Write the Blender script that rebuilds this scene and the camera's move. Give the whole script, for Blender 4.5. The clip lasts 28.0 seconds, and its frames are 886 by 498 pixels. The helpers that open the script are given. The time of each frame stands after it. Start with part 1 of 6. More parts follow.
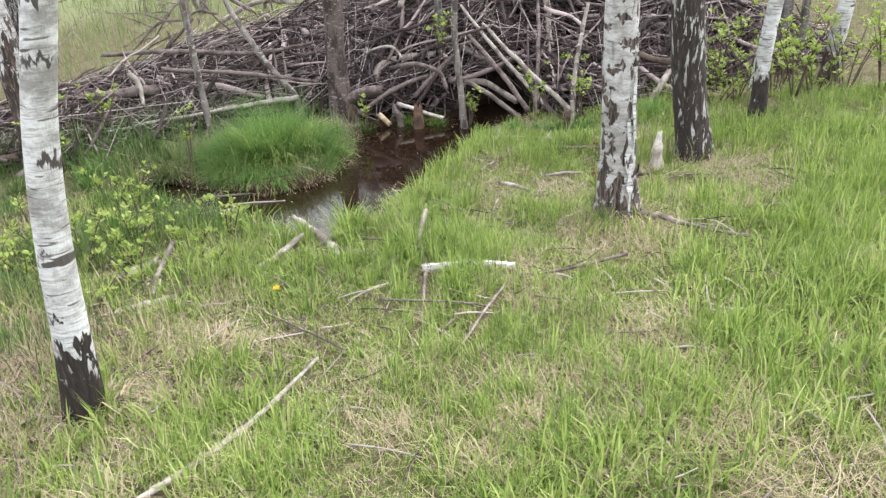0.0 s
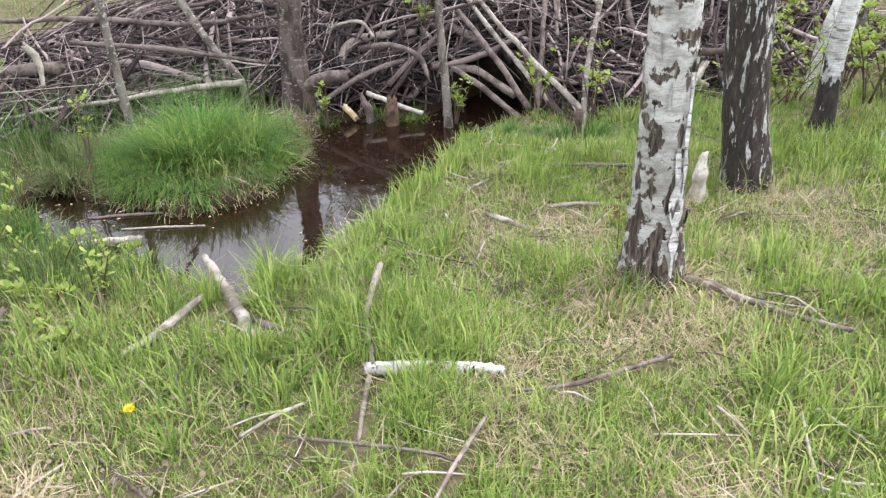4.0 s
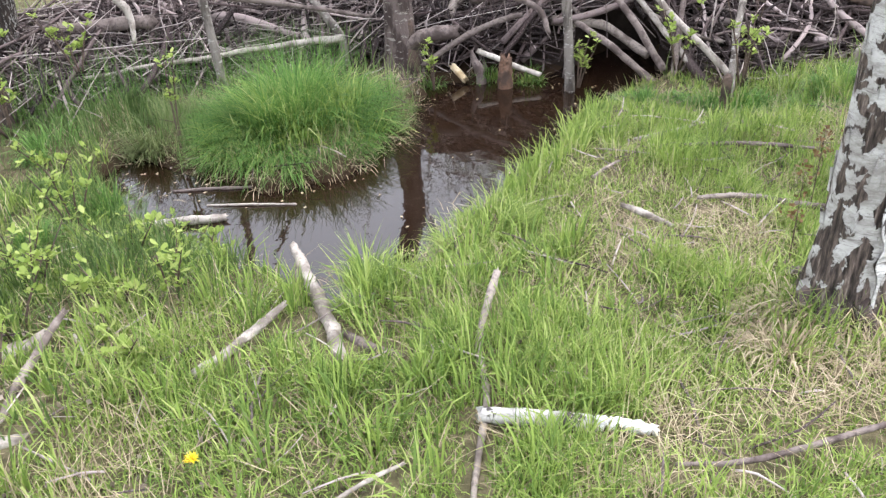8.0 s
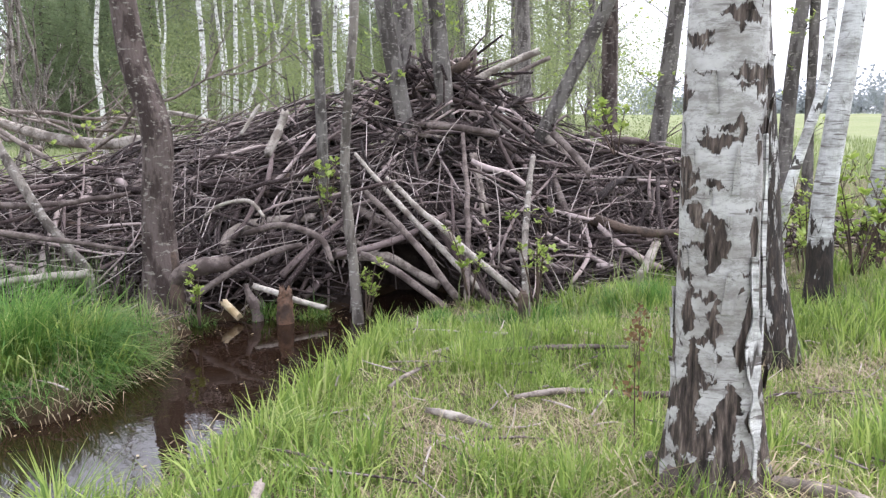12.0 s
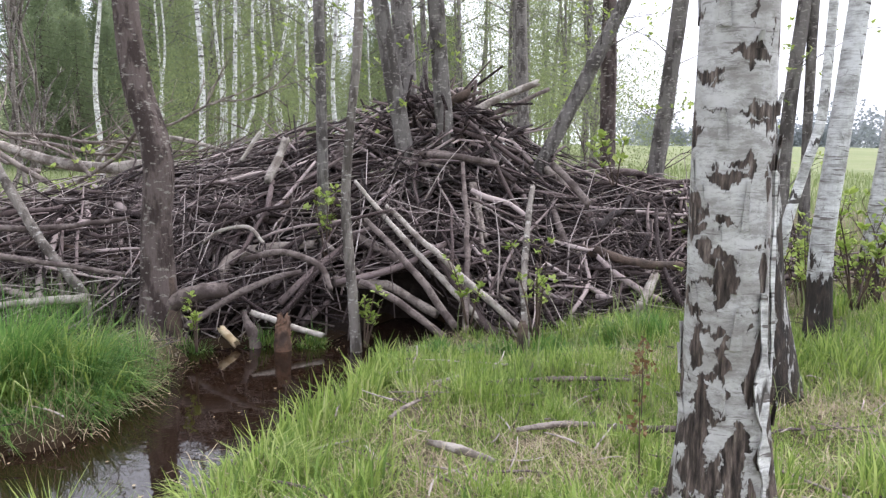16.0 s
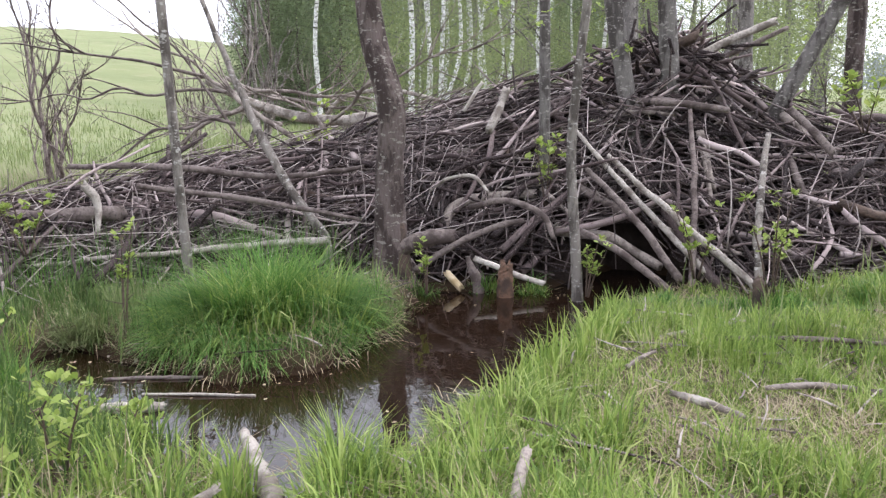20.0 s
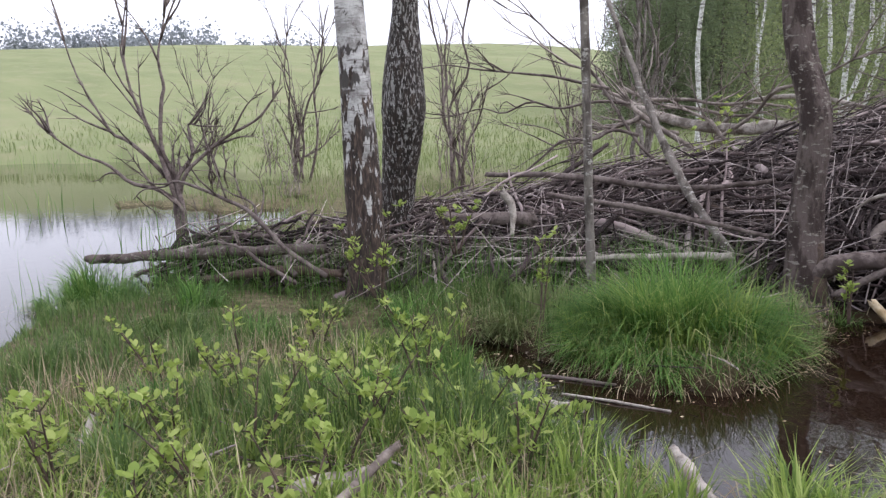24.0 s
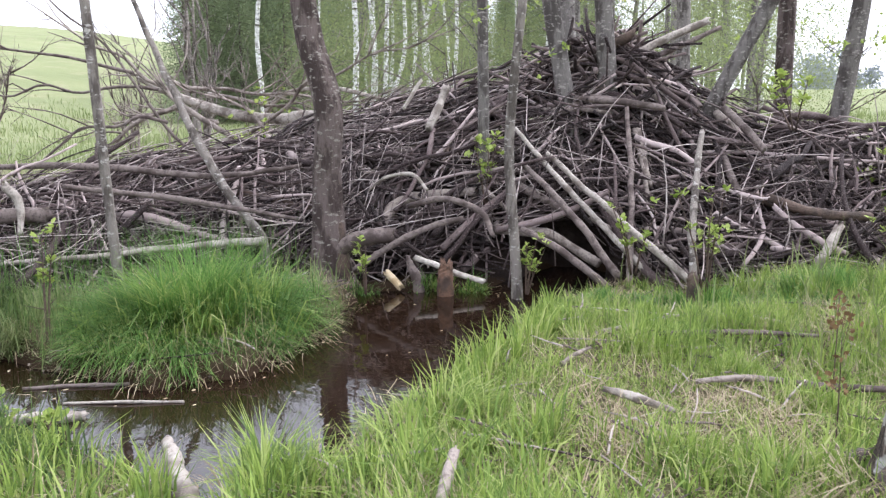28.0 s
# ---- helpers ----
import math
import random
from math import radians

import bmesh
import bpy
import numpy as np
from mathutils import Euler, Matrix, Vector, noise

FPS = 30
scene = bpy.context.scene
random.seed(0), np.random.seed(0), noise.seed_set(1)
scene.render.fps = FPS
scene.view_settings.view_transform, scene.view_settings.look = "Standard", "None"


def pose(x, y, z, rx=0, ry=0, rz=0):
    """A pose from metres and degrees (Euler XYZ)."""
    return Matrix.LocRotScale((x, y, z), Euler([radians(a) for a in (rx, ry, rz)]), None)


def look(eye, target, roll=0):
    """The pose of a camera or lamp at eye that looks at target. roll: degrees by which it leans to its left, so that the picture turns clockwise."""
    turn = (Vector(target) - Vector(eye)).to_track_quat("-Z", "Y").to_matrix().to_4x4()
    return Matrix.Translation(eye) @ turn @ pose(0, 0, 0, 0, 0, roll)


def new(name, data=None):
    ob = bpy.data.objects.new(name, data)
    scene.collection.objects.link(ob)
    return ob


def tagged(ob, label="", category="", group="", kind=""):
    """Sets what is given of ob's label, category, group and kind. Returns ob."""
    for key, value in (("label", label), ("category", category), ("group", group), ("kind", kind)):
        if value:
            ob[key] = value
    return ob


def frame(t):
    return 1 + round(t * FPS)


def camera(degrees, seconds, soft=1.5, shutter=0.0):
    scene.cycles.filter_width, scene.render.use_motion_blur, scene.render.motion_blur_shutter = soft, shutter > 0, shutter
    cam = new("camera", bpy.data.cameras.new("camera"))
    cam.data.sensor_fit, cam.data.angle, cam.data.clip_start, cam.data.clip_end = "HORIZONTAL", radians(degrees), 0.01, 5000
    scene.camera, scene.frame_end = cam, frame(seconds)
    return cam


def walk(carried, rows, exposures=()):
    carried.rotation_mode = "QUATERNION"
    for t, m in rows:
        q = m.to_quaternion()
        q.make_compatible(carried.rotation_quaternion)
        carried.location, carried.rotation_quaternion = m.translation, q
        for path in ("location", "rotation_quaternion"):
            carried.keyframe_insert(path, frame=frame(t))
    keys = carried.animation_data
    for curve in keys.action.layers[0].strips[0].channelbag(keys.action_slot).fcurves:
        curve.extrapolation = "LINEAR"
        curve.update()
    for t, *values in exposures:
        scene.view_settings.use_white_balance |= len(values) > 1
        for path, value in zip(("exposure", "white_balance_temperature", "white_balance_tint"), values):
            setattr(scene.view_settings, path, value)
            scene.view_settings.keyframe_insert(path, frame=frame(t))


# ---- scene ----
cam = camera(60.64, 28.0, soft=1.35)
PATH = [
    (0, (0.416, 0.530, 1.790), (-0.065, 2.270, 0.930), -2.77),
    (0.5, (0.443, 0.660, 1.767), (0.003, 2.420, 0.924), 0.25),
    (1, (0.433, 0.814, 1.746), (-0.074, 2.531, 0.854), 0.51),
    (1.5, (0.366, 0.995, 1.707), (-0.078, 2.730, 0.817), -0.23),
    (2, (0.320, 1.122, 1.701), (-0.198, 2.817, 0.773), -0.62),
    (2.5, (0.324, 1.336, 1.690), (-0.212, 3.042, 0.794), 0.38),
    (3, (0.268, 1.522, 1.679), (-0.295, 3.187, 0.724), 1.71),
    (3.2, (0.246, 1.596, 1.674), (-0.194, 3.373, 0.868), 2.67),
    (3.5, (0.217, 1.658, 1.653), (-0.234, 3.383, 0.747), -0.93),
    (5.5, (0.211, 1.985, 1.542), (-0.258, 3.682, 0.593), 0.45),
    (6, (0.222, 2.023, 1.556), (-0.168, 3.740, 0.607), 0.03),
    (6.5, (0.222, 2.019, 1.552), (-0.302, 3.708, 0.618), -2.65),
    (7, (0.172, 2.042, 1.552), (-0.333, 3.730, 0.604), -1.00),
    (7.5, (0.064, 2.121, 1.545), (-0.464, 3.800, 0.596), -1.29),
    (8, (-0.025, 2.211, 1.524), (-0.701, 3.785, 0.492), -2.87),
    (8.5, (-0.058, 2.352, 1.486), (-0.990, 3.855, 0.552), -0.37),
    (9, (-0.110, 2.464, 1.476), (-0.932, 4.075, 0.620), 0.60),
    (9.5, (-0.194, 2.575, 1.356), (-0.886, 4.267, 0.546), -0.99),
    (10, (-0.172, 2.623, 1.164), (-0.753, 4.453, 0.603), -0.57),
    (10.5, (-0.145, 2.626, 1.041), (-0.634, 4.506, 0.565), -0.48),
    (11, (-0.123, 2.628, 0.997), (-0.523, 4.547, 0.602), 0.34),
    (11.5, (-0.103, 2.622, 0.986), (-0.357, 4.569, 0.605), -0.42),
    (12, (-0.093, 2.628, 0.992), (-0.320, 4.591, 0.687), -0.01),
    (12.5, (-0.101, 2.619, 1.003), (-0.341, 4.592, 0.779), 0.67),
    (13, (-0.113, 2.615, 0.993), (-0.329, 4.586, 0.732), 0.73),
    (13.5, (-0.117, 2.632, 0.989), (-0.362, 4.599, 0.718), 1.71),
    (15.5, (-0.114, 2.636, 1.003), (-0.279, 4.615, 0.762), 0.42),
    (16, (-0.125, 2.630, 1.001), (-0.337, 4.605, 0.767), 0.83),
    (16.5, (-0.136, 2.627, 1.002), (-0.348, 4.603, 0.782), 1.68),
    (17, (-0.149, 2.622, 0.997), (-0.441, 4.583, 0.732), 1.11),
    (17.5, (-0.167, 2.616, 0.993), (-0.543, 4.558, 0.701), 0.83),
    (18, (-0.176, 2.610, 0.990), (-0.596, 4.542, 0.689), 0.77),
    (18.5, (-0.167, 2.617, 0.992), (-0.490, 4.569, 0.702), 0.85),
    (19, (-0.171, 2.619, 0.992), (-0.556, 4.557, 0.686), 0.46),
    (19.5, (-0.209, 2.605, 0.987), (-0.724, 4.508, 0.650), -0.04),
    (20, (-0.269, 2.568, 0.988), (-0.967, 4.407, 0.626), -0.10),
    (20.5, (-0.312, 2.540, 0.986), (-1.202, 4.283, 0.571), -1.64),
    (21, (-0.387, 2.499, 0.978), (-1.440, 4.150, 0.567), -1.11),
    (21.5, (-0.437, 2.454, 0.984), (-1.681, 3.968, 0.585), -0.69),
    (22, (-0.475, 2.408, 0.994), (-1.865, 3.801, 0.639), -1.02),
    (22.5, (-0.496, 2.398, 0.999), (-1.980, 3.694, 0.653), -0.92),
    (24.5, (-0.404, 2.411, 1.047), (-1.820, 3.782, 0.704), -1.39),
    (25, (-0.365, 2.474, 1.021), (-1.621, 3.993, 0.682), -1.42),
    (25.5, (-0.362, 2.502, 0.999), (-1.462, 4.133, 0.639), 0.07),
    (26, (-0.348, 2.518, 0.996), (-1.345, 4.215, 0.642), 0.69),
    (26.5, (-0.324, 2.547, 0.989), (-1.232, 4.290, 0.622), 0.28),
    (27, (-0.282, 2.575, 0.982), (-1.079, 4.370, 0.606), -0.09),
    (27.5, (-0.247, 2.612, 0.973), (-0.924, 4.455, 0.591), -0.83),
    (28, (-0.229, 2.618, 0.979), (-0.801, 4.499, 0.615), -0.09),
]
walk(cam, [(t, look(eye, target, roll)) for t, eye, target, roll in PATH], exposures=[(0, 1.8, 6300, 13), (3, 1.82, 6300, 13), (6, 1.93, 6250, 14), (7, 1.93, 6200, 14), (10, 2.12, 6080, 14), (11, 2.0, 6080, 14), (12, 1.72, 6090, 16), (13, 1.6, 6090, 16), (16, 1.5, 6090, 16), (20, 1.58, 6090, 16), (21, 1.62, 6090, 16), (22, 1.4, 6080, 18), (24, 1.05, 6080, 18), (25, 0.98, 6080, 18), (26, 1.45, 6020, 16), (27, 1.65, 6020, 16), (28, 1.75, 6020, 16)])

# ---- light ----
world = bpy.data.worlds.new("overcast_sky")
scene.world = world
world.use_nodes = True
wn = world.node_tree
sky = wn.nodes.new("ShaderNodeTexSky")
sky.sky_type = "NISHITA"
sky.sun_disc = False
sky.sun_elevation, sky.sun_rotation = radians(58), radians(50)
sky.air_density, sky.dust_density, sky.ozone_density = 1.0, 4.0, 1.0
veil = wn.nodes.new("ShaderNodeHueSaturation")
veil.inputs["Saturation"].default_value = 0.22
wn.links.new(sky.outputs[0], veil.inputs["Color"])
cloud = wn.nodes.new("ShaderNodeMix")
cloud.data_type = "RGBA"
cloud.inputs[0].default_value = 0.6
cloud.inputs[7].default_value = (5.6, 5.75, 6.1, 1)
wn.links.new(veil.outputs[0], cloud.inputs[6])
wn.links.new(cloud.outputs[2], wn.nodes["Background"].inputs["Color"])
wn.nodes["Background"].inputs["Strength"].default_value = 0.15

sun = new("sun", bpy.data.lights.new("sun", "SUN"))
sun.data.energy, sun.data.angle, sun.data.color = 0.7, radians(28), (1.0, 0.96, 0.9)
sun.matrix_world = look((20 * math.cos(radians(58)) * math.sin(radians(50)), 20 * math.cos(radians(58)) * math.cos(radians(50)), 20 * math.sin(radians(58))), (0, 0, 0))

# ---- materials ----


def shader(name, rough=0.8, spec=0.25):
    m = bpy.data.materials.new(name)
    m.use_nodes = True
    nt = m.node_tree
    b = nt.nodes["Principled BSDF"]
    b.inputs["Roughness"].default_value = rough
    b.inputs["Specular IOR Level"].default_value = spec
    return m, nt, b


def coords(nt, kind="Object", scale=(1, 1, 1)):
    tc = nt.nodes.new("ShaderNodeTexCoord")
    mp = nt.nodes.new("ShaderNodeMapping")
    mp.inputs["Scale"].default_value = scale
    nt.links.new(tc.outputs[kind], mp.inputs["Vector"])
    return mp.outputs[0]


def world_coords(nt, scale=(1, 1, 1)):
    g = nt.nodes.new("ShaderNodeNewGeometry")
    mp = nt.nodes.new("ShaderNodeMapping")
    mp.inputs["Scale"].default_value = scale
    nt.links.new(g.outputs["Position"], mp.inputs["Vector"])
    return mp.outputs[0]


def noise_tex(nt, vec, scale, detail=4.0, rough=0.6, warp=0.0):
    n = nt.nodes.new("ShaderNodeTexNoise")
    n.inputs["Scale"].default_value = scale
    n.inputs["Detail"].default_value = detail
    n.inputs["Roughness"].default_value = rough
    n.inputs["Distortion"].default_value = warp
    nt.links.new(vec, n.inputs["Vector"])
    return n.outputs["Fac"]


def ramp(nt, fac, stops):
    r = nt.nodes.new("ShaderNodeValToRGB")
    e = r.color_ramp.elements
    while len(e) < len(stops):
        e.new(0.5)
    for el, (p, c) in zip(e, stops):
        el.position = p
        el.color = (*c, 1) if len(c) == 3 else c
    nt.links.new(fac, r.inputs["Fac"])
    return r.outputs["Color"]


def step(nt, fac, lo, hi):
    r = nt.nodes.new("ShaderNodeMapRange")
    r.interpolation_type = "SMOOTHSTEP"
    r.inputs["From Min"].default_value, r.inputs["From Max"].default_value = lo, hi
    nt.links.new(fac, r.inputs["Value"])
    return r.outputs[0]


def mixc(nt, fac, a, b, mode="MIX"):
    m = nt.nodes.new("ShaderNodeMix")
    m.data_type, m.blend_type = "RGBA", mode
    for sock, v in ((m.inputs[0], fac), (m.inputs[6], a), (m.inputs[7], b)):
        if isinstance(v, (int, float)):
            sock.default_value = v
        elif isinstance(v, tuple):
            sock.default_value = (*v, 1)
        else:
            nt.links.new(v, sock)
    return m.outputs[2]


def calc(nt, op, a, b=0.0):
    m = nt.nodes.new("ShaderNodeMath")
    m.operation = op
    for sock, v in ((m.inputs[0], a), (m.inputs[1], b)):
        if isinstance(v, (int, float)):
            sock.default_value = v
        else:
            nt.links.new(v, sock)
    return m.outputs[0]


def bump(nt, b, height, strength=0.5, dist=0.01):
    n = nt.nodes.new("ShaderNodeBump")
    n.inputs["Strength"].default_value, n.inputs["Distance"].default_value = strength, dist
    nt.links.new(height, n.inputs["Height"])
    nt.links.new(n.outputs[0], b.inputs["Normal"])


def random_of(nt, kind):
    """A random value for each object, or for each loose piece of a joined mesh."""
    if kind == "object":
        return nt.nodes.new("ShaderNodeObjectInfo").outputs["Random"]
    return nt.nodes.new("ShaderNodeNewGeometry").outputs["Random Per Island"]


def stick_material(name, kind, stops):
    m, nt, b = shader(name, 0.85, 0.2)
    v = coords(nt, "Object")
    base = ramp(nt, random_of(nt, kind), stops)
    mott = noise_tex(nt, v, 22, 5)
    fine = noise_tex(nt, v, 140, 3)
    c = mixc(nt, step(nt, mott, 0.54, 0.72), base, (0.04, 0.028, 0.026))
    c = mixc(nt, step(nt, fine, 0.5, 0.75), c, mixc(nt, 0.35, c, (0.44, 0.38, 0.36)))
    nt.links.new(c, b.inputs["Base Color"])
    bump(nt, b, fine, 0.5, 0.004)
    return m


STICK_TONES = [(0.0, (0.015, 0.0105, 0.0105)), (0.46, (0.037, 0.0255, 0.0245)), (0.7, (0.088, 0.064, 0.061)), (0.85, (0.21, 0.163, 0.155)), (1.0, (0.52, 0.43, 0.41))]
M_STICK = stick_material("weathered_stick", "object", STICK_TONES)
M_STICKS = stick_material("weathered_sticks", "island", STICK_TONES)
M_TWIGS = stick_material("grey_twigs", "island", [(0.0, (0.06, 0.045, 0.042)), (0.45, (0.16, 0.128, 0.12)), (1.0, (0.55, 0.48, 0.45))])


def plain_wood(name, col, dark, rough=0.75):
    m, nt, b = shader(name, rough, 0.25)
    v = coords(nt, "Object", (1, 1, 1))
    n1, n2 = noise_tex(nt, v, 9, 5), noise_tex(nt, v, 60, 4)
    c = mixc(nt, step(nt, n1, 0.44, 0.62), col, dark)
    c = mixc(nt, step(nt, n2, 0.5, 0.64), c, mixc(nt, 0.7, c, dark))
    nt.links.new(c, b.inputs["Base Color"])
    bump(nt, b, calc(nt, "ADD", n1, n2), 0.8, 0.008)
    return m


M_PALE = plain_wood("barkless_pale_wood", (0.4, 0.36, 0.315), (0.17, 0.142, 0.12))
M_WEATHERED = plain_wood("weathered_branch", (0.3, 0.255, 0.222), (0.125, 0.1, 0.086))
M_GREYLOG = plain_wood("grey_dead_wood", (0.185, 0.15, 0.135), (0.074, 0.055, 0.049))
M_BROWNLOG = plain_wood("brown_dead_wood", (0.12, 0.085, 0.066), (0.055, 0.04, 0.032))
M_CUT = plain_wood("gnawed_yellow_wood", (0.66, 0.54, 0.36), (0.45, 0.33, 0.18))
M_REDCUT = plain_wood("reddish_gnawed_stump", (0.17, 0.1, 0.066), (0.06, 0.04, 0.03))
M_WHITESTICK = plain_wood("white_peeled_stick", (0.55, 0.51, 0.45), (0.32, 0.28, 0.24))


def grey_bark(name, col, dark, lichen):
    m, nt, b = shader(name, 0.9, 0.15)
    v = coords(nt, "Object", (1, 1, 0.35))
    v2 = coords(nt, "Object", (1, 1, 2.2))
    n1, n2, n3 = noise_tex(nt, v, 14, 5), noise_tex(nt, v2, 26, 4), noise_tex(nt, v, 70, 4)
    c = mixc(nt, step(nt, n1, 0.45, 0.6), col, dark)
    c = mixc(nt, step(nt, n2, 0.57, 0.64), c, lichen)
    c = mixc(nt, step(nt, n3, 0.5, 0.8), c, mixc(nt, 0.5, c, dark))
    nt.links.new(c, b.inputs["Base Color"])
    bump(nt, b, calc(nt, "ADD", n3, n1), 0.9, 0.012)
    return m


M_ALDER = grey_bark("alder_bark", (0.13, 0.103, 0.093), (0.05, 0.037, 0.033), (0.25, 0.23, 0.2))
M_GREYBARK = grey_bark("smooth_grey_bark", (0.175, 0.16, 0.147), (0.075, 0.066, 0.06), (0.31, 0.29, 0.26))
M_PALEBARK = grey_bark("pale_grey_bark", (0.23, 0.205, 0.18), (0.09, 0.077, 0.067), (0.4, 0.38, 0.345))


def birch_bark(name, dark_to, dark_amount, white=(0.74, 0.72, 0.69), grain=(11, 11, 5.5), spread=(0.0, 0.018), soot=0.0, arcs=(7, 7, 13), bare=0.66, peel=0.7):
    """White bark with thin cross dashes; dark fissured patches up to about dark_to metres."""
    m, nt, b = shader(name, 0.7, 0.25)
    v = coords(nt, "Object")
    sep = nt.nodes.new("ShaderNodeSeparateXYZ")
    nt.links.new(v, sep.inputs[0])
    # bark tears along upright points, so edges of dark patches are jagged up and down
    jag = calc(nt, "MULTIPLY", calc(nt, "SUBTRACT", noise_tex(nt, coords(nt, "Object", (38, 38, 3)), 1.0, 3, 0.6), 0.5), 0.17)
    torn = nt.nodes.new("ShaderNodeCombineXYZ")
    for q in range(2):
        nt.links.new(sep.outputs[q], torn.inputs[q])
    nt.links.new(calc(nt, "ADD", sep.outputs[2], jag), torn.inputs[2])
    arch = nt.nodes.new("ShaderNodeVectorMath")
    arch.operation = "MULTIPLY"
    nt.links.new(torn.outputs[0], arch.inputs[0])
    arch.inputs[1].default_value = arcs
    arches = noise_tex(nt, arch.outputs[0], 1.0, 3, 0.5, 0.3)
    dashes = noise_tex(nt, coords(nt, "Object", (5, 5, 42)), 1.6, 3, 0.5)
    scars = noise_tex(nt, coords(nt, "Object", (2.2, 2.2, 9)), 1.5, 3, 0.5, 0.4)
    grains = nt.nodes.new("ShaderNodeVectorMath")
    grains.operation = "MULTIPLY"
    nt.links.new(torn.outputs[0], grains.inputs[0])
    grains.inputs[1].default_value = grain
    fiss = noise_tex(nt, grains.outputs[0], 1.35, 6, 0.62, 0.5)
    shred = noise_tex(nt, coords(nt, "Object", (70, 70, 14)), 1.0, 4, 0.65)
    grey = noise_tex(nt, coords(nt, "Object", (4, 4, 7)), 1.5, 6, 0.75)
    fine = noise_tex(nt, v, 90, 4, 0.7)
    c = mixc(nt, step(nt, grey, 0.4, 0.66), white, (0.27, 0.26, 0.245))
    c = mixc(nt, step(nt, noise_tex(nt, coords(nt, "Object", (3, 3, 26)), 4.5, 6, 0.75), 0.46, 0.66), c, mixc(nt, 0.62, c, (0.15, 0.135, 0.125)))
    c = mixc(nt, step(nt, dashes, 0.63, 0.67), c, (0.16, 0.14, 0.13))
    c = mixc(nt, step(nt, scars, 0.635, 0.66), c, (0.085, 0.075, 0.068))
    c = mixc(nt, step(nt, arches, bare - 0.045, bare - 0.025), c, mixc(nt, 0.4, c, (0.16, 0.14, 0.13)))
    c = mixc(nt, step(nt, arches, bare - 0.012, bare + 0.012), c, (0.07, 0.062, 0.057))
    # patches grow more frequent towards the foot
    up = calc(nt, "DIVIDE", sep.outputs[2], dark_to)
    lim = calc(nt, "ADD", calc(nt, "MULTIPLY", up, 0.32), 0.62 - dark_amount)
    over = calc(nt, "SUBTRACT", fiss, lim)
    crust = step(nt, over, *spread)
    rusty = ramp(nt, shred, [(0.34, (0.018, 0.014, 0.012)), (0.5, (0.058, 0.042, 0.034)), (0.62, (0.13, 0.09, 0.07)), (0.76, (0.32, 0.27, 0.225))])
    rusty = mixc(nt, step(nt, over, 0.06, 0.0), rusty, (0.03, 0.026, 0.023))
    rusty = mixc(nt, step(nt, over, 0.035, 0.0), rusty, mixc(nt, 0.5, rusty, (0.24, 0.15, 0.11)))
    rusty = mixc(nt, soot, rusty, (0.02, 0.018, 0.017))
    # strips of clean bark left on the rough part
    clean = step(nt, noise_tex(nt, coords(nt, "Object", (13, 13, 4.5)), 1.0, 4, 0.6, 0.5), peel, peel + 0.02)
    crust = calc(nt, "MULTIPLY", crust, calc(nt, "SUBTRACT", 1.0, clean))
    c = mixc(nt, crust, c, rusty)
    nt.links.new(c, b.inputs["Base Color"])
    h = calc(nt, "ADD", calc(nt, "MULTIPLY", crust, 1.0), calc(nt, "MULTIPLY", shred, 0.9))
    bump(nt, b, h, 0.7, 0.012)
    return m


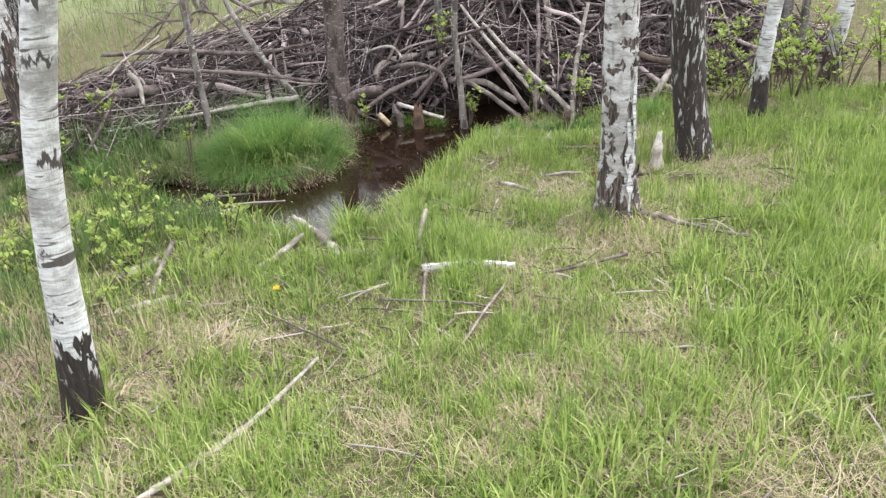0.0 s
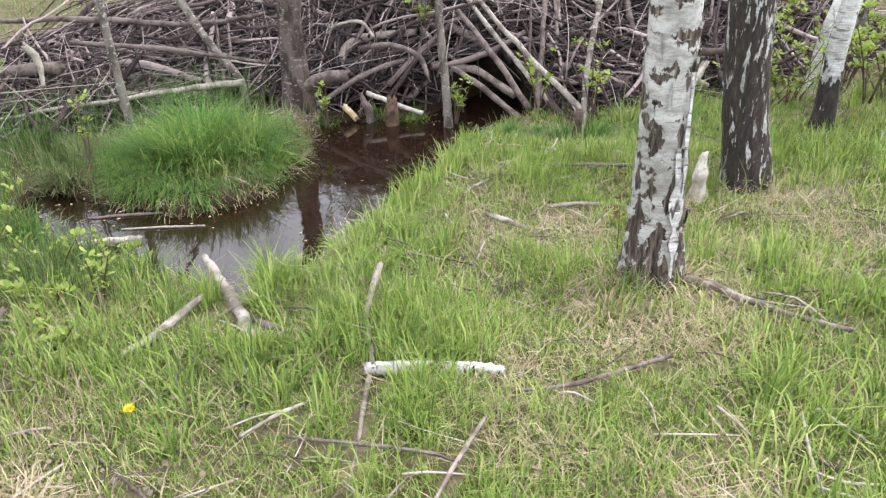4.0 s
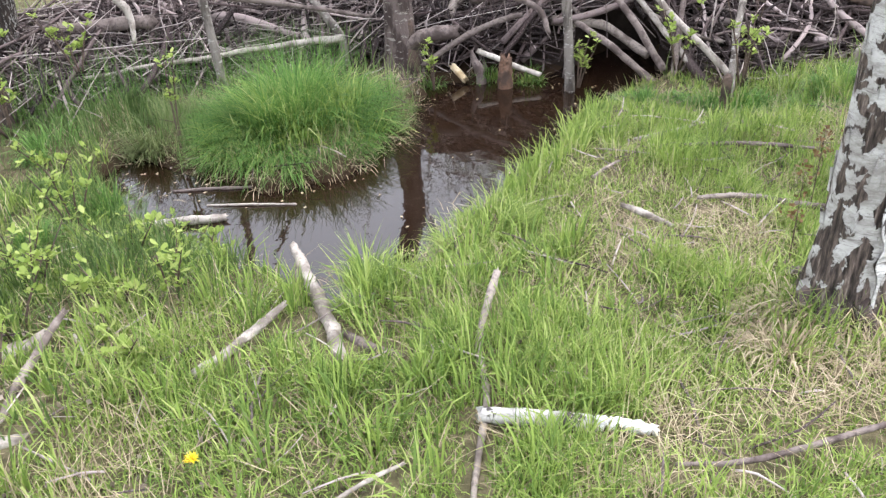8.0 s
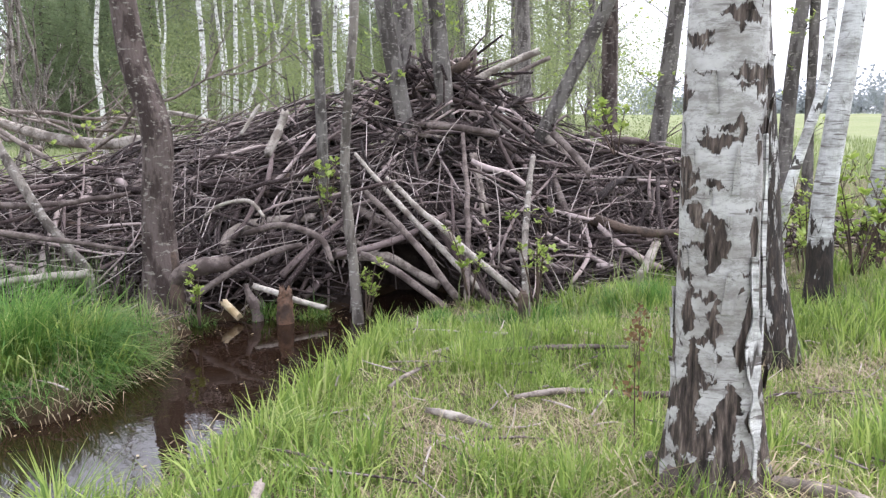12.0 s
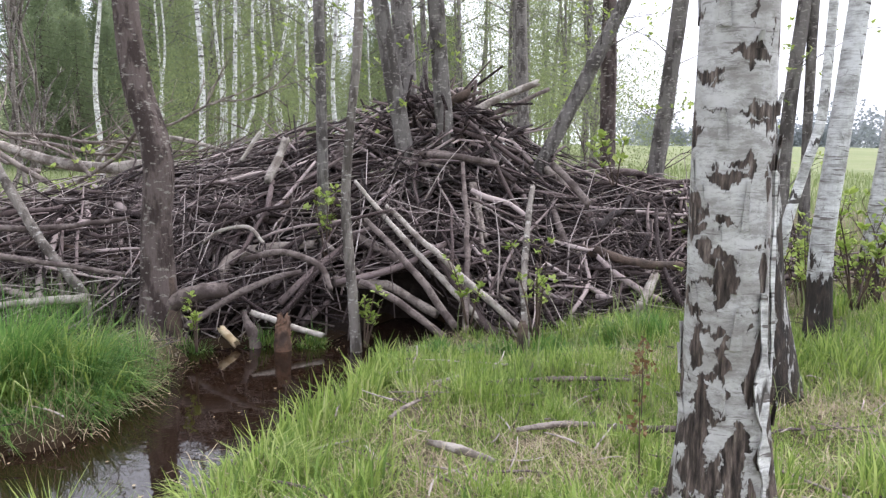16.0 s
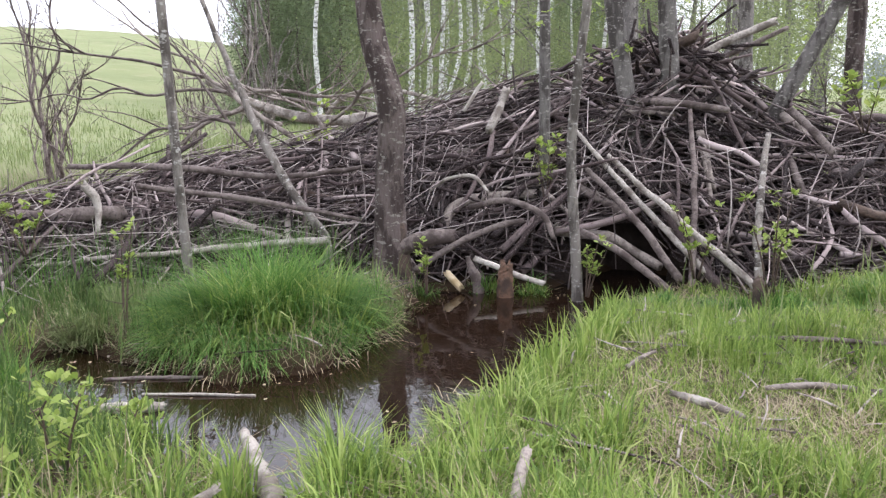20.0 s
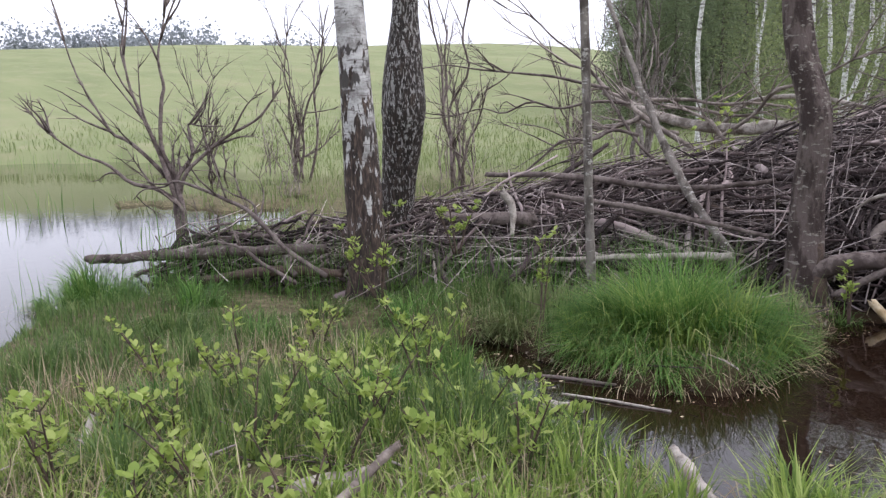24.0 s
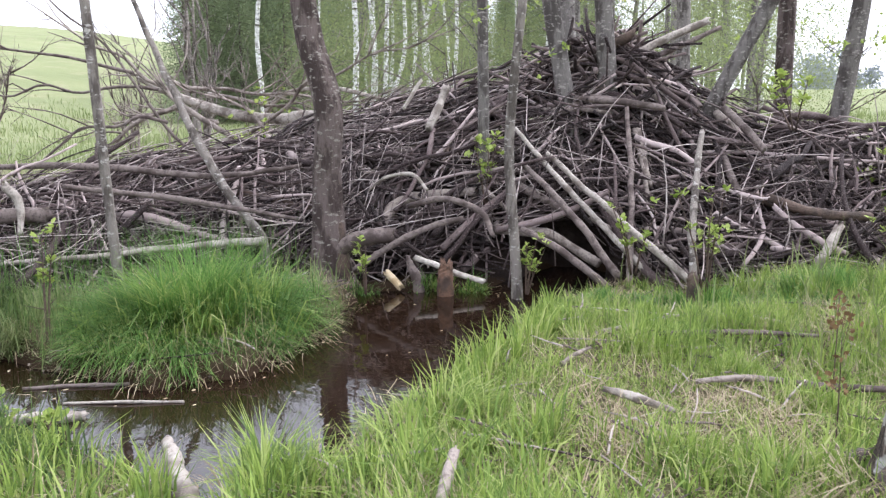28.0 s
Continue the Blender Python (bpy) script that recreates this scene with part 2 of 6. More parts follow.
def scarred_bark():
    """Greyish white bark of an old birch: pointed dark scars, closing to a brown fissured crust at the foot."""
    m, nt, b = shader("birch_bark_scarred", 0.75, 0.2)
    v = coords(nt, "Object")
    sep = nt.nodes.new("ShaderNodeSeparateXYZ")
    nt.links.new(v, sep.inputs[0])
    h = sep.outputs[2]
    jag = calc(nt, "MULTIPLY", calc(nt, "SUBTRACT", noise_tex(nt, coords(nt, "Object", (26, 26, 7)), 1.0, 4, 0.7), 0.5), 0.1)
    sway = calc(nt, "MULTIPLY", calc(nt, "SUBTRACT", noise_tex(nt, coords(nt, "Object", (9, 9, 14)), 1.0, 4, 0.6), 0.5), 0.07)
    torn = nt.nodes.new("ShaderNodeCombineXYZ")
    nt.links.new(calc(nt, "ADD", sep.outputs[0], sway), torn.inputs[0])
    nt.links.new(calc(nt, "SUBTRACT", sep.outputs[1], sway), torn.inputs[1])
    nt.links.new(calc(nt, "ADD", h, jag), torn.inputs[2])

    def diamonds(scale):
        s = nt.nodes.new("ShaderNodeVectorMath")
        s.operation = "MULTIPLY"
        nt.links.new(torn.outputs[0], s.inputs[0])
        s.inputs[1].default_value = scale
        c = nt.nodes.new("ShaderNodeTexVoronoi")
        c.distance = "MANHATTAN"
        c.inputs["Scale"].default_value = 1.0
        nt.links.new(s.outputs[0], c.inputs["Vector"])
        return c.outputs["Distance"]

    # wide scars above, tall fissures below
    wide = calc(nt, "SUBTRACT", 0.5, diamonds((8.5, 8.5, 19)))
    low = nt.nodes.new("ShaderNodeMapRange")
    low.inputs["From Min"].default_value, low.inputs["From Max"].default_value = 0.0, 0.9
    low.inputs["To Min"].default_value, low.inputs["To Max"].default_value = 1.06, 0.42
    nt.links.new(h, low.inputs["Value"])
    tall = calc(nt, "SUBTRACT", low.outputs[0], diamonds((24, 24, 9)))
    frayed = calc(nt, "MULTIPLY", calc(nt, "SUBTRACT", noise_tex(nt, coords(nt, "Object", (110, 110, 36)), 1.0, 5, 0.75), 0.5), 0.32)
    over = calc(nt, "ADD", calc(nt, "MAXIMUM", wide, tall), frayed)
    crust = step(nt, over, -0.01, 0.07)
    shred = noise_tex(nt, coords(nt, "Object", (80, 80, 11)), 1.0, 4, 0.65)
    mottle = noise_tex(nt, coords(nt, "Object", (9, 9, 26)), 1.6, 7, 0.8)
    broad = noise_tex(nt, coords(nt, "Object", (4, 4, 7)), 1.5, 5, 0.7)
    dashes = noise_tex(nt, coords(nt, "Object", (9, 9, 80)), 1.4, 3, 0.55)
    c = mixc(nt, step(nt, broad, 0.36, 0.66), (0.52, 0.51, 0.495), (0.31, 0.295, 0.275))
    c = mixc(nt, step(nt, mottle, 0.46, 0.6), c, mixc(nt, 0.55, c, (0.16, 0.145, 0.13)))
    c = mixc(nt, step(nt, noise_tex(nt, coords(nt, "Object", (22, 22, 40)), 1.8, 6, 0.8), 0.56, 0.64), c, mixc(nt, 0.45, c, (0.1, 0.09, 0.08)))
    c = mixc(nt, step(nt, dashes, 0.62, 0.68), c, mixc(nt, 0.6, c, (0.12, 0.105, 0.095)))
    rusty = ramp(nt, shred, [(0.34, (0.016, 0.013, 0.011)), (0.47, (0.06, 0.047, 0.041)), (0.58, (0.13, 0.1, 0.085)), (0.72, (0.3, 0.255, 0.22))])
    rusty = mixc(nt, step(nt, over, 0.1, 0.0), rusty, mixc(nt, 0.6, rusty, (0.025, 0.02, 0.018)))
    c = mixc(nt, crust, c, rusty)
    nt.links.new(c, b.inputs["Base Color"])
    bump(nt, b, calc(nt, "ADD", calc(nt, "MULTIPLY", crust, -0.5), calc(nt, "MULTIPLY", shred, calc(nt, "ADD", 0.15, crust))), 0.9, 0.012)
    return m


M_BIRCH_BIG = scarred_bark()
M_BIRCH_WHITE = birch_bark("birch_bark_white", 0.42, 0.36, (0.62, 0.62, 0.61))
M_BIRCH_DARK = birch_bark("birch_bark_dark", 1.45, 0.34, (0.56, 0.55, 0.53), (16, 16, 6), soot=0.15, bare=0.58)
M_BIRCH_LOG = birch_bark("birch_bark_log", 1.0, -0.2, (0.55, 0.53, 0.5), bare=0.6, arcs=(22, 22, 22))
M_BIRCH_DARKER = birch_bark("birch_bark_blackish", 6.0, 0.225, (0.5, 0.49, 0.47), (24, 24, 7), soot=0.62)
M_BIRCH_FLAKY = birch_bark("birch_bark_flaking", 9.0, 0.215, (0.42, 0.41, 0.39), (52, 52, 24), soot=0.6)
M_BIRCH_FOOT = birch_bark("birch_bark_black_foot", 0.355, 0.43, (0.64, 0.64, 0.63), soot=0.7)
M_PEEL = birch_bark("birch_bark_peel", 1.0, -0.3, (0.78, 0.77, 0.75))
M_BIRCH_FAR = birch_bark("birch_bark_far", 1.2, 0.1, (0.78, 0.78, 0.76))


def blade_material(name, stops, trans=0.35, rough=0.55):
    m = bpy.data.materials.new(name)
    m.use_nodes = True
    nt = m.node_tree
    b = nt.nodes["Principled BSDF"]
    b.inputs["Roughness"].default_value = rough
    b.inputs["Specular IOR Level"].default_value = 0.25
    r = random_of(nt, "island")
    patch = noise_tex(nt, world_coords(nt), 1.3, 3)
    c = ramp(nt, calc(nt, "ADD", calc(nt, "MULTIPLY", r, 0.75), calc(nt, "MULTIPLY", calc(nt, "SUBTRACT", patch, 0.3), 0.6)), stops)
    nt.links.new(c, b.inputs["Base Color"])
    t = nt.nodes.new("ShaderNodeBsdfTranslucent")
    nt.links.new(c, t.inputs["Color"])
    mx = nt.nodes.new("ShaderNodeMixShader")
    mx.inputs[0].default_value = trans
    nt.links.new(b.outputs[0], mx.inputs[1])
    nt.links.new(t.outputs[0], mx.inputs[2])
    nt.links.new(mx.outputs[0], nt.nodes["Material Output"].inputs["Surface"])
    return m


M_GRASS = blade_material("meadow_grass", [(0.0, (0.085, 0.145, 0.035)), (0.35, (0.185, 0.28, 0.06)), (0.7, (0.33, 0.43, 0.1)), (0.9, (0.47, 0.52, 0.2)), (1.0, (0.64, 0.58, 0.37))], 0.42)
M_SEDGE = blade_material("sedge", [(0.0, (0.035, 0.085, 0.021)), (0.4, (0.1, 0.215, 0.046)), (0.8, (0.2, 0.34, 0.08)), (1.0, (0.42, 0.45, 0.17))], 0.38)
M_STRAW = blade_material("dry_straw", [(0.0, (0.18, 0.135, 0.086)), (0.5, (0.35, 0.282, 0.178)), (1.0, (0.6, 0.515, 0.35))], 0.2)
M_MARSH = blade_material("marsh_grass", [(0.0, (0.05, 0.09, 0.028)), (0.5, (0.105, 0.175, 0.048)), (0.85, (0.195, 0.26, 0.088)), (1.0, (0.38, 0.34, 0.19))], 0.42)
M_HERB = blade_material("rough_herbage", [(0.0, (0.15, 0.195, 0.075)), (0.5, (0.2, 0.25, 0.095)), (0.85, (0.26, 0.295, 0.13)), (1.0, (0.4, 0.38, 0.22))], 0.45)
M_LEAF = blade_material("young_leaf", [(0.0, (0.19, 0.28, 0.055)), (0.5, (0.31, 0.4, 0.09)), (1.0, (0.45, 0.51, 0.17))], 0.45)
M_CROWN = blade_material("spring_foliage", [(0.0, (0.16, 0.195, 0.09)), (0.5, (0.2, 0.24, 0.105)), (1.0, (0.28, 0.32, 0.14))], 0.5)
M_LITTER = blade_material("rotting_leaf", [(0.0, (0.1, 0.078, 0.058)), (0.5, (0.2, 0.16, 0.125)), (1.0, (0.36, 0.31, 0.255))], 0.1)
M_RUST = blade_material("rusty_seed_head", [(0.0, (0.12, 0.07, 0.035)), (1.0, (0.24, 0.15, 0.07))], 0.2)
# needles lightened well past spruce green to carry the haze in front of them
M_HAZED_NEEDLE = blade_material("hazed_spruce_needles", [(0.0, (0.17, 0.215, 0.12)), (1.0, (0.22, 0.27, 0.145))], 0.5)
# grey-blue instead of green: distance haze is painted into these leaves
M_HAZED_FARTREE = blade_material("hazed_far_foliage", [(0.0, (0.25, 0.275, 0.285)), (0.5, (0.27, 0.295, 0.305)), (1.0, (0.29, 0.31, 0.315))], 0.5)


def ground_material():
    m, nt, b = shader("meadow_soil", 0.95, 0.1)
    v = world_coords(nt)
    n1, n2, n3 = noise_tex(nt, v, 0.9, 5), noise_tex(nt, v, 16, 7, 0.75), noise_tex(nt, v, 70, 4)
    near = ramp(nt, n2, [(0.3, (0.05, 0.042, 0.025)), (0.46, (0.095, 0.086, 0.046)), (0.58, (0.16, 0.136, 0.08)), (0.72, (0.26, 0.215, 0.14))])
    # distant field: green greyed in the colour itself to stand in for haze
    far = ramp(nt, noise_tex(nt, world_coords(nt, (0.05, 0.12, 0.1)), 3, 5), [(0.3, (0.165, 0.19, 0.092)), (0.5, (0.195, 0.22, 0.108)), (0.7, (0.23, 0.245, 0.13))])
    far = mixc(nt, step(nt, n1, 0.5, 0.7), far, (0.235, 0.235, 0.135))
    sep = nt.nodes.new("ShaderNodeSeparateXYZ")
    nt.links.new(v, sep.inputs[0])
    d = nt.nodes.new("ShaderNodeVectorMath")
    d.operation = "LENGTH"
    nt.links.new(v, d.inputs[0])
    c = mixc(nt, step(nt, d.outputs["Value"], 11, 17), near, far)
    mud = calc(nt, "MULTIPLY", step(nt, sep.outputs[2], 0.11, 0.01), step(nt, d.outputs["Value"], 10, 7.5))
    c = mixc(nt, mud, c, (0.035, 0.022, 0.013))
    nt.links.new(c, b.inputs["Base Color"])
    bump(nt, b, calc(nt, "ADD", n2, calc(nt, "MULTIPLY", n3, 0.4)), 0.6, 0.03)
    return m


def water_material():
    m, nt, b = shader("peaty_water", 0.02, 0.5)
    b.inputs["Base Color"].default_value = (0.015, 0.008, 0.0045, 1)
    b.inputs["IOR"].default_value = 1.52
    v = world_coords(nt)
    bump(nt, b, noise_tex(nt, v, 9, 3, 0.5), 0.05, 0.02)
    return m


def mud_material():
    m, nt, b = shader("shade_darkened_mud", 0.95, 0.15)
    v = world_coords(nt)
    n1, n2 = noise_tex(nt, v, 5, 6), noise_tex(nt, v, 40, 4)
    # mud browns, taken down further to paint shade into the heap's gaps
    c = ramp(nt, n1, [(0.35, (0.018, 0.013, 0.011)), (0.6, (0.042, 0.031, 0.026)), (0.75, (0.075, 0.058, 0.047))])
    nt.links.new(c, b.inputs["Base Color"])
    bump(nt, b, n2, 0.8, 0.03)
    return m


M_GROUND, M_WATER, M_MUD = ground_material(), water_material(), mud_material()
M_FLOWER = bpy.data.materials.new("yellow_petals")
M_FLOWER.use_nodes = True
M_FLOWER.node_tree.nodes["Principled BSDF"].inputs["Base Color"].default_value = (0.85, 0.62, 0.02, 1)

# ---- mesh tools ----
RNG = np.random.default_rng(7)
TABLE = np.random.default_rng(3).random((256, 256))


def smooth(x, lo, hi):
    t = np.clip((x - lo) / (hi - lo), 0, 1)
    return t * t * (3 - 2 * t)


def vnoise(x, y, scale=1.0, seed=0):
    """Smooth noise from 0 to 1 over the plan."""
    x, y = np.asarray(x, float) * scale + seed * 17.3, np.asarray(y, float) * scale + seed * 9.1
    xi, yi = np.floor(x).astype(int), np.floor(y).astype(int)
    fx, fy = x - xi, y - yi
    fx, fy = fx * fx * (3 - 2 * fx), fy * fy * (3 - 2 * fy)
    g = lambda i, j: TABLE[(xi + i) % 256, (yi + j) % 256]
    return (g(0, 0) * (1 - fx) + g(1, 0) * fx) * (1 - fy) + (g(0, 1) * (1 - fx) + g(1, 1) * fx) * fy


def mesh_of(name, verts, faces, material, sharp=False, second=None, split=0):
    """A mesh from arrays of vertices and of triangles or quads."""
    verts, faces = np.asarray(verts, np.float32), np.asarray(faces, np.int32)
    me = bpy.data.meshes.new(name)
    n, k = faces.shape
    me.vertices.add(len(verts))
    me.vertices.foreach_set("co", verts.ravel())
    me.loops.add(n * k)
    me.loops.foreach_set("vertex_index", faces.ravel())
    me.polygons.add(n)
    me.polygons.foreach_set("loop_start", np.arange(0, n * k, k, dtype=np.int32))
    if not sharp:
        me.polygons.foreach_set("use_smooth", np.ones(n, bool))
    me.update(calc_edges=True)
    me.materials.append(material)
    if second is not None:
        me.materials.append(second)
        me.polygons.foreach_set("material_index", (np.arange(n) >= split).astype(np.int32))
    return me


def add(name, me, parent=None, label="", at=None):
    ob = new(name, me)
    if parent is not None:
        ob.parent = parent
    if at is not None:
        ob.matrix_basis = at if isinstance(at, Matrix) else Matrix.Translation(at)
    if label:
        ob["label"] = label
    return ob


def thing(name, at, label, category, group="", kind=""):
    return tagged(add(name, None, at=at), label, category, group, kind)


def catmull(pts, n):
    pts = np.asarray(pts, float)
    if len(pts) == 2:
        return pts[0] + (pts[1] - pts[0]) * np.linspace(0, 1, n)[:, None]
    p = np.vstack([2 * pts[0] - pts[1], pts, 2 * pts[-1] - pts[-2]])
    u = np.linspace(0, len(pts) - 1 - 1e-9, n)
    i = u.astype(int)
    t = (u - i)[:, None]
    a, b, c, d = p[i], p[i + 1], p[i + 2], p[i + 3]
    return 0.5 * (2 * b + (c - a) * t + (2 * a - 5 * b + 4 * c - d) * t**2 + (3 * b - a - 3 * c + d) * t**3)


def tube(pts, radii, sides=7, rings=6, rough=0.0, seed=0, knots=0.0, ragged=0.0):
    """Vertices and triangles of a closed, tapering, slightly uneven round piece along a line."""
    line = catmull(pts, rings)
    r = np.interp(np.linspace(0, 1, rings), np.linspace(0, 1, len(radii)), radii)
    if knots:
        r = r * (1 + knots * (vnoise(np.arange(rings) * 0.9, np.zeros(rings) + seed, 1, seed) - 0.4))
    tan = np.gradient(line, axis=0)
    tan /= np.linalg.norm(tan, axis=1, keepdims=True) + 1e-9
    ref = np.array([0.0, 0.0, 1.0]) if abs(tan[:, 2]).mean() < 0.8 else np.array([1.0, 0.0, 0.0])
    u = np.cross(tan, ref)
    u /= np.linalg.norm(u, axis=1, keepdims=True) + 1e-9
    v = np.cross(tan, u)
    a = np.arange(sides) * 2 * np.pi / sides
    rr = r[:, None] * np.ones(sides)
    if rough:
        rr = rr * (1 + rough * (vnoise(np.cos(a)[None] * 2.2 + np.arange(rings)[:, None] * 0.35, np.sin(a)[None] * 2.2 + np.arange(rings)[:, None] * 0.6, 1.0, seed) - 0.5) * 2)
    vs = line[:, None] + rr[..., None] * (np.cos(a)[None, :, None] * u[:, None] + np.sin(a)[None, :, None] * v[:, None])
    if ragged:
        jag = (np.random.default_rng(seed).random((2, sides)) - 0.35) * ragged
        vs[0] -= tan[0] * (jag[0] * r[0])[:, None]
        vs[-1] += tan[-1] * (jag[1] * r[-1])[:, None]
    vs = vs.reshape(-1, 3)
    i, j = np.meshgrid(np.arange(rings - 1), np.arange(sides), indexing="ij")
    k = (j + 1) % sides
    A, B, C, D = i * sides + j, i * sides + k, (i + 1) * sides + k, (i + 1) * sides + j
    f = np.concatenate([np.stack([A, C, B], -1).reshape(-1, 3), np.stack([A, D, C], -1).reshape(-1, 3)])
    n = len(vs)
    vs = np.vstack([vs, line[0], line[-1]])
    j = np.arange(sides)
    k = (j + 1) % sides
    f = np.vstack([f, np.stack([np.full(sides, n), j, k], -1), np.stack([np.full(sides, n + 1), (rings - 1) * sides + k, (rings - 1) * sides + j], -1)])
    return vs, f


def joined(pieces):
    vs, fs, n = [], [], 0
    for v, f in pieces:
        vs.append(v)
        fs.append(f + n)
        n += len(v)
    return np.vstack(vs), np.vstack(fs)


def blades(x, y, z, length, width, lean, heading, curl=0.5):
    """Bent grass blades, three triangles each."""
    n = len(x)
    root = np.stack([x, y, z], -1)
    h = np.stack([np.cos(heading), np.sin(heading), np.zeros(n)], -1)
    side = np.stack([-np.sin(heading), np.cos(heading), np.zeros(n)], -1) * (width / 2)[:, None]
    up = np.array([0, 0, 1.0])
    l = length[:, None]
    s, c = np.sin(lean)[:, None], np.cos(lean)[:, None]
    mid = root + l * 0.55 * (up * c + h * s)
    lean2 = np.clip(lean + curl * (0.4 + lean), 0, 2.2)
    tip = mid + l * 0.45 * (up * np.cos(lean2)[:, None] + h * np.sin(lean2)[:, None])
    v = np.stack([root - side, root + side, mid - side * 0.8, mid + side * 0.8, tip], 1).reshape(-1, 3)
    b = np.arange(n)[:, None] * 5
    f = np.concatenate([b + [0, 1, 3], b + [0, 3, 2], b + [2, 3, 4]], 1).reshape(-1, 3)
    return v, f

# ---- the lie of the land ----
CHANNEL = [(-1.16, 3.95), (-1.6, 4.06), (-1.95, 4.2), (-2.35, 4.34), (-2.8, 4.6), (-2.85, 4.86), (-2.42, 4.78), (-1.98, 4.72), (-1.7, 4.98), (-1.66, 5.5),
           (-1.74, 6.0), (-1.76, 6.22), (-1.4, 6.36), (-1.12, 6.45), (-1.0, 6.95), (-0.8, 7.4), (-0.5, 7.0), (-0.6, 6.55), (-0.84, 6.0), (-0.82, 5.4), (-0.92, 4.95), (-1.03, 4.55), (-1.1, 4.2)]
POND = [(-3.7, 2.0), (-4.0, 2.9), (-4.35, 3.45), (-4.8, 4.1), (-5.6, 4.9), (-7, 5.8), (-9, 7.4), (-13, 10.3), (-17, 11.6), (-22, 10), (-24, 6), (-20, 2.5), (-9, 0.8), (-5.2, 1.2)]


def inside(x, y, poly):
    """Signed distance to a closed outline, positive within it."""
    x, y = np.asarray(x, float), np.asarray(y, float)
    dist, within = np.full(x.shape, 1e9), np.zeros(x.shape, bool)
    for (ax, ay), (bx, by) in zip(poly, poly[1:] + poly[:1]):
        dx, dy = bx - ax, by - ay
        t = np.clip(((x - ax) * dx + (y - ay) * dy) / (dx * dx + dy * dy), 0, 1)
        dist = np.minimum(dist, np.hypot(x - ax - t * dx, y - ay - t * dy))
        hit = (ay > y) != (by > y)
        within ^= hit & (x < (bx - ax) * (y - ay) / (dy if dy else 1e-9) + ax)
    return np.where(within, dist, -dist)


def wet(x, y):
    """How far within the stream or the pond a place lies, with an uneven shore."""
    w = inside(x, y, CHANNEL) + 0.1 * (vnoise(x, y, 5, 2) - 0.5)
    p = inside(x, y, POND) + (0.25 + 1.05 * smooth(-x, 5, 8)) * (vnoise(x, y, 0.7, 4) - 0.5) + 0.4 * (vnoise(x, y, 2.5, 5) - 0.5) - 2.2 * smooth(vnoise(x, y, 0.8, 34), 0.56, 0.72) * smooth(-x, 7.5, 9.5)
    return np.maximum(w, p)


def land(x, y):
    x, y = np.asarray(x, float), np.asarray(y, float)
    z = 0.13 + 0.05 * np.clip(4.6 - y, 0, 4) + 0.06 * np.clip(x + 0.1, 0, 3)
    z = z - 0.07 * smooth(-x, 1.3, 2.4) - 0.1 * smooth(2.6 - y, 0, 6) * smooth(-x, 1, 4)
    z = z + 0.05 * (vnoise(x, y, 1.1, 1) - 0.5) + 0.035 * (vnoise(x, y, 4.3, 3) - 0.5)
    z = z + 0.12 * smooth(y, 8, 12)
    # the bank sinks towards the lodge's mouth
    z = z - 0.075 * smooth(y, 5.65, 6.2) * smooth(-x, -0.5, 0.1) * (1 - smooth(-x, 1.0, 1.3))
    # low mud shelf at the heap's foot
    z = z - np.clip(z - 0.015, 0, 1) * smooth(y, 6.1, 6.3) * smooth(-x, 0.9, 1.1) * (1 - smooth(-x, 2.0, 2.3))
    r = np.hypot(x + 0.3, y - 2.5)
    turn = np.degrees(np.arctan2(-(x + 0.3), y - 2.5))
    rise = 0.03 + 0.09 * smooth(turn, 10, 45) - 0.012 * smooth(turn, 62, 82)
    rise = np.where(np.abs(turn) > 120, 0.02, rise)
    z = z + rise * (np.clip(r - 17, 0, 78) * smooth(r, 15, 50)) - 0.04 * np.clip(r - 110, 0, 200) + (0.3 * vnoise(x, y, 0.08, 6) + 0.1) * smooth(r, 12, 22)
    w = wet(x, y)
    return np.where(w > -0.16, z + (np.minimum(z, -0.1) - 0.03 - z) * smooth(w, -0.12, 0.1), z)


# ridge of the stick pile, from the dam's end to the lodge's far side
PX = [-5.3, -4.6, -4.0, -3.65, -3.5, -2.9, -2.5, -1.9, -1.3, -0.9, -0.6, -0.35, -0.1, 0.3, 1.0, 1.7, 2.4]
P_FRONT = [3.7, 4.3, 4.85, 5.15, 5.35, 5.95, 6.2, 6.4, 6.55, 6.7, 6.7, 6.65, 6.65, 6.75, 7.15, 7.7, 8.2]
P_RIDGE = [3.95, 4.65, 5.35, 5.9, 6.3, 6.9, 7.5, 7.95, 8.05, 8.1, 8.1, 8.1, 8.1, 8.1, 8.15, 8.3, 8.6]
P_TOP = [0.2, 0.32, 0.4, 0.5, 0.58, 0.68, 0.85, 1.06, 1.25, 1.42, 1.4, 1.2, 0.98, 0.88, 0.78, 0.5, 0.2]


def pile(x, y):
    """Height of the stick pile over the water; -1 off it."""
    x, y = np.asarray(x, float), np.asarray(y, float)
    fr, ri, to = np.interp(x, PX, P_FRONT), np.interp(x, PX, P_RIDGE), np.interp(x, PX, P_TOP)
    s = (y - fr) / (ri - fr)
    front = 0.02 + (to - 0.02) * np.clip(s, 0, 1) ** 0.72
    back = 0.2 + (to - 0.2) * (1 - smooth(y - ri, 0.0, 1.6))
    z = np.where(s < 1, front, back) + 0.11 * (vnoise(x, y, 2.3, 27) - 0.5) * smooth(s, 0.1, 0.4) * smooth(to, 0.3, 0.7)
    return np.where((s < -0.03) | (x < -5.3) | (x > 2.4) | (y - ri > 1.6), -1.0, z)


def top_of(x, y):
    return np.maximum(land(x, y), pile(x, y))


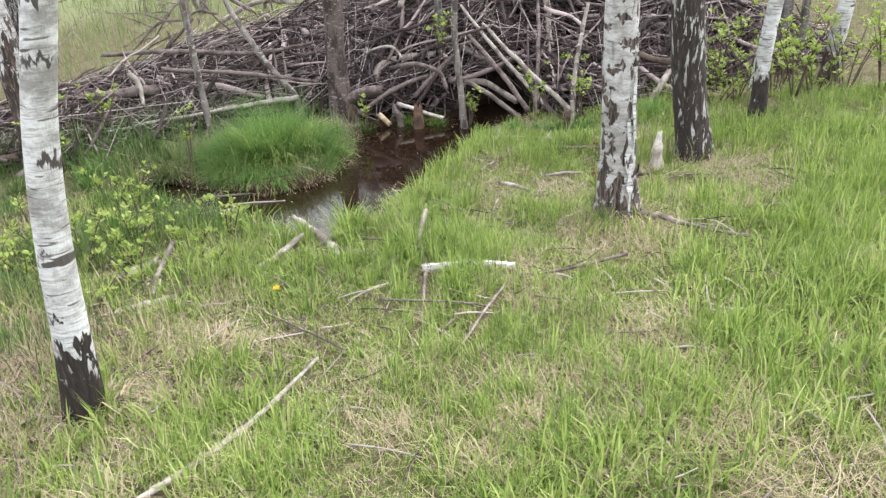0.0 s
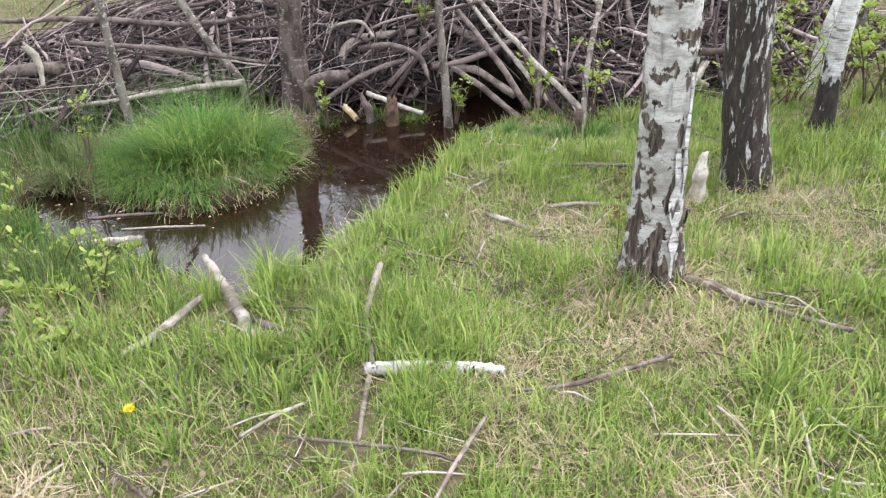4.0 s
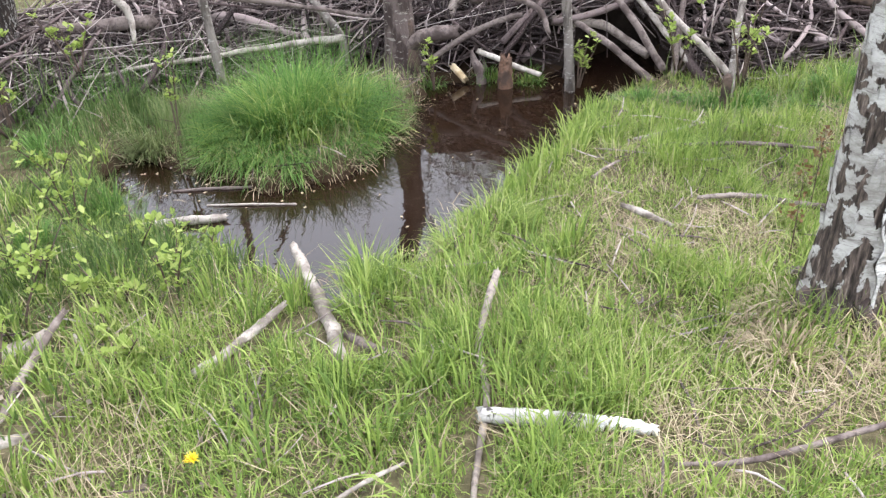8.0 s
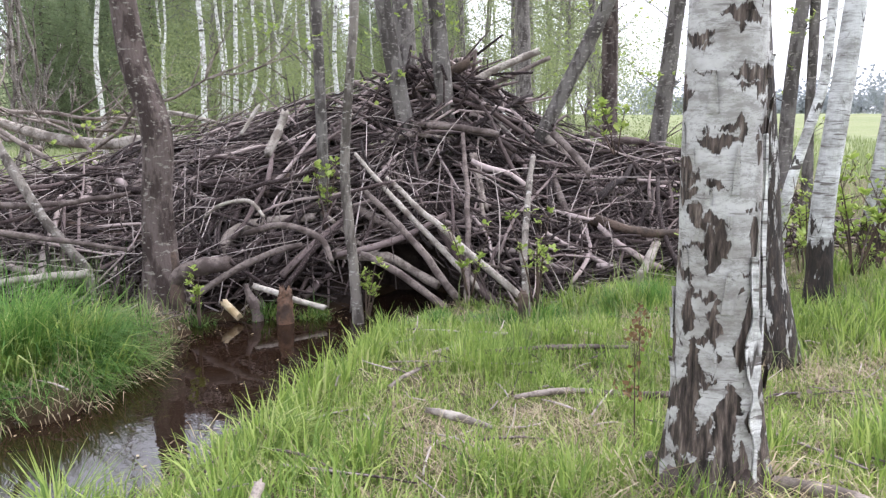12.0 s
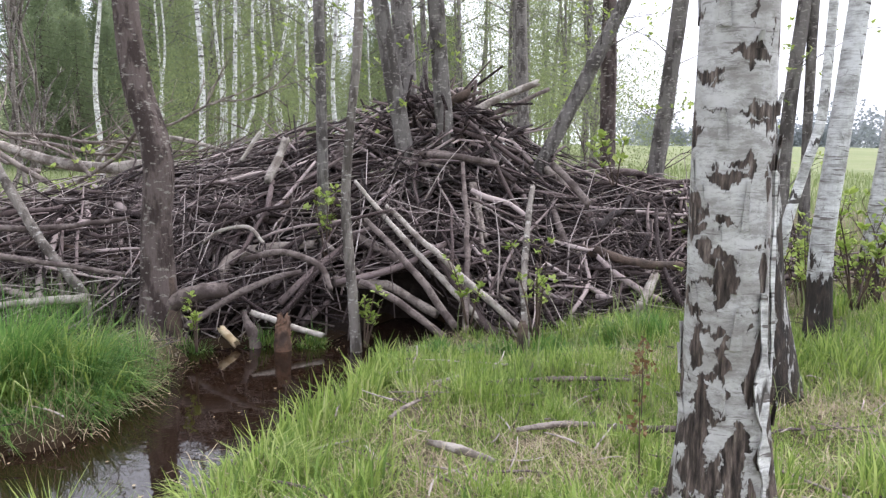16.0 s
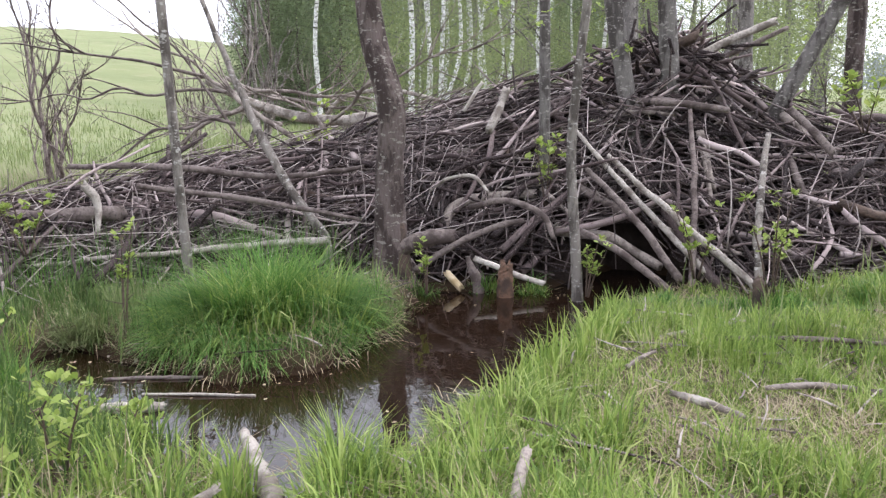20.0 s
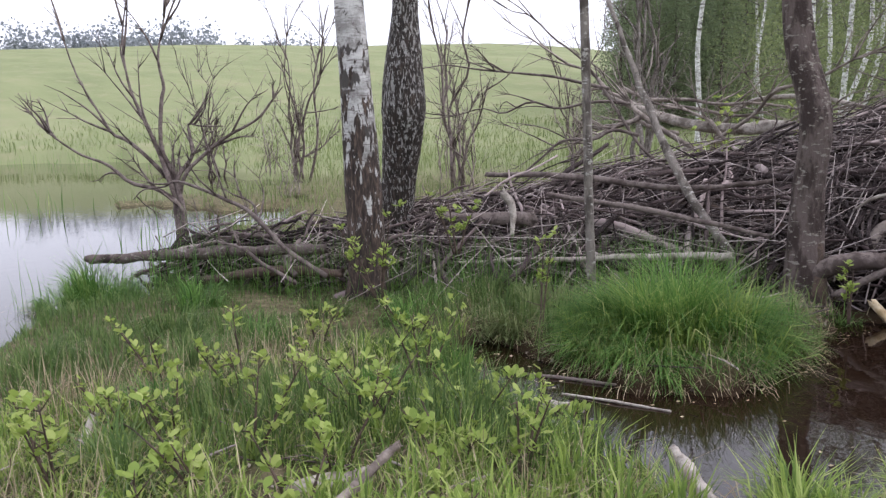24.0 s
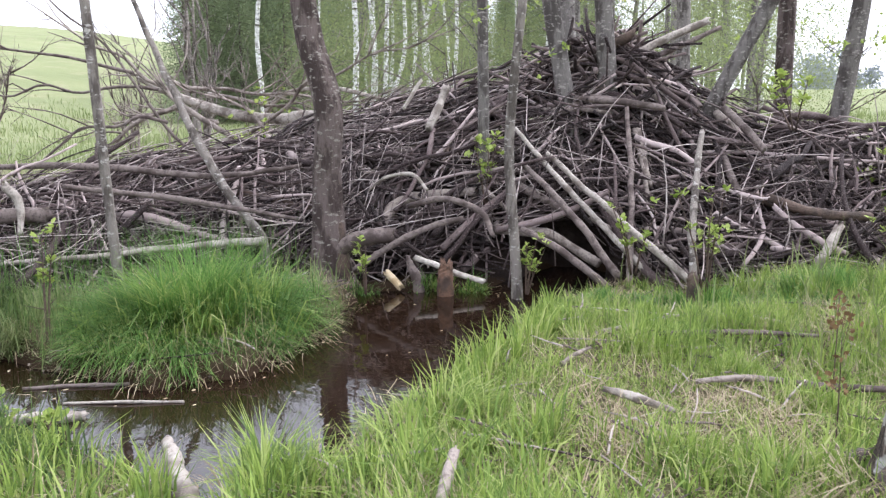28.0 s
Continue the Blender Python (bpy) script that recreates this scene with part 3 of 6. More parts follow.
def build_ground():
    rad = np.concatenate([np.arange(0.0, 7.5, 0.055), np.geomspace(7.5, 1400, 110)])
    ang = np.linspace(0, 2 * np.pi, 640, endpoint=False)
    R, A = np.meshgrid(rad, ang, indexing="ij")
    x, y = -0.6 + R * np.cos(A), 3.6 + R * np.sin(A)
    v = np.stack([x, y, land(x, y)], -1).reshape(-1, 3)
    i, j = np.meshgrid(np.arange(len(rad) - 1), np.arange(640), indexing="ij")
    k = (j + 1) % 640
    f = np.stack([i * 640 + j, (i + 1) * 640 + j, (i + 1) * 640 + k, i * 640 + k], -1).reshape(-1, 4)
    tagged(add("ground", mesh_of("ground", v, f, M_GROUND)), "damp meadow ground with grass and dry litter", "ground", kind="structure")
    g = np.array([(-60, -4, 0), (3, -4, 0), (3, 22, 0), (-60, 22, 0)])
    tagged(add("water", mesh_of("water", g, [[0, 1, 2, 3]], M_WATER)), "still brown peaty stream and flooded pond", "water", kind="structure")


build_ground()

# ---- the lodge and its dam ----


def recess(x, y, z):
    """Within the mouth of the entrance."""
    return (((x + 0.79) / 0.27) ** 2 + ((z - 0.02) / 0.33) ** 2 < 1) & (y < 7.35)


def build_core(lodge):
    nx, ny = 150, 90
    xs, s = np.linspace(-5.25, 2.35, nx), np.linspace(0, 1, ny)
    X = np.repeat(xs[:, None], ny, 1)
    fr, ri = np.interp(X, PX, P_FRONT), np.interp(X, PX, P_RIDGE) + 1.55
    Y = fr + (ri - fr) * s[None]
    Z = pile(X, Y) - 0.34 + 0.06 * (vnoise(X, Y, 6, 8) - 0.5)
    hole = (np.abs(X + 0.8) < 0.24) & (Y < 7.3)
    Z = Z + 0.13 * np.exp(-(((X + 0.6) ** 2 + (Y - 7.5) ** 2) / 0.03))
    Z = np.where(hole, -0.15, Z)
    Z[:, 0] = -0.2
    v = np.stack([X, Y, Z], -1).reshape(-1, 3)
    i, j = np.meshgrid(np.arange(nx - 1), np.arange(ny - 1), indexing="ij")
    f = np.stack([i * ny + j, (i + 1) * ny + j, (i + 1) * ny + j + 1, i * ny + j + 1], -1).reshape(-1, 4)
    add("mud_core", mesh_of("mud_core", v, f, M_MUD), lodge, "packed mud, darkened as shade between the sticks")


def lay_stick(x, y, way, length, r, lift, bend):
    """A stick on the pile's surface, its ends held by what lies under them."""
    d = np.array([math.cos(way), math.sin(way)])
    u = np.linspace(-0.5, 0.5, 5)
    px, py = x + d[0] * u * length, y + d[1] * u * length
    off = bend * length * (u**2 - 0.1)
    px, py = px - d[1] * off, py + d[0] * off
    zs = np.maximum(pile(px, py), land(px, py))
    zs = np.where(np.abs(px + 0.8) < 0.3, np.maximum(zs, 0.0), zs)
    fit = np.polyfit(u, zs, 1)
    line = np.polyval(fit, u)
    z = 0.72 * (line + np.clip(zs - line, 0, None).max() * 0.6) + 0.28 * zs + lift
    return np.stack([px, py, z], -1)


def random_stick(rng, dam=False):
    while True:
        x = rng.uniform(-4.9, 2.0) if not dam else rng.uniform(-4.3, -1.9)
        fr, ri = float(np.interp(x, PX, P_FRONT)), float(np.interp(x, PX, P_RIDGE))
        s = rng.uniform(-0.02, 1.15)
        y = fr + (ri - fr) * s
        if s < 0.09 and -2.5 < x < -1.0:
            continue
        L = float(np.clip(rng.lognormal(-0.95, 0.52), 0.14, 1.4))
        if x < -3.8:
            L *= 0.6
        r = float(np.clip(0.0072 * rng.lognormal(0, 0.6) * (0.65 + 0.6 * L), 0.0035, 0.03))
        k = rng.random()
        slope = math.atan2(ri - fr, 0.0001)
        ridge_way = math.atan2(float(np.interp(x + 0.4, PX, P_FRONT) - np.interp(x - 0.4, PX, P_FRONT)), 0.8)
        way = ridge_way + rng.normal(0, 0.38) if k < 0.58 else slope + rng.normal(0, 0.55) if k < 0.74 else rng.uniform(0, math.pi)
        p = lay_stick(x, y, way, L, r, rng.uniform(-0.24, 0.09), rng.normal(0, 0.11))
        # crooked, as branches grow
        p[1:] += np.cumsum(rng.normal(0, 0.02, (4, 3)), 0) * (0.4 + L)
        if rng.random() < 0.4:
            p[:, 2] += np.linspace(0, 1, 5) * rng.uniform(-0.12, 0.22) * min(L, 0.8)
        mid = catmull(p, 12)
        if s > 0.2 and math.hypot(x + 0.6, (y - 7.5) * 0.8) < 0.17:
            continue
        if recess(mid[:, 0], mid[:, 1], mid[:, 2]).any() or (p[:, 2].min() < 0.0 and s < 0.3 and rng.random() < 0.6):
            continue
        return p, r, L


def build_lodge():
    lodge = thing("beaver_lodge", (0, 0, 0), "large grey-brown heap of gnawed sticks and mud over water", "beaver lodge")
    build_core(lodge)
    rng = np.random.default_rng(11)
    pieces = []
    for i in range(6200):
        p, r, L = random_stick(rng, dam=i % 5 == 0)
        if r > 0.022:
            r *= 0.8
        pieces.append(tube(p, [r, r * 0.95, r * rng.uniform(0.4, 0.8)], 6, 8, 0.12, i % 200, 0.3))
        if i % 4 == 0:
            # a side branch where one forks
            q = p[2] + (p[3] - p[2]) * rng.random()
            w = (p[4] - p[0]) * rng.uniform(0.2, 0.4) + rng.normal(0, 0.12, 3) * L
            pieces.append(tube([q, q + w * 0.5 + rng.normal(0, 0.015, 3), q + w], [r * 0.6, r * 0.5, r * 0.25], 4, 4))
    # sticks thrust up round the peak
    for i in range(150):
        a, q = rng.uniform(0, 6.28), rng.uniform(0.05, 0.55)
        c = np.array([-0.75 + q * math.cos(a) * 1.1, 8.0 + q * math.sin(a), 0])
        c[2] = float(pile(c[0], c[1])) + rng.uniform(-0.05, 0.06)
        L = rng.uniform(0.3, 0.8)
        w = np.array([math.cos(a) * rng.uniform(-0.4, 1) + rng.normal(0, 0.4), math.sin(a) * 0.4 + rng.normal(0, 0.3), rng.uniform(-0.25, 0.5)])
        w *= L / np.linalg.norm(w)
        r = rng.uniform(0.007, 0.02)
        pieces.append(tube([c - w * 0.5, c + rng.normal(0, 0.02, 3), c + w * 0.5], [r, r, r * 0.6], 6, 6, 0.1, i))
    add("brushwood", mesh_of("brushwood", *joined(pieces), M_STICKS), lodge, "tangled weathered sticks")["kind"] = "stuff"
    pieces = []
    for i in range(4200):
        p, r, L = random_stick(rng, dam=i % 5 < 3)
        p[:, 2] += rng.uniform(0.01, 0.06)
        r = rng.uniform(0.0022, 0.005)
        pieces.append(tube(p, [r, r * 0.5], 4, 4, 0, i % 200))
    add("twig_litter", mesh_of("twig_litter", *joined(pieces), M_TWIGS), lodge, "thin pale twigs")["kind"] = "stuff"
    # long thin shoots standing up against the front
    pieces = []
    for i in range(70):
        x = rng.uniform(-2.6, 0.7)
        y = float(np.interp(x, PX, P_FRONT)) + rng.uniform(-0.02, 0.6)
        z = max(float(pile(x, y)), 0.0)
        w = np.array([rng.normal(0, 0.35), rng.uniform(-0.1, 0.6), rng.uniform(0.4, 1.0)])
        w *= rng.uniform(0.2, 0.55) / np.linalg.norm(w)
        r = rng.uniform(0.002, 0.005)
        b = np.array([x, y - 0.05, z])
        pieces.append(tube([b, b + w * 0.5 + rng.normal(0, 0.02, 3), b + w], [r, r * 0.8, r * 0.4], 5, 6, 0, i))
    add("fringe", mesh_of("fringe", *joined(pieces), M_TWIGS), lodge, "thin bare shoots")["kind"] = "stuff"
    for i in range(250):
        p, r, L = random_stick(rng)
        c = p.mean(0)
        r = min(max(r, 0.008) * 1.15, 0.021)
        p[:, 2] += 0.025
        v, f = tube(p - c, [r, r, r * 0.7], 7, 7, 0.12, i, 0.35, 1.2)
        add("stick", mesh_of("stick", v, f, M_STICK), lodge, at=tuple(c))
    return lodge


LODGE = build_lodge()
N_LOG = [0]


def lodge_log(pts, radii, material, label="", name="log", rough=0.1, parent=None):
    """One of the large pieces that can be told apart on the heap."""
    N_LOG[0] += 1
    jog = np.random.default_rng(N_LOG[0])
    span = float(np.linalg.norm(np.subtract(pts[-1], pts[0])))
    pts = catmull(pts, max(4, int(span / 0.11)))
    pts[1:-1] += jog.normal(0, max(radii) * 0.11, (len(pts) - 2, 3))
    radii = [q * 0.8 for q in radii]
    c = np.mean(pts, 0)
    v, f = tube(pts - c, radii, 11, 4 * len(pts), rough, N_LOG[0], 0.25, 1.3)
    return add(name, mesh_of(name, v, f, material), LODGE if parent is None else parent, label, at=tuple(c))


lodge_log([(-2.05, 6.38, 0.17), (-1.93, 6.36, 0.24), (-1.8, 6.36, 0.29), (-1.66, 6.4, 0.31)], [0.056, 0.06, 0.058, 0.05], M_GREYLOG, "thick curved grey log")
lodge_log([(-1.16, 7.2, 0.86), (-0.85, 6.95, 0.58), (-0.32, 6.62, 0.12)], [0.014, 0.02, 0.022], M_PALE, "long pale barkless pole")
lodge_log([(-0.95, 7.1, 0.72), (-0.56, 6.8, 0.44), (-0.1, 6.56, 0.1)], [0.017, 0.022, 0.024], M_PALE, "long pale barkless pole")
lodge_log([(-1.05, 7.0, 0.64), (-0.75, 6.72, 0.42), (-0.48, 6.58, 0.12)], [0.02, 0.024, 0.026], M_GREYLOG)
lodge_log([(-1.0, 6.66, 0.33), (-0.78, 6.5, 0.26), (-0.52, 6.44, 0.09)], [0.02, 0.024, 0.024], M_GREYLOG)
lodge_log([(-3.6, 5.27, 0.22), (-3.0, 5.8, 0.24), (-2.6, 6.1, 0.26), (-2.35, 6.24, 0.27)], [0.012, 0.018, 0.024, 0.028], M_PALE, "pale split log along the bank")
lodge_log([(-4.0, 5.35, 0.42), (-3.65, 5.6, 0.43), (-3.35, 5.75, 0.44)], [0.05, 0.052, 0.048], M_GREYLOG, "thick grey log")
lodge_log([(-3.95, 6.0, 0.66), (-3.4, 6.15, 0.66), (-2.75, 6.42, 0.6), (-2.3, 6.6, 0.66)], [0.02, 0.025, 0.022, 0.014], M_GREYLOG)
lodge_log([(-3.3, 5.85, 0.58), (-2.8, 6.1, 0.5), (-2.2, 6.35, 0.38)], [0.018, 0.02, 0.014], M_GREYLOG)
lodge_log([(-2.35, 6.26, 0.1), (-2.42, 6.3, 0.3), (-2.71, 6.36, 0.62), (-3.07, 6.5, 1.1), (-3.25, 6.56, 1.4), (-3.45, 6.62, 1.75)], [0.032, 0.032, 0.03, 0.026, 0.022, 0.016], M_PALEBARK, "leaning dead grey trunk")
lodge_log([(-0.1, 6.34, 0.05), (-0.12, 6.75, 0.42), (-0.08, 7.35, 0.84)], [0.026, 0.024, 0.02], M_PALEBARK, "upright pale pole leaning on the heap")
lodge_log([(-0.42, 6.55, 0.1), (-0.45, 6.95, 0.55), (-0.52, 7.4, 0.98)], [0.022, 0.02, 0.016], M_GREYLOG)
lodge_log([(-1.72, 7.22, 0.86), (-1.69, 7.34, 1.0), (-1.66, 7.4, 1.12)], [0.032, 0.032, 0.03], M_PALE, "short pale log end")
lodge_log([(-0.62, 8.0, 1.3), (-0.35, 8.1, 1.42), (-0.06, 8.2, 1.56)], [0.034, 0.034, 0.03], M_PALE, "pale log jutting from the top")
lodge_log([(-0.6, 7.95, 1.22), (-0.3, 8.1, 1.36), (0.02, 8.3, 1.52)], [0.022, 0.022, 0.018], M_GREYLOG)
lodge_log([(-0.95, 7.9, 1.22), (-0.7, 7.9, 1.38), (-0.52, 7.9, 1.46)], [0.04, 0.045, 0.04], M_BROWNLOG, "broken thick log at the top")
lodge_log([(-0.85, 7.55, 1.04), (-0.55, 7.45, 1.02), (-0.3, 7.45, 0.98)], [0.026, 0.026, 0.022], M_GREYLOG)
lodge_log([(0.05, 7.75, 0.98), (0.17, 7.55, 0.86), (0.27, 7.42, 0.74)], [0.028, 0.028, 0.026], M_GREYLOG)
lodge_log([(-1.5, 6.5, 0.55), (-1.62, 6.6, 0.62), (-1.78, 6.62, 0.6), (-1.9, 6.65, 0.52)], [0.011, 0.013, 0.012, 0.008], M_PALE, "pale hooked branch")
lodge_log([(-1.62, 6.55, 0.45), (-1.4, 6.5, 0.5), (-1.2, 6.5, 0.44), (-1.12, 6.45, 0.32)], [0.02, 0.022, 0.02, 0.015], M_GREYLOG)
lodge_log([(0.3, 7.2, 0.48), (0.55, 7.1, 0.42), (0.8, 7.2, 0.4)], [0.03, 0.032, 0.03], M_BROWNLOG)
lodge_log([(0.62, 7.0, 0.36), (0.52, 6.85, 0.2), (0.4, 6.75, 0.05)], [0.03, 0.032, 0.032], M_PALE, "propped pale log")
lodge_log([(-1.57, 6.5, 0.17), (-1.37, 6.48, 0.12), (-1.17, 6.46, 0.07)], [0.02, 0.02, 0.018], M_WHITESTICK, "white peeled stick")
lodge_log([(-1.9, 7.25, 0.98), (-1.84, 7.3, 1.1), (-1.8, 7.32, 1.16)], [0.014, 0.015, 0.012], M_WHITESTICK)
lodge_log([(-3.45, 5.62, 0.6), (-3.4, 5.66, 0.5), (-3.36, 5.6, 0.36)], [0.03, 0.026, 0.016], M_PALE, "pale split chunk")
lodge_log([(-1.85, 6.3, 0.12), (-1.55, 6.42, 0.32), (-1.3, 6.5, 0.4)], [0.022, 0.022, 0.018], M_GREYLOG)
lodge_log([(-1.52, 6.42, -0.02), (-1.55, 6.42, 0.1), (-1.59, 6.43, 0.19)], [0.042, 0.036, 0.012], M_GREYLOG, "splintered grey stump")
lodge_log([(-2.87, 6.50, 0.49), (-2.60, 6.58, 0.47), (-2.23, 6.64, 0.39)], [0.032, 0.028, 0.025], M_BROWNLOG)
lodge_log([(-1.82, 6.66, 0.33), (-1.76, 6.81, 0.45), (-1.55, 6.87, 0.48), (-1.35, 6.93, 0.50)], [0.038, 0.035, 0.033, 0.031], M_WEATHERED)
lodge_log([(-1.18, 6.76, 0.31), (-0.88, 6.80, 0.28), (-0.60, 6.73, 0.15)], [0.036, 0.032, 0.029], M_WEATHERED)
lodge_log([(-1.08, 6.98, 0.53), (-0.91, 6.95, 0.45), (-0.76, 6.89, 0.38)], [0.032, 0.028, 0.025], M_GREYLOG)
lodge_log([(-0.83, 7.62, 1.05), (-0.57, 7.63, 1.02), (-0.35, 7.72, 0.99)], [0.034, 0.030, 0.027], M_GREYLOG)
lodge_log([(-0.45, 7.48, 0.85), (-0.39, 7.22, 0.65), (-0.35, 7.08, 0.54)], [0.021, 0.019, 0.017], M_WEATHERED)
lodge_log([(0.04, 7.61, 0.73), (0.12, 7.32, 0.53), (0.23, 7.18, 0.42)], [0.029, 0.027, 0.024], M_GREYLOG)
lodge_log([(-3.51, 6.17, 0.55), (-3.34, 6.08, 0.46), (-3.20, 5.98, 0.35)], [0.019, 0.017, 0.015], M_PALE)
lodge_log([(-3.59, 5.65, 0.37), (-3.49, 5.69, 0.32), (-3.37, 5.71, 0.26)], [0.015, 0.013, 0.012], M_PALE)
lodge_log([(-1.93, 7.13, 0.71), (-1.76, 7.31, 0.78), (-1.61, 7.35, 0.81)], [0.015, 0.013, 0.012], M_WEATHERED)
lodge_log([(-1.64, 7.42, 0.83), (-1.59, 7.18, 0.72), (-1.57, 6.94, 0.53)], [0.015, 0.013, 0.012], M_BROWNLOG)
lodge_log([(-1.43, 7.04, 0.60), (-1.22, 6.90, 0.47), (-1.01, 6.81, 0.33)], [0.017, 0.015, 0.014], M_WEATHERED)
lodge_log([(-0.01, 7.95, 0.97), (0.08, 7.88, 0.90), (0.16, 7.80, 0.81)], [0.036, 0.032, 0.029], M_WEATHERED)
lodge_log([(-1.02, 7.52, 0.97), (-0.82, 7.51, 0.97), (-0.62, 7.53, 0.95)], [0.019, 0.017, 0.015], M_WEATHERED)
lodge_log([(-0.47, 7.48, 0.85), (-0.39, 7.17, 0.61), (-0.35, 6.95, 0.42)], [0.021, 0.019, 0.017], M_WEATHERED)
lodge_log([(0.21, 7.26, 0.48), (0.38, 7.25, 0.43), (0.53, 7.24, 0.39)], [0.036, 0.032, 0.029], M_BROWNLOG)
lodge_log([(-0.66, 6.88, 0.37), (-0.36, 6.78, 0.27), (-0.19, 6.78, 0.24)], [0.015, 0.013, 0.012], M_WEATHERED)
lodge_log([(-1.93, 7.45, 0.81), (-1.71, 7.48, 0.85), (-1.59, 7.15, 0.70)], [0.013, 0.011, 0.010], M_BROWNLOG)
lodge_log([(-5.15, 3.84, 0.24), (-4.6, 4.25, 0.29), (-3.95, 4.72, 0.33)], [0.034, 0.038, 0.036], M_ALDER, "mossy fallen pole jutting over the pond")
lodge_log([(-4.55, 4.2, 0.14), (-4.2, 4.5, 0.2), (-3.85, 4.75, 0.2)], [0.03, 0.035, 0.03], M_BROWNLOG, "dark rotting log in the dam")

# ---- trees ----


def upright(pts, n):
    """A smooth line through points of rising height, with no fold where their spacing jumps."""
    p = np.asarray(pts, float)
    z = np.interp(np.linspace(0, 1, n), np.linspace(0, 1, len(p)), p[:, 2])
    i = np.clip(np.searchsorted(p[:, 2], z, side="right") - 1, 0, len(p) - 2)
    d = p[i + 1, 2] - p[i, 2]
    t = (z - p[i, 2]) / d
    out = [z]
    for axis in (1, 0):
        m = np.gradient(p[:, axis], p[:, 2])
        a, b = p[i, axis], p[i + 1, axis]
        out.insert(0, a * (1 + 2 * t) * (1 - t) ** 2 + m[i] * d * t * (1 - t) ** 2 + b * t * t * (3 - 2 * t) + m[i + 1] * d * t * t * (t - 1))
    return np.stack(out, -1)


def trunk_mesh(name, pts, radii, material, sides=20, rings=60, rough=0.08, flare=0.0, seed=0):
    """An uneven trunk along a line, its foot at the origin, with a root flare."""
    line = upright(pts, rings)
    r = np.interp(np.linspace(0, 1, rings), np.linspace(0, 1, len(radii)), radii)
    h = line[:, 2]
    a = np.arange(sides) * 2 * np.pi / sides
    wob = vnoise(np.cos(a)[None] * 1.6 + h[:, None] * 1.4, np.sin(a)[None] * 1.6 + h[:, None] * 2.1, 1.0, seed) - 0.5
    fin = vnoise(np.cos(a)[None] * 7 + h[:, None] * 2, np.sin(a)[None] * 7 + h[:, None] * 9, 1.0, seed + 3) - 0.5
    lobes = 1 + flare * np.exp(-np.clip(h, 0, None) / 0.11)[:, None] * (0.7 + 0.6 * np.cos(a * 4 + seed)[None] + 0.4 * np.cos(a * 3 + 2.0 * seed)[None])
    rr = r[:, None] * (1 + rough * 2 * wob + rough * fin * np.exp(-np.clip(h, 0, None) / 0.8)[:, None] * 1.6) * lobes
    v = line[:, None] + np.stack([rr * np.cos(a), rr * np.sin(a), np.zeros_like(rr)], -1)
    v = v.reshape(-1, 3)
    i, j = np.meshgrid(np.arange(rings - 1), np.arange(sides), indexing="ij")
    k = (j + 1) % sides
    f = np.stack([i * sides + j, i * sides + k, (i + 1) * sides + k, (i + 1) * sides + j], -1).reshape(-1, 4)
    return mesh_of(name, v, f, material)


def leaf_cloud(centres, spread, n, size, rng, droop=0.0):
    """Small pointed leaves round the ends of twigs."""
    c = np.asarray(centres)[rng.integers(0, len(centres), n)]
    p = c + rng.normal(0, 1, (n, 3)) * spread
    p[:, 2] -= np.abs(rng.normal(0, droop, n))
    d = rng.normal(0, 1, (n, 3))
    d[:, 2] -= 0.4
    d /= np.linalg.norm(d, axis=1, keepdims=True)
    s = np.cross(d, rng.normal(0, 1, (n, 3)))
    s /= np.linalg.norm(s, axis=1, keepdims=True) + 1e-9
    l = size * rng.uniform(0.6, 1.3, n)[:, None]
    v = np.stack([p, p + d * l * 0.5 + s * l * 0.4, p + d * l, p + d * l * 0.5 - s * l * 0.4], 1).reshape(-1, 3)
    b = np.arange(n)[:, None] * 4
    return v, np.concatenate([b + [0, 1, 2], b + [0, 2, 3]], 1).reshape(-1, 3)


def crown_parts(height, low, reach, leaves, size, seed, branch_mat, leaf_mat, branch_r=0.02, count=14, rise=0.7, droop=0.15):
    """Limbs and leaf mass of a crown over a trunk of that height, as two meshes."""
    rng = np.random.default_rng(seed)
    limbs, ends = [], []
    for i in range(count):
        h = low + (height - low) * (i + rng.random()) / count
        a = i * 2.4 + rng.uniform(-0.5, 0.5)
        L = reach * (1.15 - 0.8 * (h - low) / (height - low)) * rng.uniform(0.7, 1.2)
        d = np.array([math.cos(a), math.sin(a), 0])
        p = [np.array([0, 0, h]), np.array([0, 0, h + rise * L * 0.4]) + d * L * 0.5, np.array([0, 0, h + rise * L * 0.55]) + d * L]
        limbs.append(tube(p, [branch_r, branch_r * 0.6, branch_r * 0.2], 5, 6, 0.1, i))
        ends += [p[1] * 0.5 + p[2] * 0.5, p[2], p[1]]
        for k in range(3):
            q = p[1] + (p[2] - p[1]) * rng.uniform(0, 0.8)
            e = q + rng.normal(0, 0.35, 3) * L * 0.6 + np.array([0, 0, 0.1])
            limbs.append(tube([q, e], [branch_r * 0.35, branch_r * 0.12], 4, 3, 0, i))
            ends.append(e)
    ends.append(np.array([0, 0, height]))
    wood = joined(limbs)
    return ((mesh_of("branchwork", *wood, branch_mat), mesh_of("crown", *leaf_cloud(ends, reach * 0.2, leaves, size, rng, droop), leaf_mat)),)


CROWN_TALL = crown_parts(7.6, 4.2, 1.3, 1300, 0.045, 1, M_GREYBARK, M_CROWN)
CROWN_SLIM = crown_parts(6.0, 3.2, 0.9, 700, 0.04, 2, M_GREYBARK, M_CROWN, 0.012)


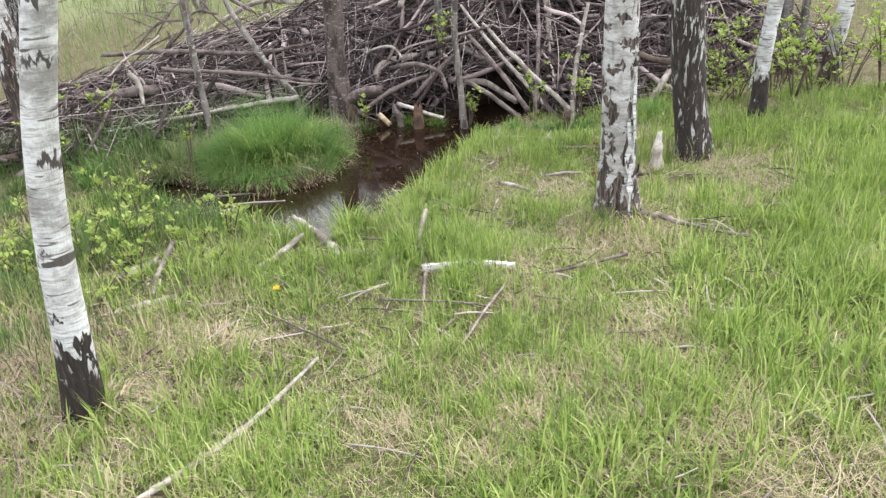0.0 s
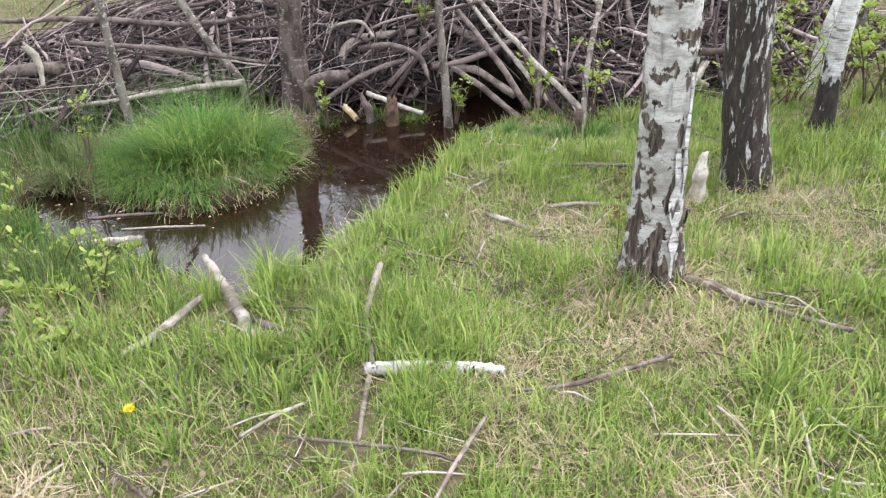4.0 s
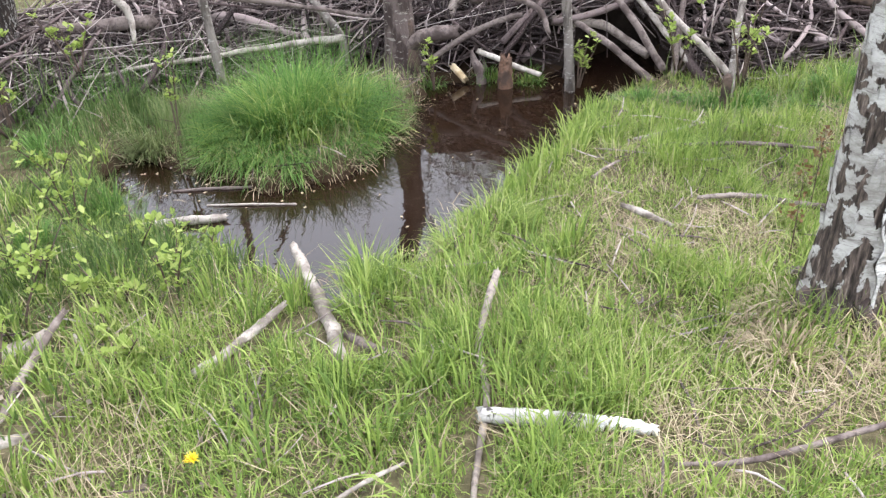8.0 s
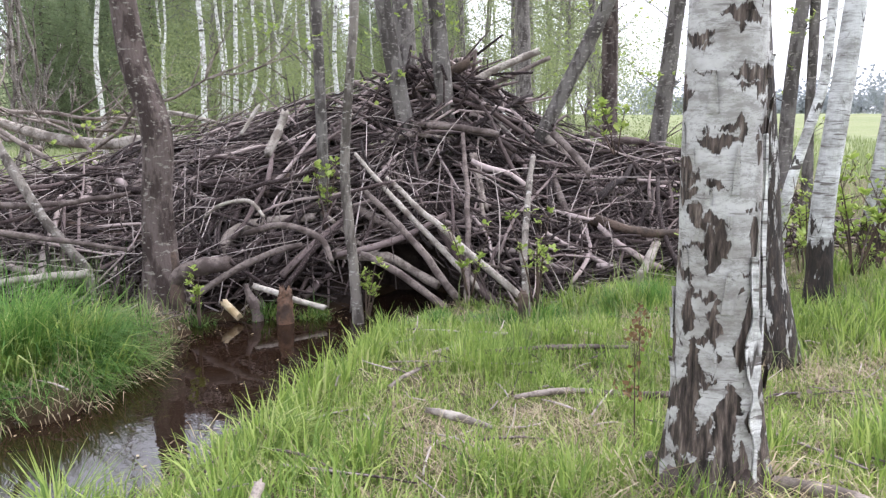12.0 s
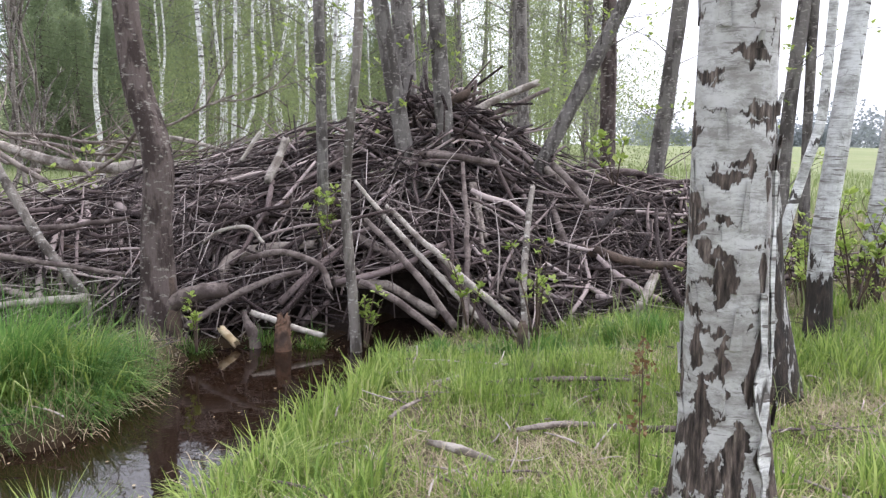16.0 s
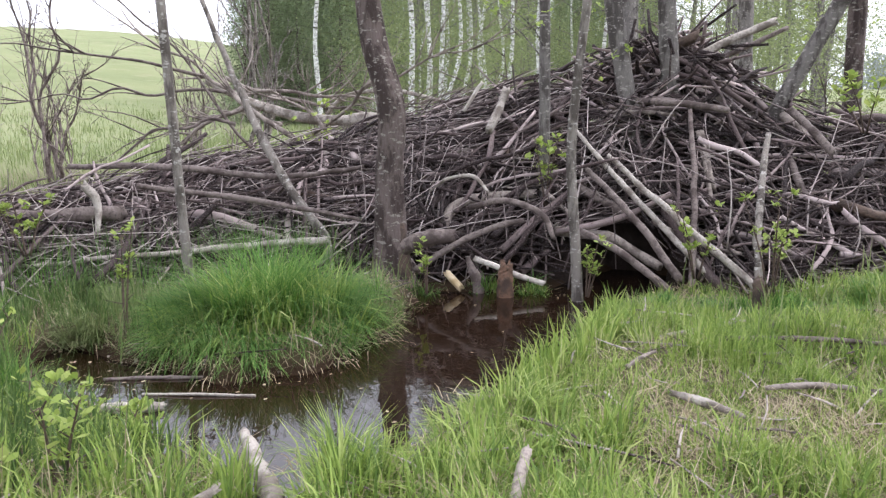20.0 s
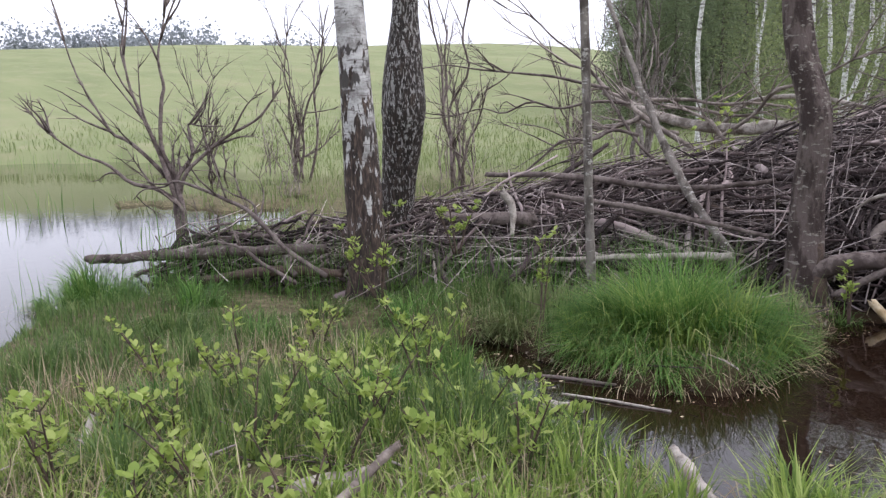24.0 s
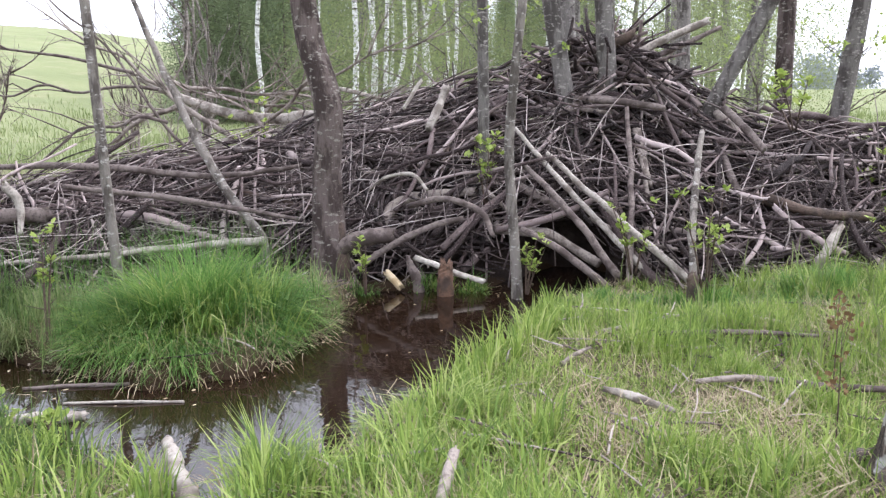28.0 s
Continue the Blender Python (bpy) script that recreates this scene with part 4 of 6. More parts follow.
def tree(name, base, pts, radii, material, label, group="", flare=0.3, sides=20, rings=60, crown=None, seed=0, rough=0.08, category="birch tree"):
    """Trunk along offsets from its foot, drawn on upward to a crown."""
    base = (base[0], base[1], base[2])
    t = thing(name, base, label, category, group)
    add("trunk", trunk_mesh("trunk", pts, radii, material, sides, rings, rough, flare, seed), t)
    if crown:
        top = Vector(pts[-1])
        at = Matrix.Translation((top.x, top.y, top.z - crown[1])) @ Matrix.Rotation(seed * 1.3, 4, "Z")
        wood = add("branchwork", crown[0][0], t, at=at)
        wood["kind"] = "stuff"
        add("crown", crown[0][1], wood)["kind"] = "stuff"
    return t


TALL, SLIM = (*CROWN_TALL, 7.4), (*CROWN_SLIM, 5.8)


def zland(x, y):
    return float(land(np.array([x]), np.array([y]))[0]) - 0.04


BIG_H, BIG_R = [-0.1, 0.05, 0.15, 0.36, 0.62, 1.03, 4, 8], [0.128, 0.114, 0.105, 0.092, 0.083, 0.079, 0.06, 0.015]
BIG = tree("birch_tree", (0.33, 4.32, zland(0.33, 4.32)), [(0, 0, -0.1), (0, 0, 0.05), (-0.002, 0, 0.15), (-0.01, -0.01, 0.36), (-0.018, -0.025, 0.62), (-0.028, -0.04, 1.03), (0, 0.05, 4), (0.1, 0, 8)], BIG_R,
           M_BIRCH_BIG, "thick birch with white bark and dark fissured foot", sides=56, rings=210, flare=0.28, crown=TALL, seed=1, rough=0.045)
tree("birch_tree", (0.765, 5.42, zland(0.765, 5.42)), [(0, 0, -0.1), (0, 0, 0.06), (-0.015, 0, 0.16), (-0.055, 0, 0.38), (-0.1, 0, 0.8), (-0.13, 0, 1.12), (-0.1, 0, 4), (0, 0, 8)], [0.13, 0.118, 0.11, 0.1, 0.097, 0.094, 0.065, 0.015],
     M_BIRCH_DARKER, "old birch with dark rugged bark", sides=36, rings=150, flare=0.2, crown=TALL, seed=2, rough=0.07)
tree("birch_tree", (-1.345, 2.23, zland(-1.345, 2.23)), [(0, 0, -0.1), (0.012, 0, 0.05), (0.048, 0, 0.4), (0.082, 0, 0.72), (0.152, 0, 1.07), (0.245, 0, 1.37), (0.38, 0, 1.9), (0.46, 0, 2.8), (0.56, 0, 5.4), (0.6, 0, 7.5)], [0.08, 0.068, 0.055, 0.051, 0.048, 0.046, 0.043, 0.038, 0.022, 0.01],
     M_BIRCH_FOOT, "slender leaning white birch with blackened foot", sides=32, rings=120, flare=0.2, crown=SLIM, seed=3, rough=0.03)
tree("birch_tree", (1.225, 6.2, zland(1.225, 6.2)), [(0, 0, -0.1), (-0.005, 0, 0.15), (-0.01, 0, 0.45), (0.015, 0, 0.8), (0.05, 0, 1.22), (0.25, 0.1, 4), (0.35, 0, 7.5)], [0.075, 0.058, 0.052, 0.049, 0.047, 0.035, 0.01],
     M_BIRCH_FOOT, "slender white birch with black foot", "birches on the far bank", crown=SLIM, seed=4, rough=0.04)
tree("birch_tree", (1.85, 7.2, zland(1.85, 7.2)), [(0, 0, -0.1), (0.02, 0, 0.3), (0.09, 0, 1.1), (0.35, 0.1, 4), (0.5, 0, 7)], [0.075, 0.065, 0.058, 0.04, 0.01],
     M_BIRCH_WHITE, "slender white birch with black foot", "birches on the far bank", crown=SLIM, seed=5, rough=0.04)
tree("birch_tree", (1.27, 7.0, zland(1.27, 7.0)), [(0, 0, -0.1), (0.05, 0, 0.52), (0.12, 0, 0.8), (0.19, 0, 1.07), (0.208, 0, 1.37), (0.215, 0, 1.65), (0.3, 0, 5.8)], [0.034, 0.03, 0.028, 0.027, 0.026, 0.025, 0.01],
     M_BIRCH_FAR, "thin spotted birch with a crook", "birches on the far bank", crown=SLIM, seed=6, rough=0.04)
tree("birch_tree", (-3.735, 4.85, 0.02), [(0, 0, -0.1), (-0.01, 0, 0.25), (-0.04, 0, 0.95), (-0.085, 0, 1.6), (-0.12, 0.1, 4), (-0.1, 0.2, 7)], [0.115, 0.1, 0.088, 0.075, 0.05, 0.012],
     M_BIRCH_DARK, "old birch with dark peeling bark on the dam", "twin birches", sides=36, rings=110, crown=TALL, seed=7, rough=0.09)
tree("birch_tree", (-4.04, 5.3, 0.1), [(0, 0, -0.1), (0.005, 0, 0.3), (0.05, 0, 0.65), (0.11, 0, 0.98), (0.125, 0, 1.25), (0.135, 0, 1.54), (0.15, 0.1, 4), (0.2, 0.2, 7)], [0.115, 0.1, 0.112, 0.134, 0.108, 0.076, 0.055, 0.012],
     M_BIRCH_FLAKY, "old birch with black and white flaking bark", "twin birches", sides=36, rings=110, crown=TALL, seed=8, rough=0.12)
ALDER = tree("alder_tree", (-2.03, 6.38, 0.0), [(0, 0, -0.15), (0, 0, 0.2), (-0.01, 0.02, 0.6), (0, 0.03, 1.0), (-0.1, 0.04, 1.35), (-0.15, 0.04, 1.75), (-0.1, 0.1, 3.5), (0, 0, 6.5)], [0.13, 0.095, 0.08, 0.077, 0.072, 0.066, 0.045, 0.01],
     M_ALDER, "grey alder trunk gnawed at its foot", sides=28, rings=90, flare=0.35, crown=SLIM, seed=9, category="alder tree")


add("root_leg", mesh_of("root_leg", *tube([(0.1, -0.03, -0.15), (0.075, -0.02, 0.15), (0.03, 0, 0.5)], [0.055, 0.048, 0.03], 14, 14, 0.12, 4), M_BROWNLOG), ALDER, "reddish gnawed root leg")


def add_flakes(t, count, low, high, radius, seed, material=M_BIRCH_LOG):
    """Loose curls of bark standing off a trunk."""
    rng = np.random.default_rng(seed)
    for i in range(count):
        h, a = rng.uniform(low, high), rng.uniform(0, 6.28)
        r = radius * float(np.interp(h, BIG_H, BIG_R)) * 1.02
        L, w = rng.uniform(0.03, 0.11), rng.uniform(0.15, 0.4)
        u, q = np.meshgrid(np.linspace(0, 1, 6), np.linspace(-1, 1, 4), indexing="ij")
        ang = a + q * w * (1 - 0.6 * u) * 0.5
        rad = r + 0.002 + 0.006 * u**2 + 0.004 * np.sin(q * 3 + i)
        v = np.stack([rad * np.cos(ang) - 0.027 * h, rad * np.sin(ang) - 0.04 * h, h + L * u], -1).reshape(-1, 3)
        k, j = np.meshgrid(np.arange(5), np.arange(3), indexing="ij")
        f = np.stack([k * 4 + j, k * 4 + j + 1, (k + 1) * 4 + j + 1, (k + 1) * 4 + j], -1).reshape(-1, 4)
        f2 = f[:, ::-1] + 24
        v = np.vstack([v, v + np.array([math.cos(a), math.sin(a), 0]) * 0.0015])
        add("bark_flake", mesh_of("bark_flake", v, np.vstack([f, f2]), material), t)


add_flakes([c for c in BIG.children if c.name.startswith("trunk")][0], 40, 0.3, 1.3, 1.0, 3, M_BIRCH_BIG)

# a peeled white strip and dark root toes at the thick birch's foot
BIG_TRUNK = [c for c in BIG.children if c.name.startswith("trunk")][0]


def peel_strip(low, high, angle, width):
    u, q = np.meshgrid(np.linspace(0, 1, 22), np.linspace(-1, 1, 5), indexing="ij")
    h = low + (high - low) * u
    w = width * (0.2 + 1.2 * vnoise(u * 9, u * 0 + angle, 1, 31)) * np.sin(np.pi * (0.06 + 0.9 * u)) ** 0.5
    r = np.interp(h, BIG_H, BIG_R) * 1.03
    a = angle + 0.18 * (vnoise(u * 4, u * 0, 1, 33) - 0.5) + q * w / r / 2
    off = r + 0.004 + 0.006 * np.abs(q)
    v = np.stack([off * np.cos(a) - 0.027 * h, off * np.sin(a) - 0.04 * h, h], -1).reshape(-1, 3)
    k, j = np.meshgrid(np.arange(21), np.arange(4), indexing="ij")
    f = np.stack([k * 5 + j, k * 5 + j + 1, (k + 1) * 5 + j + 1, (k + 1) * 5 + j], -1).reshape(-1, 4)
    n = len(v)
    v2 = v - np.array([math.cos(angle), math.sin(angle), 0]) * 0.003
    add("bark_strip", mesh_of("bark_strip", np.vstack([v, v2]), np.vstack([f, f[:, ::-1] + n]), M_PEEL), BIG_TRUNK, "peeled white strip of bark")


STRIP = -55
peel_strip(0.1, 0.6, radians(STRIP), 0.036)
peel_strip(0.4, 0.85, radians(STRIP + 16), 0.022)
for i, a in enumerate((-15, -60, -110, -150, 60, 130)):
    d = np.array([math.cos(radians(a)), math.sin(radians(a)), 0])
    L = 0.2 if i == 0 else 0.1 + 0.03 * (i % 3)
    add("root", mesh_of("root", *tube([d * 0.06 + [0, 0, 0.15], d * 0.112 + [0, 0, 0.07], d * (0.115 + L * 0.5) + [0, 0, 0.025], d * (0.13 + L) + [0, 0, -0.03]], [0.03, 0.038, 0.03, 0.016], 10, 16, 0.25, i), M_ALDER), BIG_TRUNK, "dark rugged root")


def alder(base, top, r, label, seed, mid=None, material=M_GREYBARK, tall=4.5, group="thin trunks in the lodge"):
    """A thin trunk from its foot through a point seen higher up, and on to its crown."""
    b, e = Vector(base), Vector(top)
    d = (e - b) / (e.z - b.z)
    pts = [tuple(-d * 0.25), (0, 0, 0)] + ([tuple(Vector(mid) - b)] if mid else []) + [tuple(e - b), tuple(e - b + d * tall * 0.4 + Vector((0, 0, 0.4))), tuple(e - b + d * tall)]
    t = tree("alder_tree", base, pts, [r * 1.25, r * 1.1, r, r * 0.95, r * 0.6, r * 0.15], material, label, group, crown=SLIM, seed=seed, sides=16, rings=90, flare=0.1, rough=0.17 if r < 0.04 else 0.1, category="alder tree")
    LODGE_TRUNKS.append((t, base, top))
    return t


LODGE_TRUNKS = []

alder((-1.3, 7.0, 0.42), (-1.33, 7.0, 1.83), 0.031, "thin grey trunk rising from the lodge", 10)
alder((-0.98, 6.42, 0.0), (-0.97, 6.4, 1.55), 0.025, "thin mottled trunk at the water's edge", 11, (-1.03, 6.4, 0.8), M_PALEBARK)
alder((-0.9, 7.6, 0.95), (-1.08, 7.6, 1.94), 0.055, "grey trunk standing in the top of the lodge", 12)
alder((-0.66, 7.75, 1.0), (-0.74, 7.75, 1.96), 0.055, "grey trunk standing in the top of the lodge", 13)
alder((-1.02, 8.9, 0.6), (-1.18, 9.0, 2.2), 0.085, "dark grey trunk behind the lodge", 14, group="trunks behind the lodge")
alder((-0.06, 7.95, 0.9), (0.47, 8.0, 2.0), 0.052, "grey trunk leaning steeply over the lodge", 15)
alder((0.55, 9.0, 0.6), (0.51, 9.0, 2.19), 0.06, "dark upright trunk behind the lodge", 16, material=M_ALDER, group="trunks behind the lodge")
alder((0.8, 8.5, 0.5), (0.96, 8.5, 2.09), 0.062, "smooth grey trunk behind the lodge", 17, group="trunks behind the lodge")
alder((1.6, 8.0, 0.25), (1.672, 8.0, 2.08), 0.045, "smooth grey trunk behind the lodge", 18, (1.61, 8.0, 1.2), group="trunks behind the lodge")
alder((1.77, 8.0, 0.25), (1.736, 8.0, 2.08), 0.032, "thin grey trunk behind the lodge", 21, (1.74, 8.0, 1.4), group="trunks behind the lodge")
alder((-0.12, 13.0, 0.3), (-0.25, 13.0, 2.95), 0.085, "grey trunk in the wood", 19, group="trunks behind the lodge")
alder((-2.87, 5.7, 0.1), (-2.94, 5.7, 1.52), 0.023, "thin pale trunk in front of the dam", 20, (-2.91, 5.7, 0.92), M_PALEBARK, group="")

# ---- grass ----


def scatter(n, x0, x1, y0, y1, rng, keep):
    x, y = rng.uniform(x0, x1, n), rng.uniform(y0, y1, n)
    k = rng.random(n) < keep(x, y)
    return x[k], y[k]


CLEAR = np.zeros((360, 360), bool)


def keep_clear(pts, r):
    """Note where wood lies, so that grass leaves it bare."""
    for px, py, _ in catmull(np.array(pts), 40):
        gx, gy = np.meshgrid(np.arange(360) * 0.02 - 3.2, np.arange(360) * 0.02 + 0.2, indexing="ij")
        CLEAR[np.hypot(gx - px, gy - py) < r] = True


def dry_land(x, y):
    i, j = np.clip(((x + 3.2) / 0.02 + 0.5).astype(int), 0, 359), np.clip(((y - 0.2) / 0.02 + 0.5).astype(int), 0, 359)
    return ((wet(x, y) < -0.03) & (pile(x, y) < 0.05)) * np.where(CLEAR[i, j] & (np.abs(x) < 3.2) & (y < 7.2), 0.1, 1.0)


def inner(x, y):
    """Fades the dense sward out towards the rest of the meadow."""
    return smooth(3.4 - x, 0, 0.9) * smooth(y - 0.3, 0, 0.7)


def dryness(x, y):
    """Where dead straw outweighs green."""
    bare = np.exp(-(((x + 1.15) / 0.4) ** 2 + ((y - 2.35) / 0.38) ** 2)) + 0.7 * np.exp(-(((x - 0.5) / 0.3) ** 2 + ((y - 4.15) / 0.25) ** 2)) + 0.55 * np.exp(-(((x - 0.75) / 0.6) ** 2 + ((y - 3.75) / 0.5) ** 2)) + 0.4 * np.exp(-(((x - 0.1) / 0.35) ** 2 + ((y - 4.75) / 0.3) ** 2))
    return (1 - smooth(-x, 1.8, 2.4)) * smooth(0.28 * bare + 0.45 * vnoise(x, y, 1.7, 21) + 0.35 * vnoise(x, y, 5.5, 22) + 0.2 * vnoise(x, y, 14, 23) - 0.15 * smooth(y, 2.75, 3.05) * smooth(4.0 - y, 0, 0.3) * smooth(-x, 0.3, 0.6) - 0.1 * smooth(x, 0.9, 2) - 0.12 * lush(x, y), 0.5, 0.73)


def lush(x, y):
    """Longer, thicker grass round the crossed logs."""
    return np.exp(-(((x + 0.85) / 0.5) ** 2 + ((y - 3.4) / 0.42) ** 2)) + 0.8 * np.exp(-(((x + 0.75) / 0.25) ** 2 + ((y - 4.2) / 0.4) ** 2))


def off_island(x, y):
    """None on the sedge island in the stream."""
    return 1 - smooth(-x, 1.4, 1.65) * smooth(y, 4.55, 4.8)


def build_grass():
    rng = np.random.default_rng(5)
    x, y = scatter(470000, -3.0, 3.4, 0.3, 7.0, rng, lambda x, y: dry_land(x, y) * inner(x, y) * off_island(x, y) * (1 - 0.85 * smooth(-x, 1.2, 1.8)) * (0.28 + 0.72 * smooth(0.5 * vnoise(x, y, 3.3, 11) + 0.5 * vnoise(x, y, 11, 24) + 0.35 * lush(x, y), 0.2, 0.75)) * (1 - 0.75 * dryness(x, y)))
    n = len(x)
    tuft = vnoise(x, y, 2.6, 12) * 0.6 + vnoise(x, y, 9, 13) * 0.4
    ln = (0.03 + 0.12 * smooth(tuft, 0.3, 0.8)) * (1 + 0.35 * lush(x, y)) * rng.uniform(0.5, 1.4, n) * (1 + 1.5 * smooth(x, 0.9, 2.0) * smooth(5.0 - y, 0, 1.5))
    ln = ln * 0.85 * (1 - 0.4 * smooth(wet(x, y), -0.5, -0.1)) * (1 - 0.5 * smooth(y, 5.5, 6.0) * smooth(-x, -0.4, 0.2))
    low = blades(x, y, land(x, y) - 0.008, ln, rng.uniform(0.0025, 0.0055, n), np.abs(rng.normal(0.38, 0.3, n)), rng.uniform(0, 6.28, n), 0.7)
    x, y = scatter(140000, -1.5, 2.6, 0.8, 6.2, rng, lambda x, y: dry_land(x, y) * inner(x, y) * off_island(x, y))
    n = len(x)
    under = blades(x, y, land(x, y) - 0.006, rng.uniform(0.02, 0.06, n), rng.uniform(0.0022, 0.0045, n), np.abs(rng.normal(0.55, 0.4, n)), rng.uniform(0, 6.28, n), 0.6)
    # separate tufts of broader, longer blades
    cx, cy = scatter(9000, -3.0, 3.4, 0.3, 7.0, rng, lambda x, y: dry_land(x, y) * inner(x, y) * off_island(x, y) * np.maximum(smooth(vnoise(x, y, 1.5, 25) + 0.3 * lush(x, y), 0.25, 0.7) * (1 - 0.6 * dryness(x, y)), 0.9 * smooth(wet(x, y), -0.3, -0.12)))
    m = rng.integers(8, 30, len(cx))
    k = np.repeat(np.arange(len(cx)), m)
    n = len(k)
    size = rng.uniform(0.5, 1.25, len(cx)) * (1 - 0.5 * smooth(cy, 5.5, 6.0) * smooth(-cx, -0.4, 0.2)) * (1 - 0.35 * smooth(-cx, 1.5, 2.2)) * (1 + 0.6 * smooth(cx, 0.9, 2.0) * smooth(5.0 - cy, 0, 1.5))
    px, py = rng.normal(0, 0.022, n), rng.normal(0, 0.022, n)
    x, y = cx[k] + px * size[k], cy[k] + py * size[k]
    v, f = blades(x, y, land(x, y) - 0.008, 0.15 * size[k] * rng.uniform(0.5, 1.25, n), rng.uniform(0.004, 0.008, n), np.abs(rng.normal(0.3, 0.25, n)), np.arctan2(py, px) + rng.normal(0, 0.6, n), 0.8)
    v, f = joined([low, under, (v, f)])
    tagged(add("meadow_grass", mesh_of("meadow_grass", v, f, M_GRASS)), "short fresh green spring grass on the bank", "grass", kind="stuff")

    x, y = scatter(240000, -3.0, 3.4, 0.3, 7.0, rng, lambda x, y: dry_land(x, y) * inner(x, y) * (0.2 + 0.8 * dryness(x, y)) * (1 - 0.6 * smooth(wet(x, y), -0.4, -0.1)))
    n = len(x)
    v, f = blades(x, y, land(x, y) + rng.uniform(-0.005, 0.035, n), rng.uniform(0.04, 0.15, n), rng.uniform(0.0012, 0.0026, n), rng.uniform(0.9, 1.55, n), rng.normal(2.2, 1.6, n), 0.08)
    tagged(add("dry_straw", mesh_of("dry_straw", v, f, M_STRAW)), "matted pale dead grass among the green", "dead grass", kind="stuff")

    x, y = scatter(120000, -7.5, -1.25, 1.2, 5.8, rng, lambda x, y: dry_land(x, y) * (1 - 0.8 * dryness(x, y)) * smooth(-x - 0.35 * np.clip(3.4 - y, 0, 2), 1.2, 1.7) * (0.2 + 0.8 * vnoise(x, y, 2.2, 14)) * (1 - 0.75 * smooth(y, 4.3, 4.6) * smooth(-x, 2.0, 2.3) * (1 - smooth(-x, 2.9, 3.3))))
    n = len(x)
    ln = (0.06 + 0.15 * smooth(vnoise(x, y, 1.9, 15), 0.2, 0.8)) * rng.uniform(0.5, 1.3, n) * (1 - 0.55 * smooth(-x, 3.0, 4.0))
    v, f = blades(x, y, land(x, y) - 0.008, ln, rng.uniform(0.0028, 0.006, n), np.abs(rng.normal(0.25, 0.22, n)), rng.uniform(0, 6.28, n), 0.6)
    x, y = scatter(17000, -3.2, -1.2, 1.6, 5.2, rng, lambda x, y: dry_land(x, y) * smooth(vnoise(x, y, 2.4, 26), 0.3, 0.7))
    n = len(x)
    dead = blades(x, y, land(x, y), rng.uniform(0.06, 0.24, n), rng.uniform(0.0015, 0.003, n), np.abs(rng.normal(0.7, 0.5, n)), rng.uniform(0, 6.28, n), 0.3)
    tagged(add("marsh_stalks", mesh_of("marsh_stalks", *dead, M_STRAW)), "dead straw-coloured stalks among the marsh grass", "dead grass", kind="stuff")
    tagged(add("marsh_grass", mesh_of("marsh_grass", v, f, M_MARSH)), "tall thin marsh grass on wet ground", "grass", kind="stuff")

    # the same meadow goes on beyond and behind
    x, y = scatter(90000, -9, 11, -8, 9, rng, lambda x, y: dry_land(x, y) * np.maximum(smooth(x, 2.5, 3.3), smooth(-y, -1.0, -0.3)) * (0.3 + 0.7 * vnoise(x, y, 1.4, 31)))
    n = len(x)
    v, f = blades(x, y, land(x, y) - 0.01, rng.uniform(0.08, 0.28, n), rng.uniform(0.006, 0.012, n), np.abs(rng.normal(0.3, 0.25, n)), rng.uniform(0, 6.28, n), 0.6)
    tagged(add("outer_meadow", mesh_of("outer_meadow", v, f, M_GRASS)), "green meadow grass round the clearing", "grass", kind="stuff")

    # rushes along the dam's foot and thin reeds in the shallows
    x, y = scatter(16000, -5.2, -2.2, 3.4, 6.4, rng, lambda x, y: (np.abs(y - np.interp(x, PX, P_FRONT) + 0.1) < 0.28).astype(float) * (0.3 + 0.7 * vnoise(x, y, 3, 16)))
    n = len(x)
    v, f = blades(x, y, land(x, y), rng.uniform(0.12, 0.42, n), rng.uniform(0.002, 0.004, n), np.abs(rng.normal(0.15, 0.15, n)), rng.uniform(0, 6.28, n), 0.4)
    x, y = scatter(17000, -26, -4.6, 2.0, 12.5, rng, lambda x, y: (np.abs(wet(x, y) - 0.2) < 0.4) * (0.1 + 0.6 * smooth(vnoise(x, y, 0.9, 17), 0.45, 0.8)))
    n2 = len(x)
    v2, f2 = blades(x, y, np.full(n2, -0.03), rng.uniform(0.15, 0.5, n2), rng.uniform(0.003, 0.009, n2), np.abs(rng.normal(0.15, 0.2, n2)), rng.uniform(0, 6.28, n2), 0.5)
    tagged(add("rushes", mesh_of("rushes", *joined([(v, f), (v2, f2)]), M_SEDGE)), "dark green rushes in the shallows", "rushes", kind="stuff")

    # rough herbage beyond the water
    x, y = scatter(120000, -30, 9, 5.2, 26, rng, lambda x, y: dry_land(x, y) * (pile(x, y) < -0.5) * np.clip(1.4 - np.hypot(x, y - 3) / 24, 0.08, 1) * (0.25 + 0.75 * vnoise(x, y, 0.9, 18)))
    n = len(x)
    far = np.hypot(x, y - 3)
    ln = (0.1 + 0.22 * vnoise(x, y, 0.8, 19)) * rng.uniform(0.5, 1.3, n)
    v, f = blades(x, y, land(x, y) - 0.01, ln, rng.uniform(0.004, 0.007, n) * (1 + far / 12), np.abs(rng.normal(0.25, 0.25, n)), rng.uniform(0, 6.28, n), 0.6)
    tagged(add("rough_herbage", mesh_of("rough_herbage", v, f, M_HERB)), "rough green herbage beyond the lodge", "grass", kind="stuff")



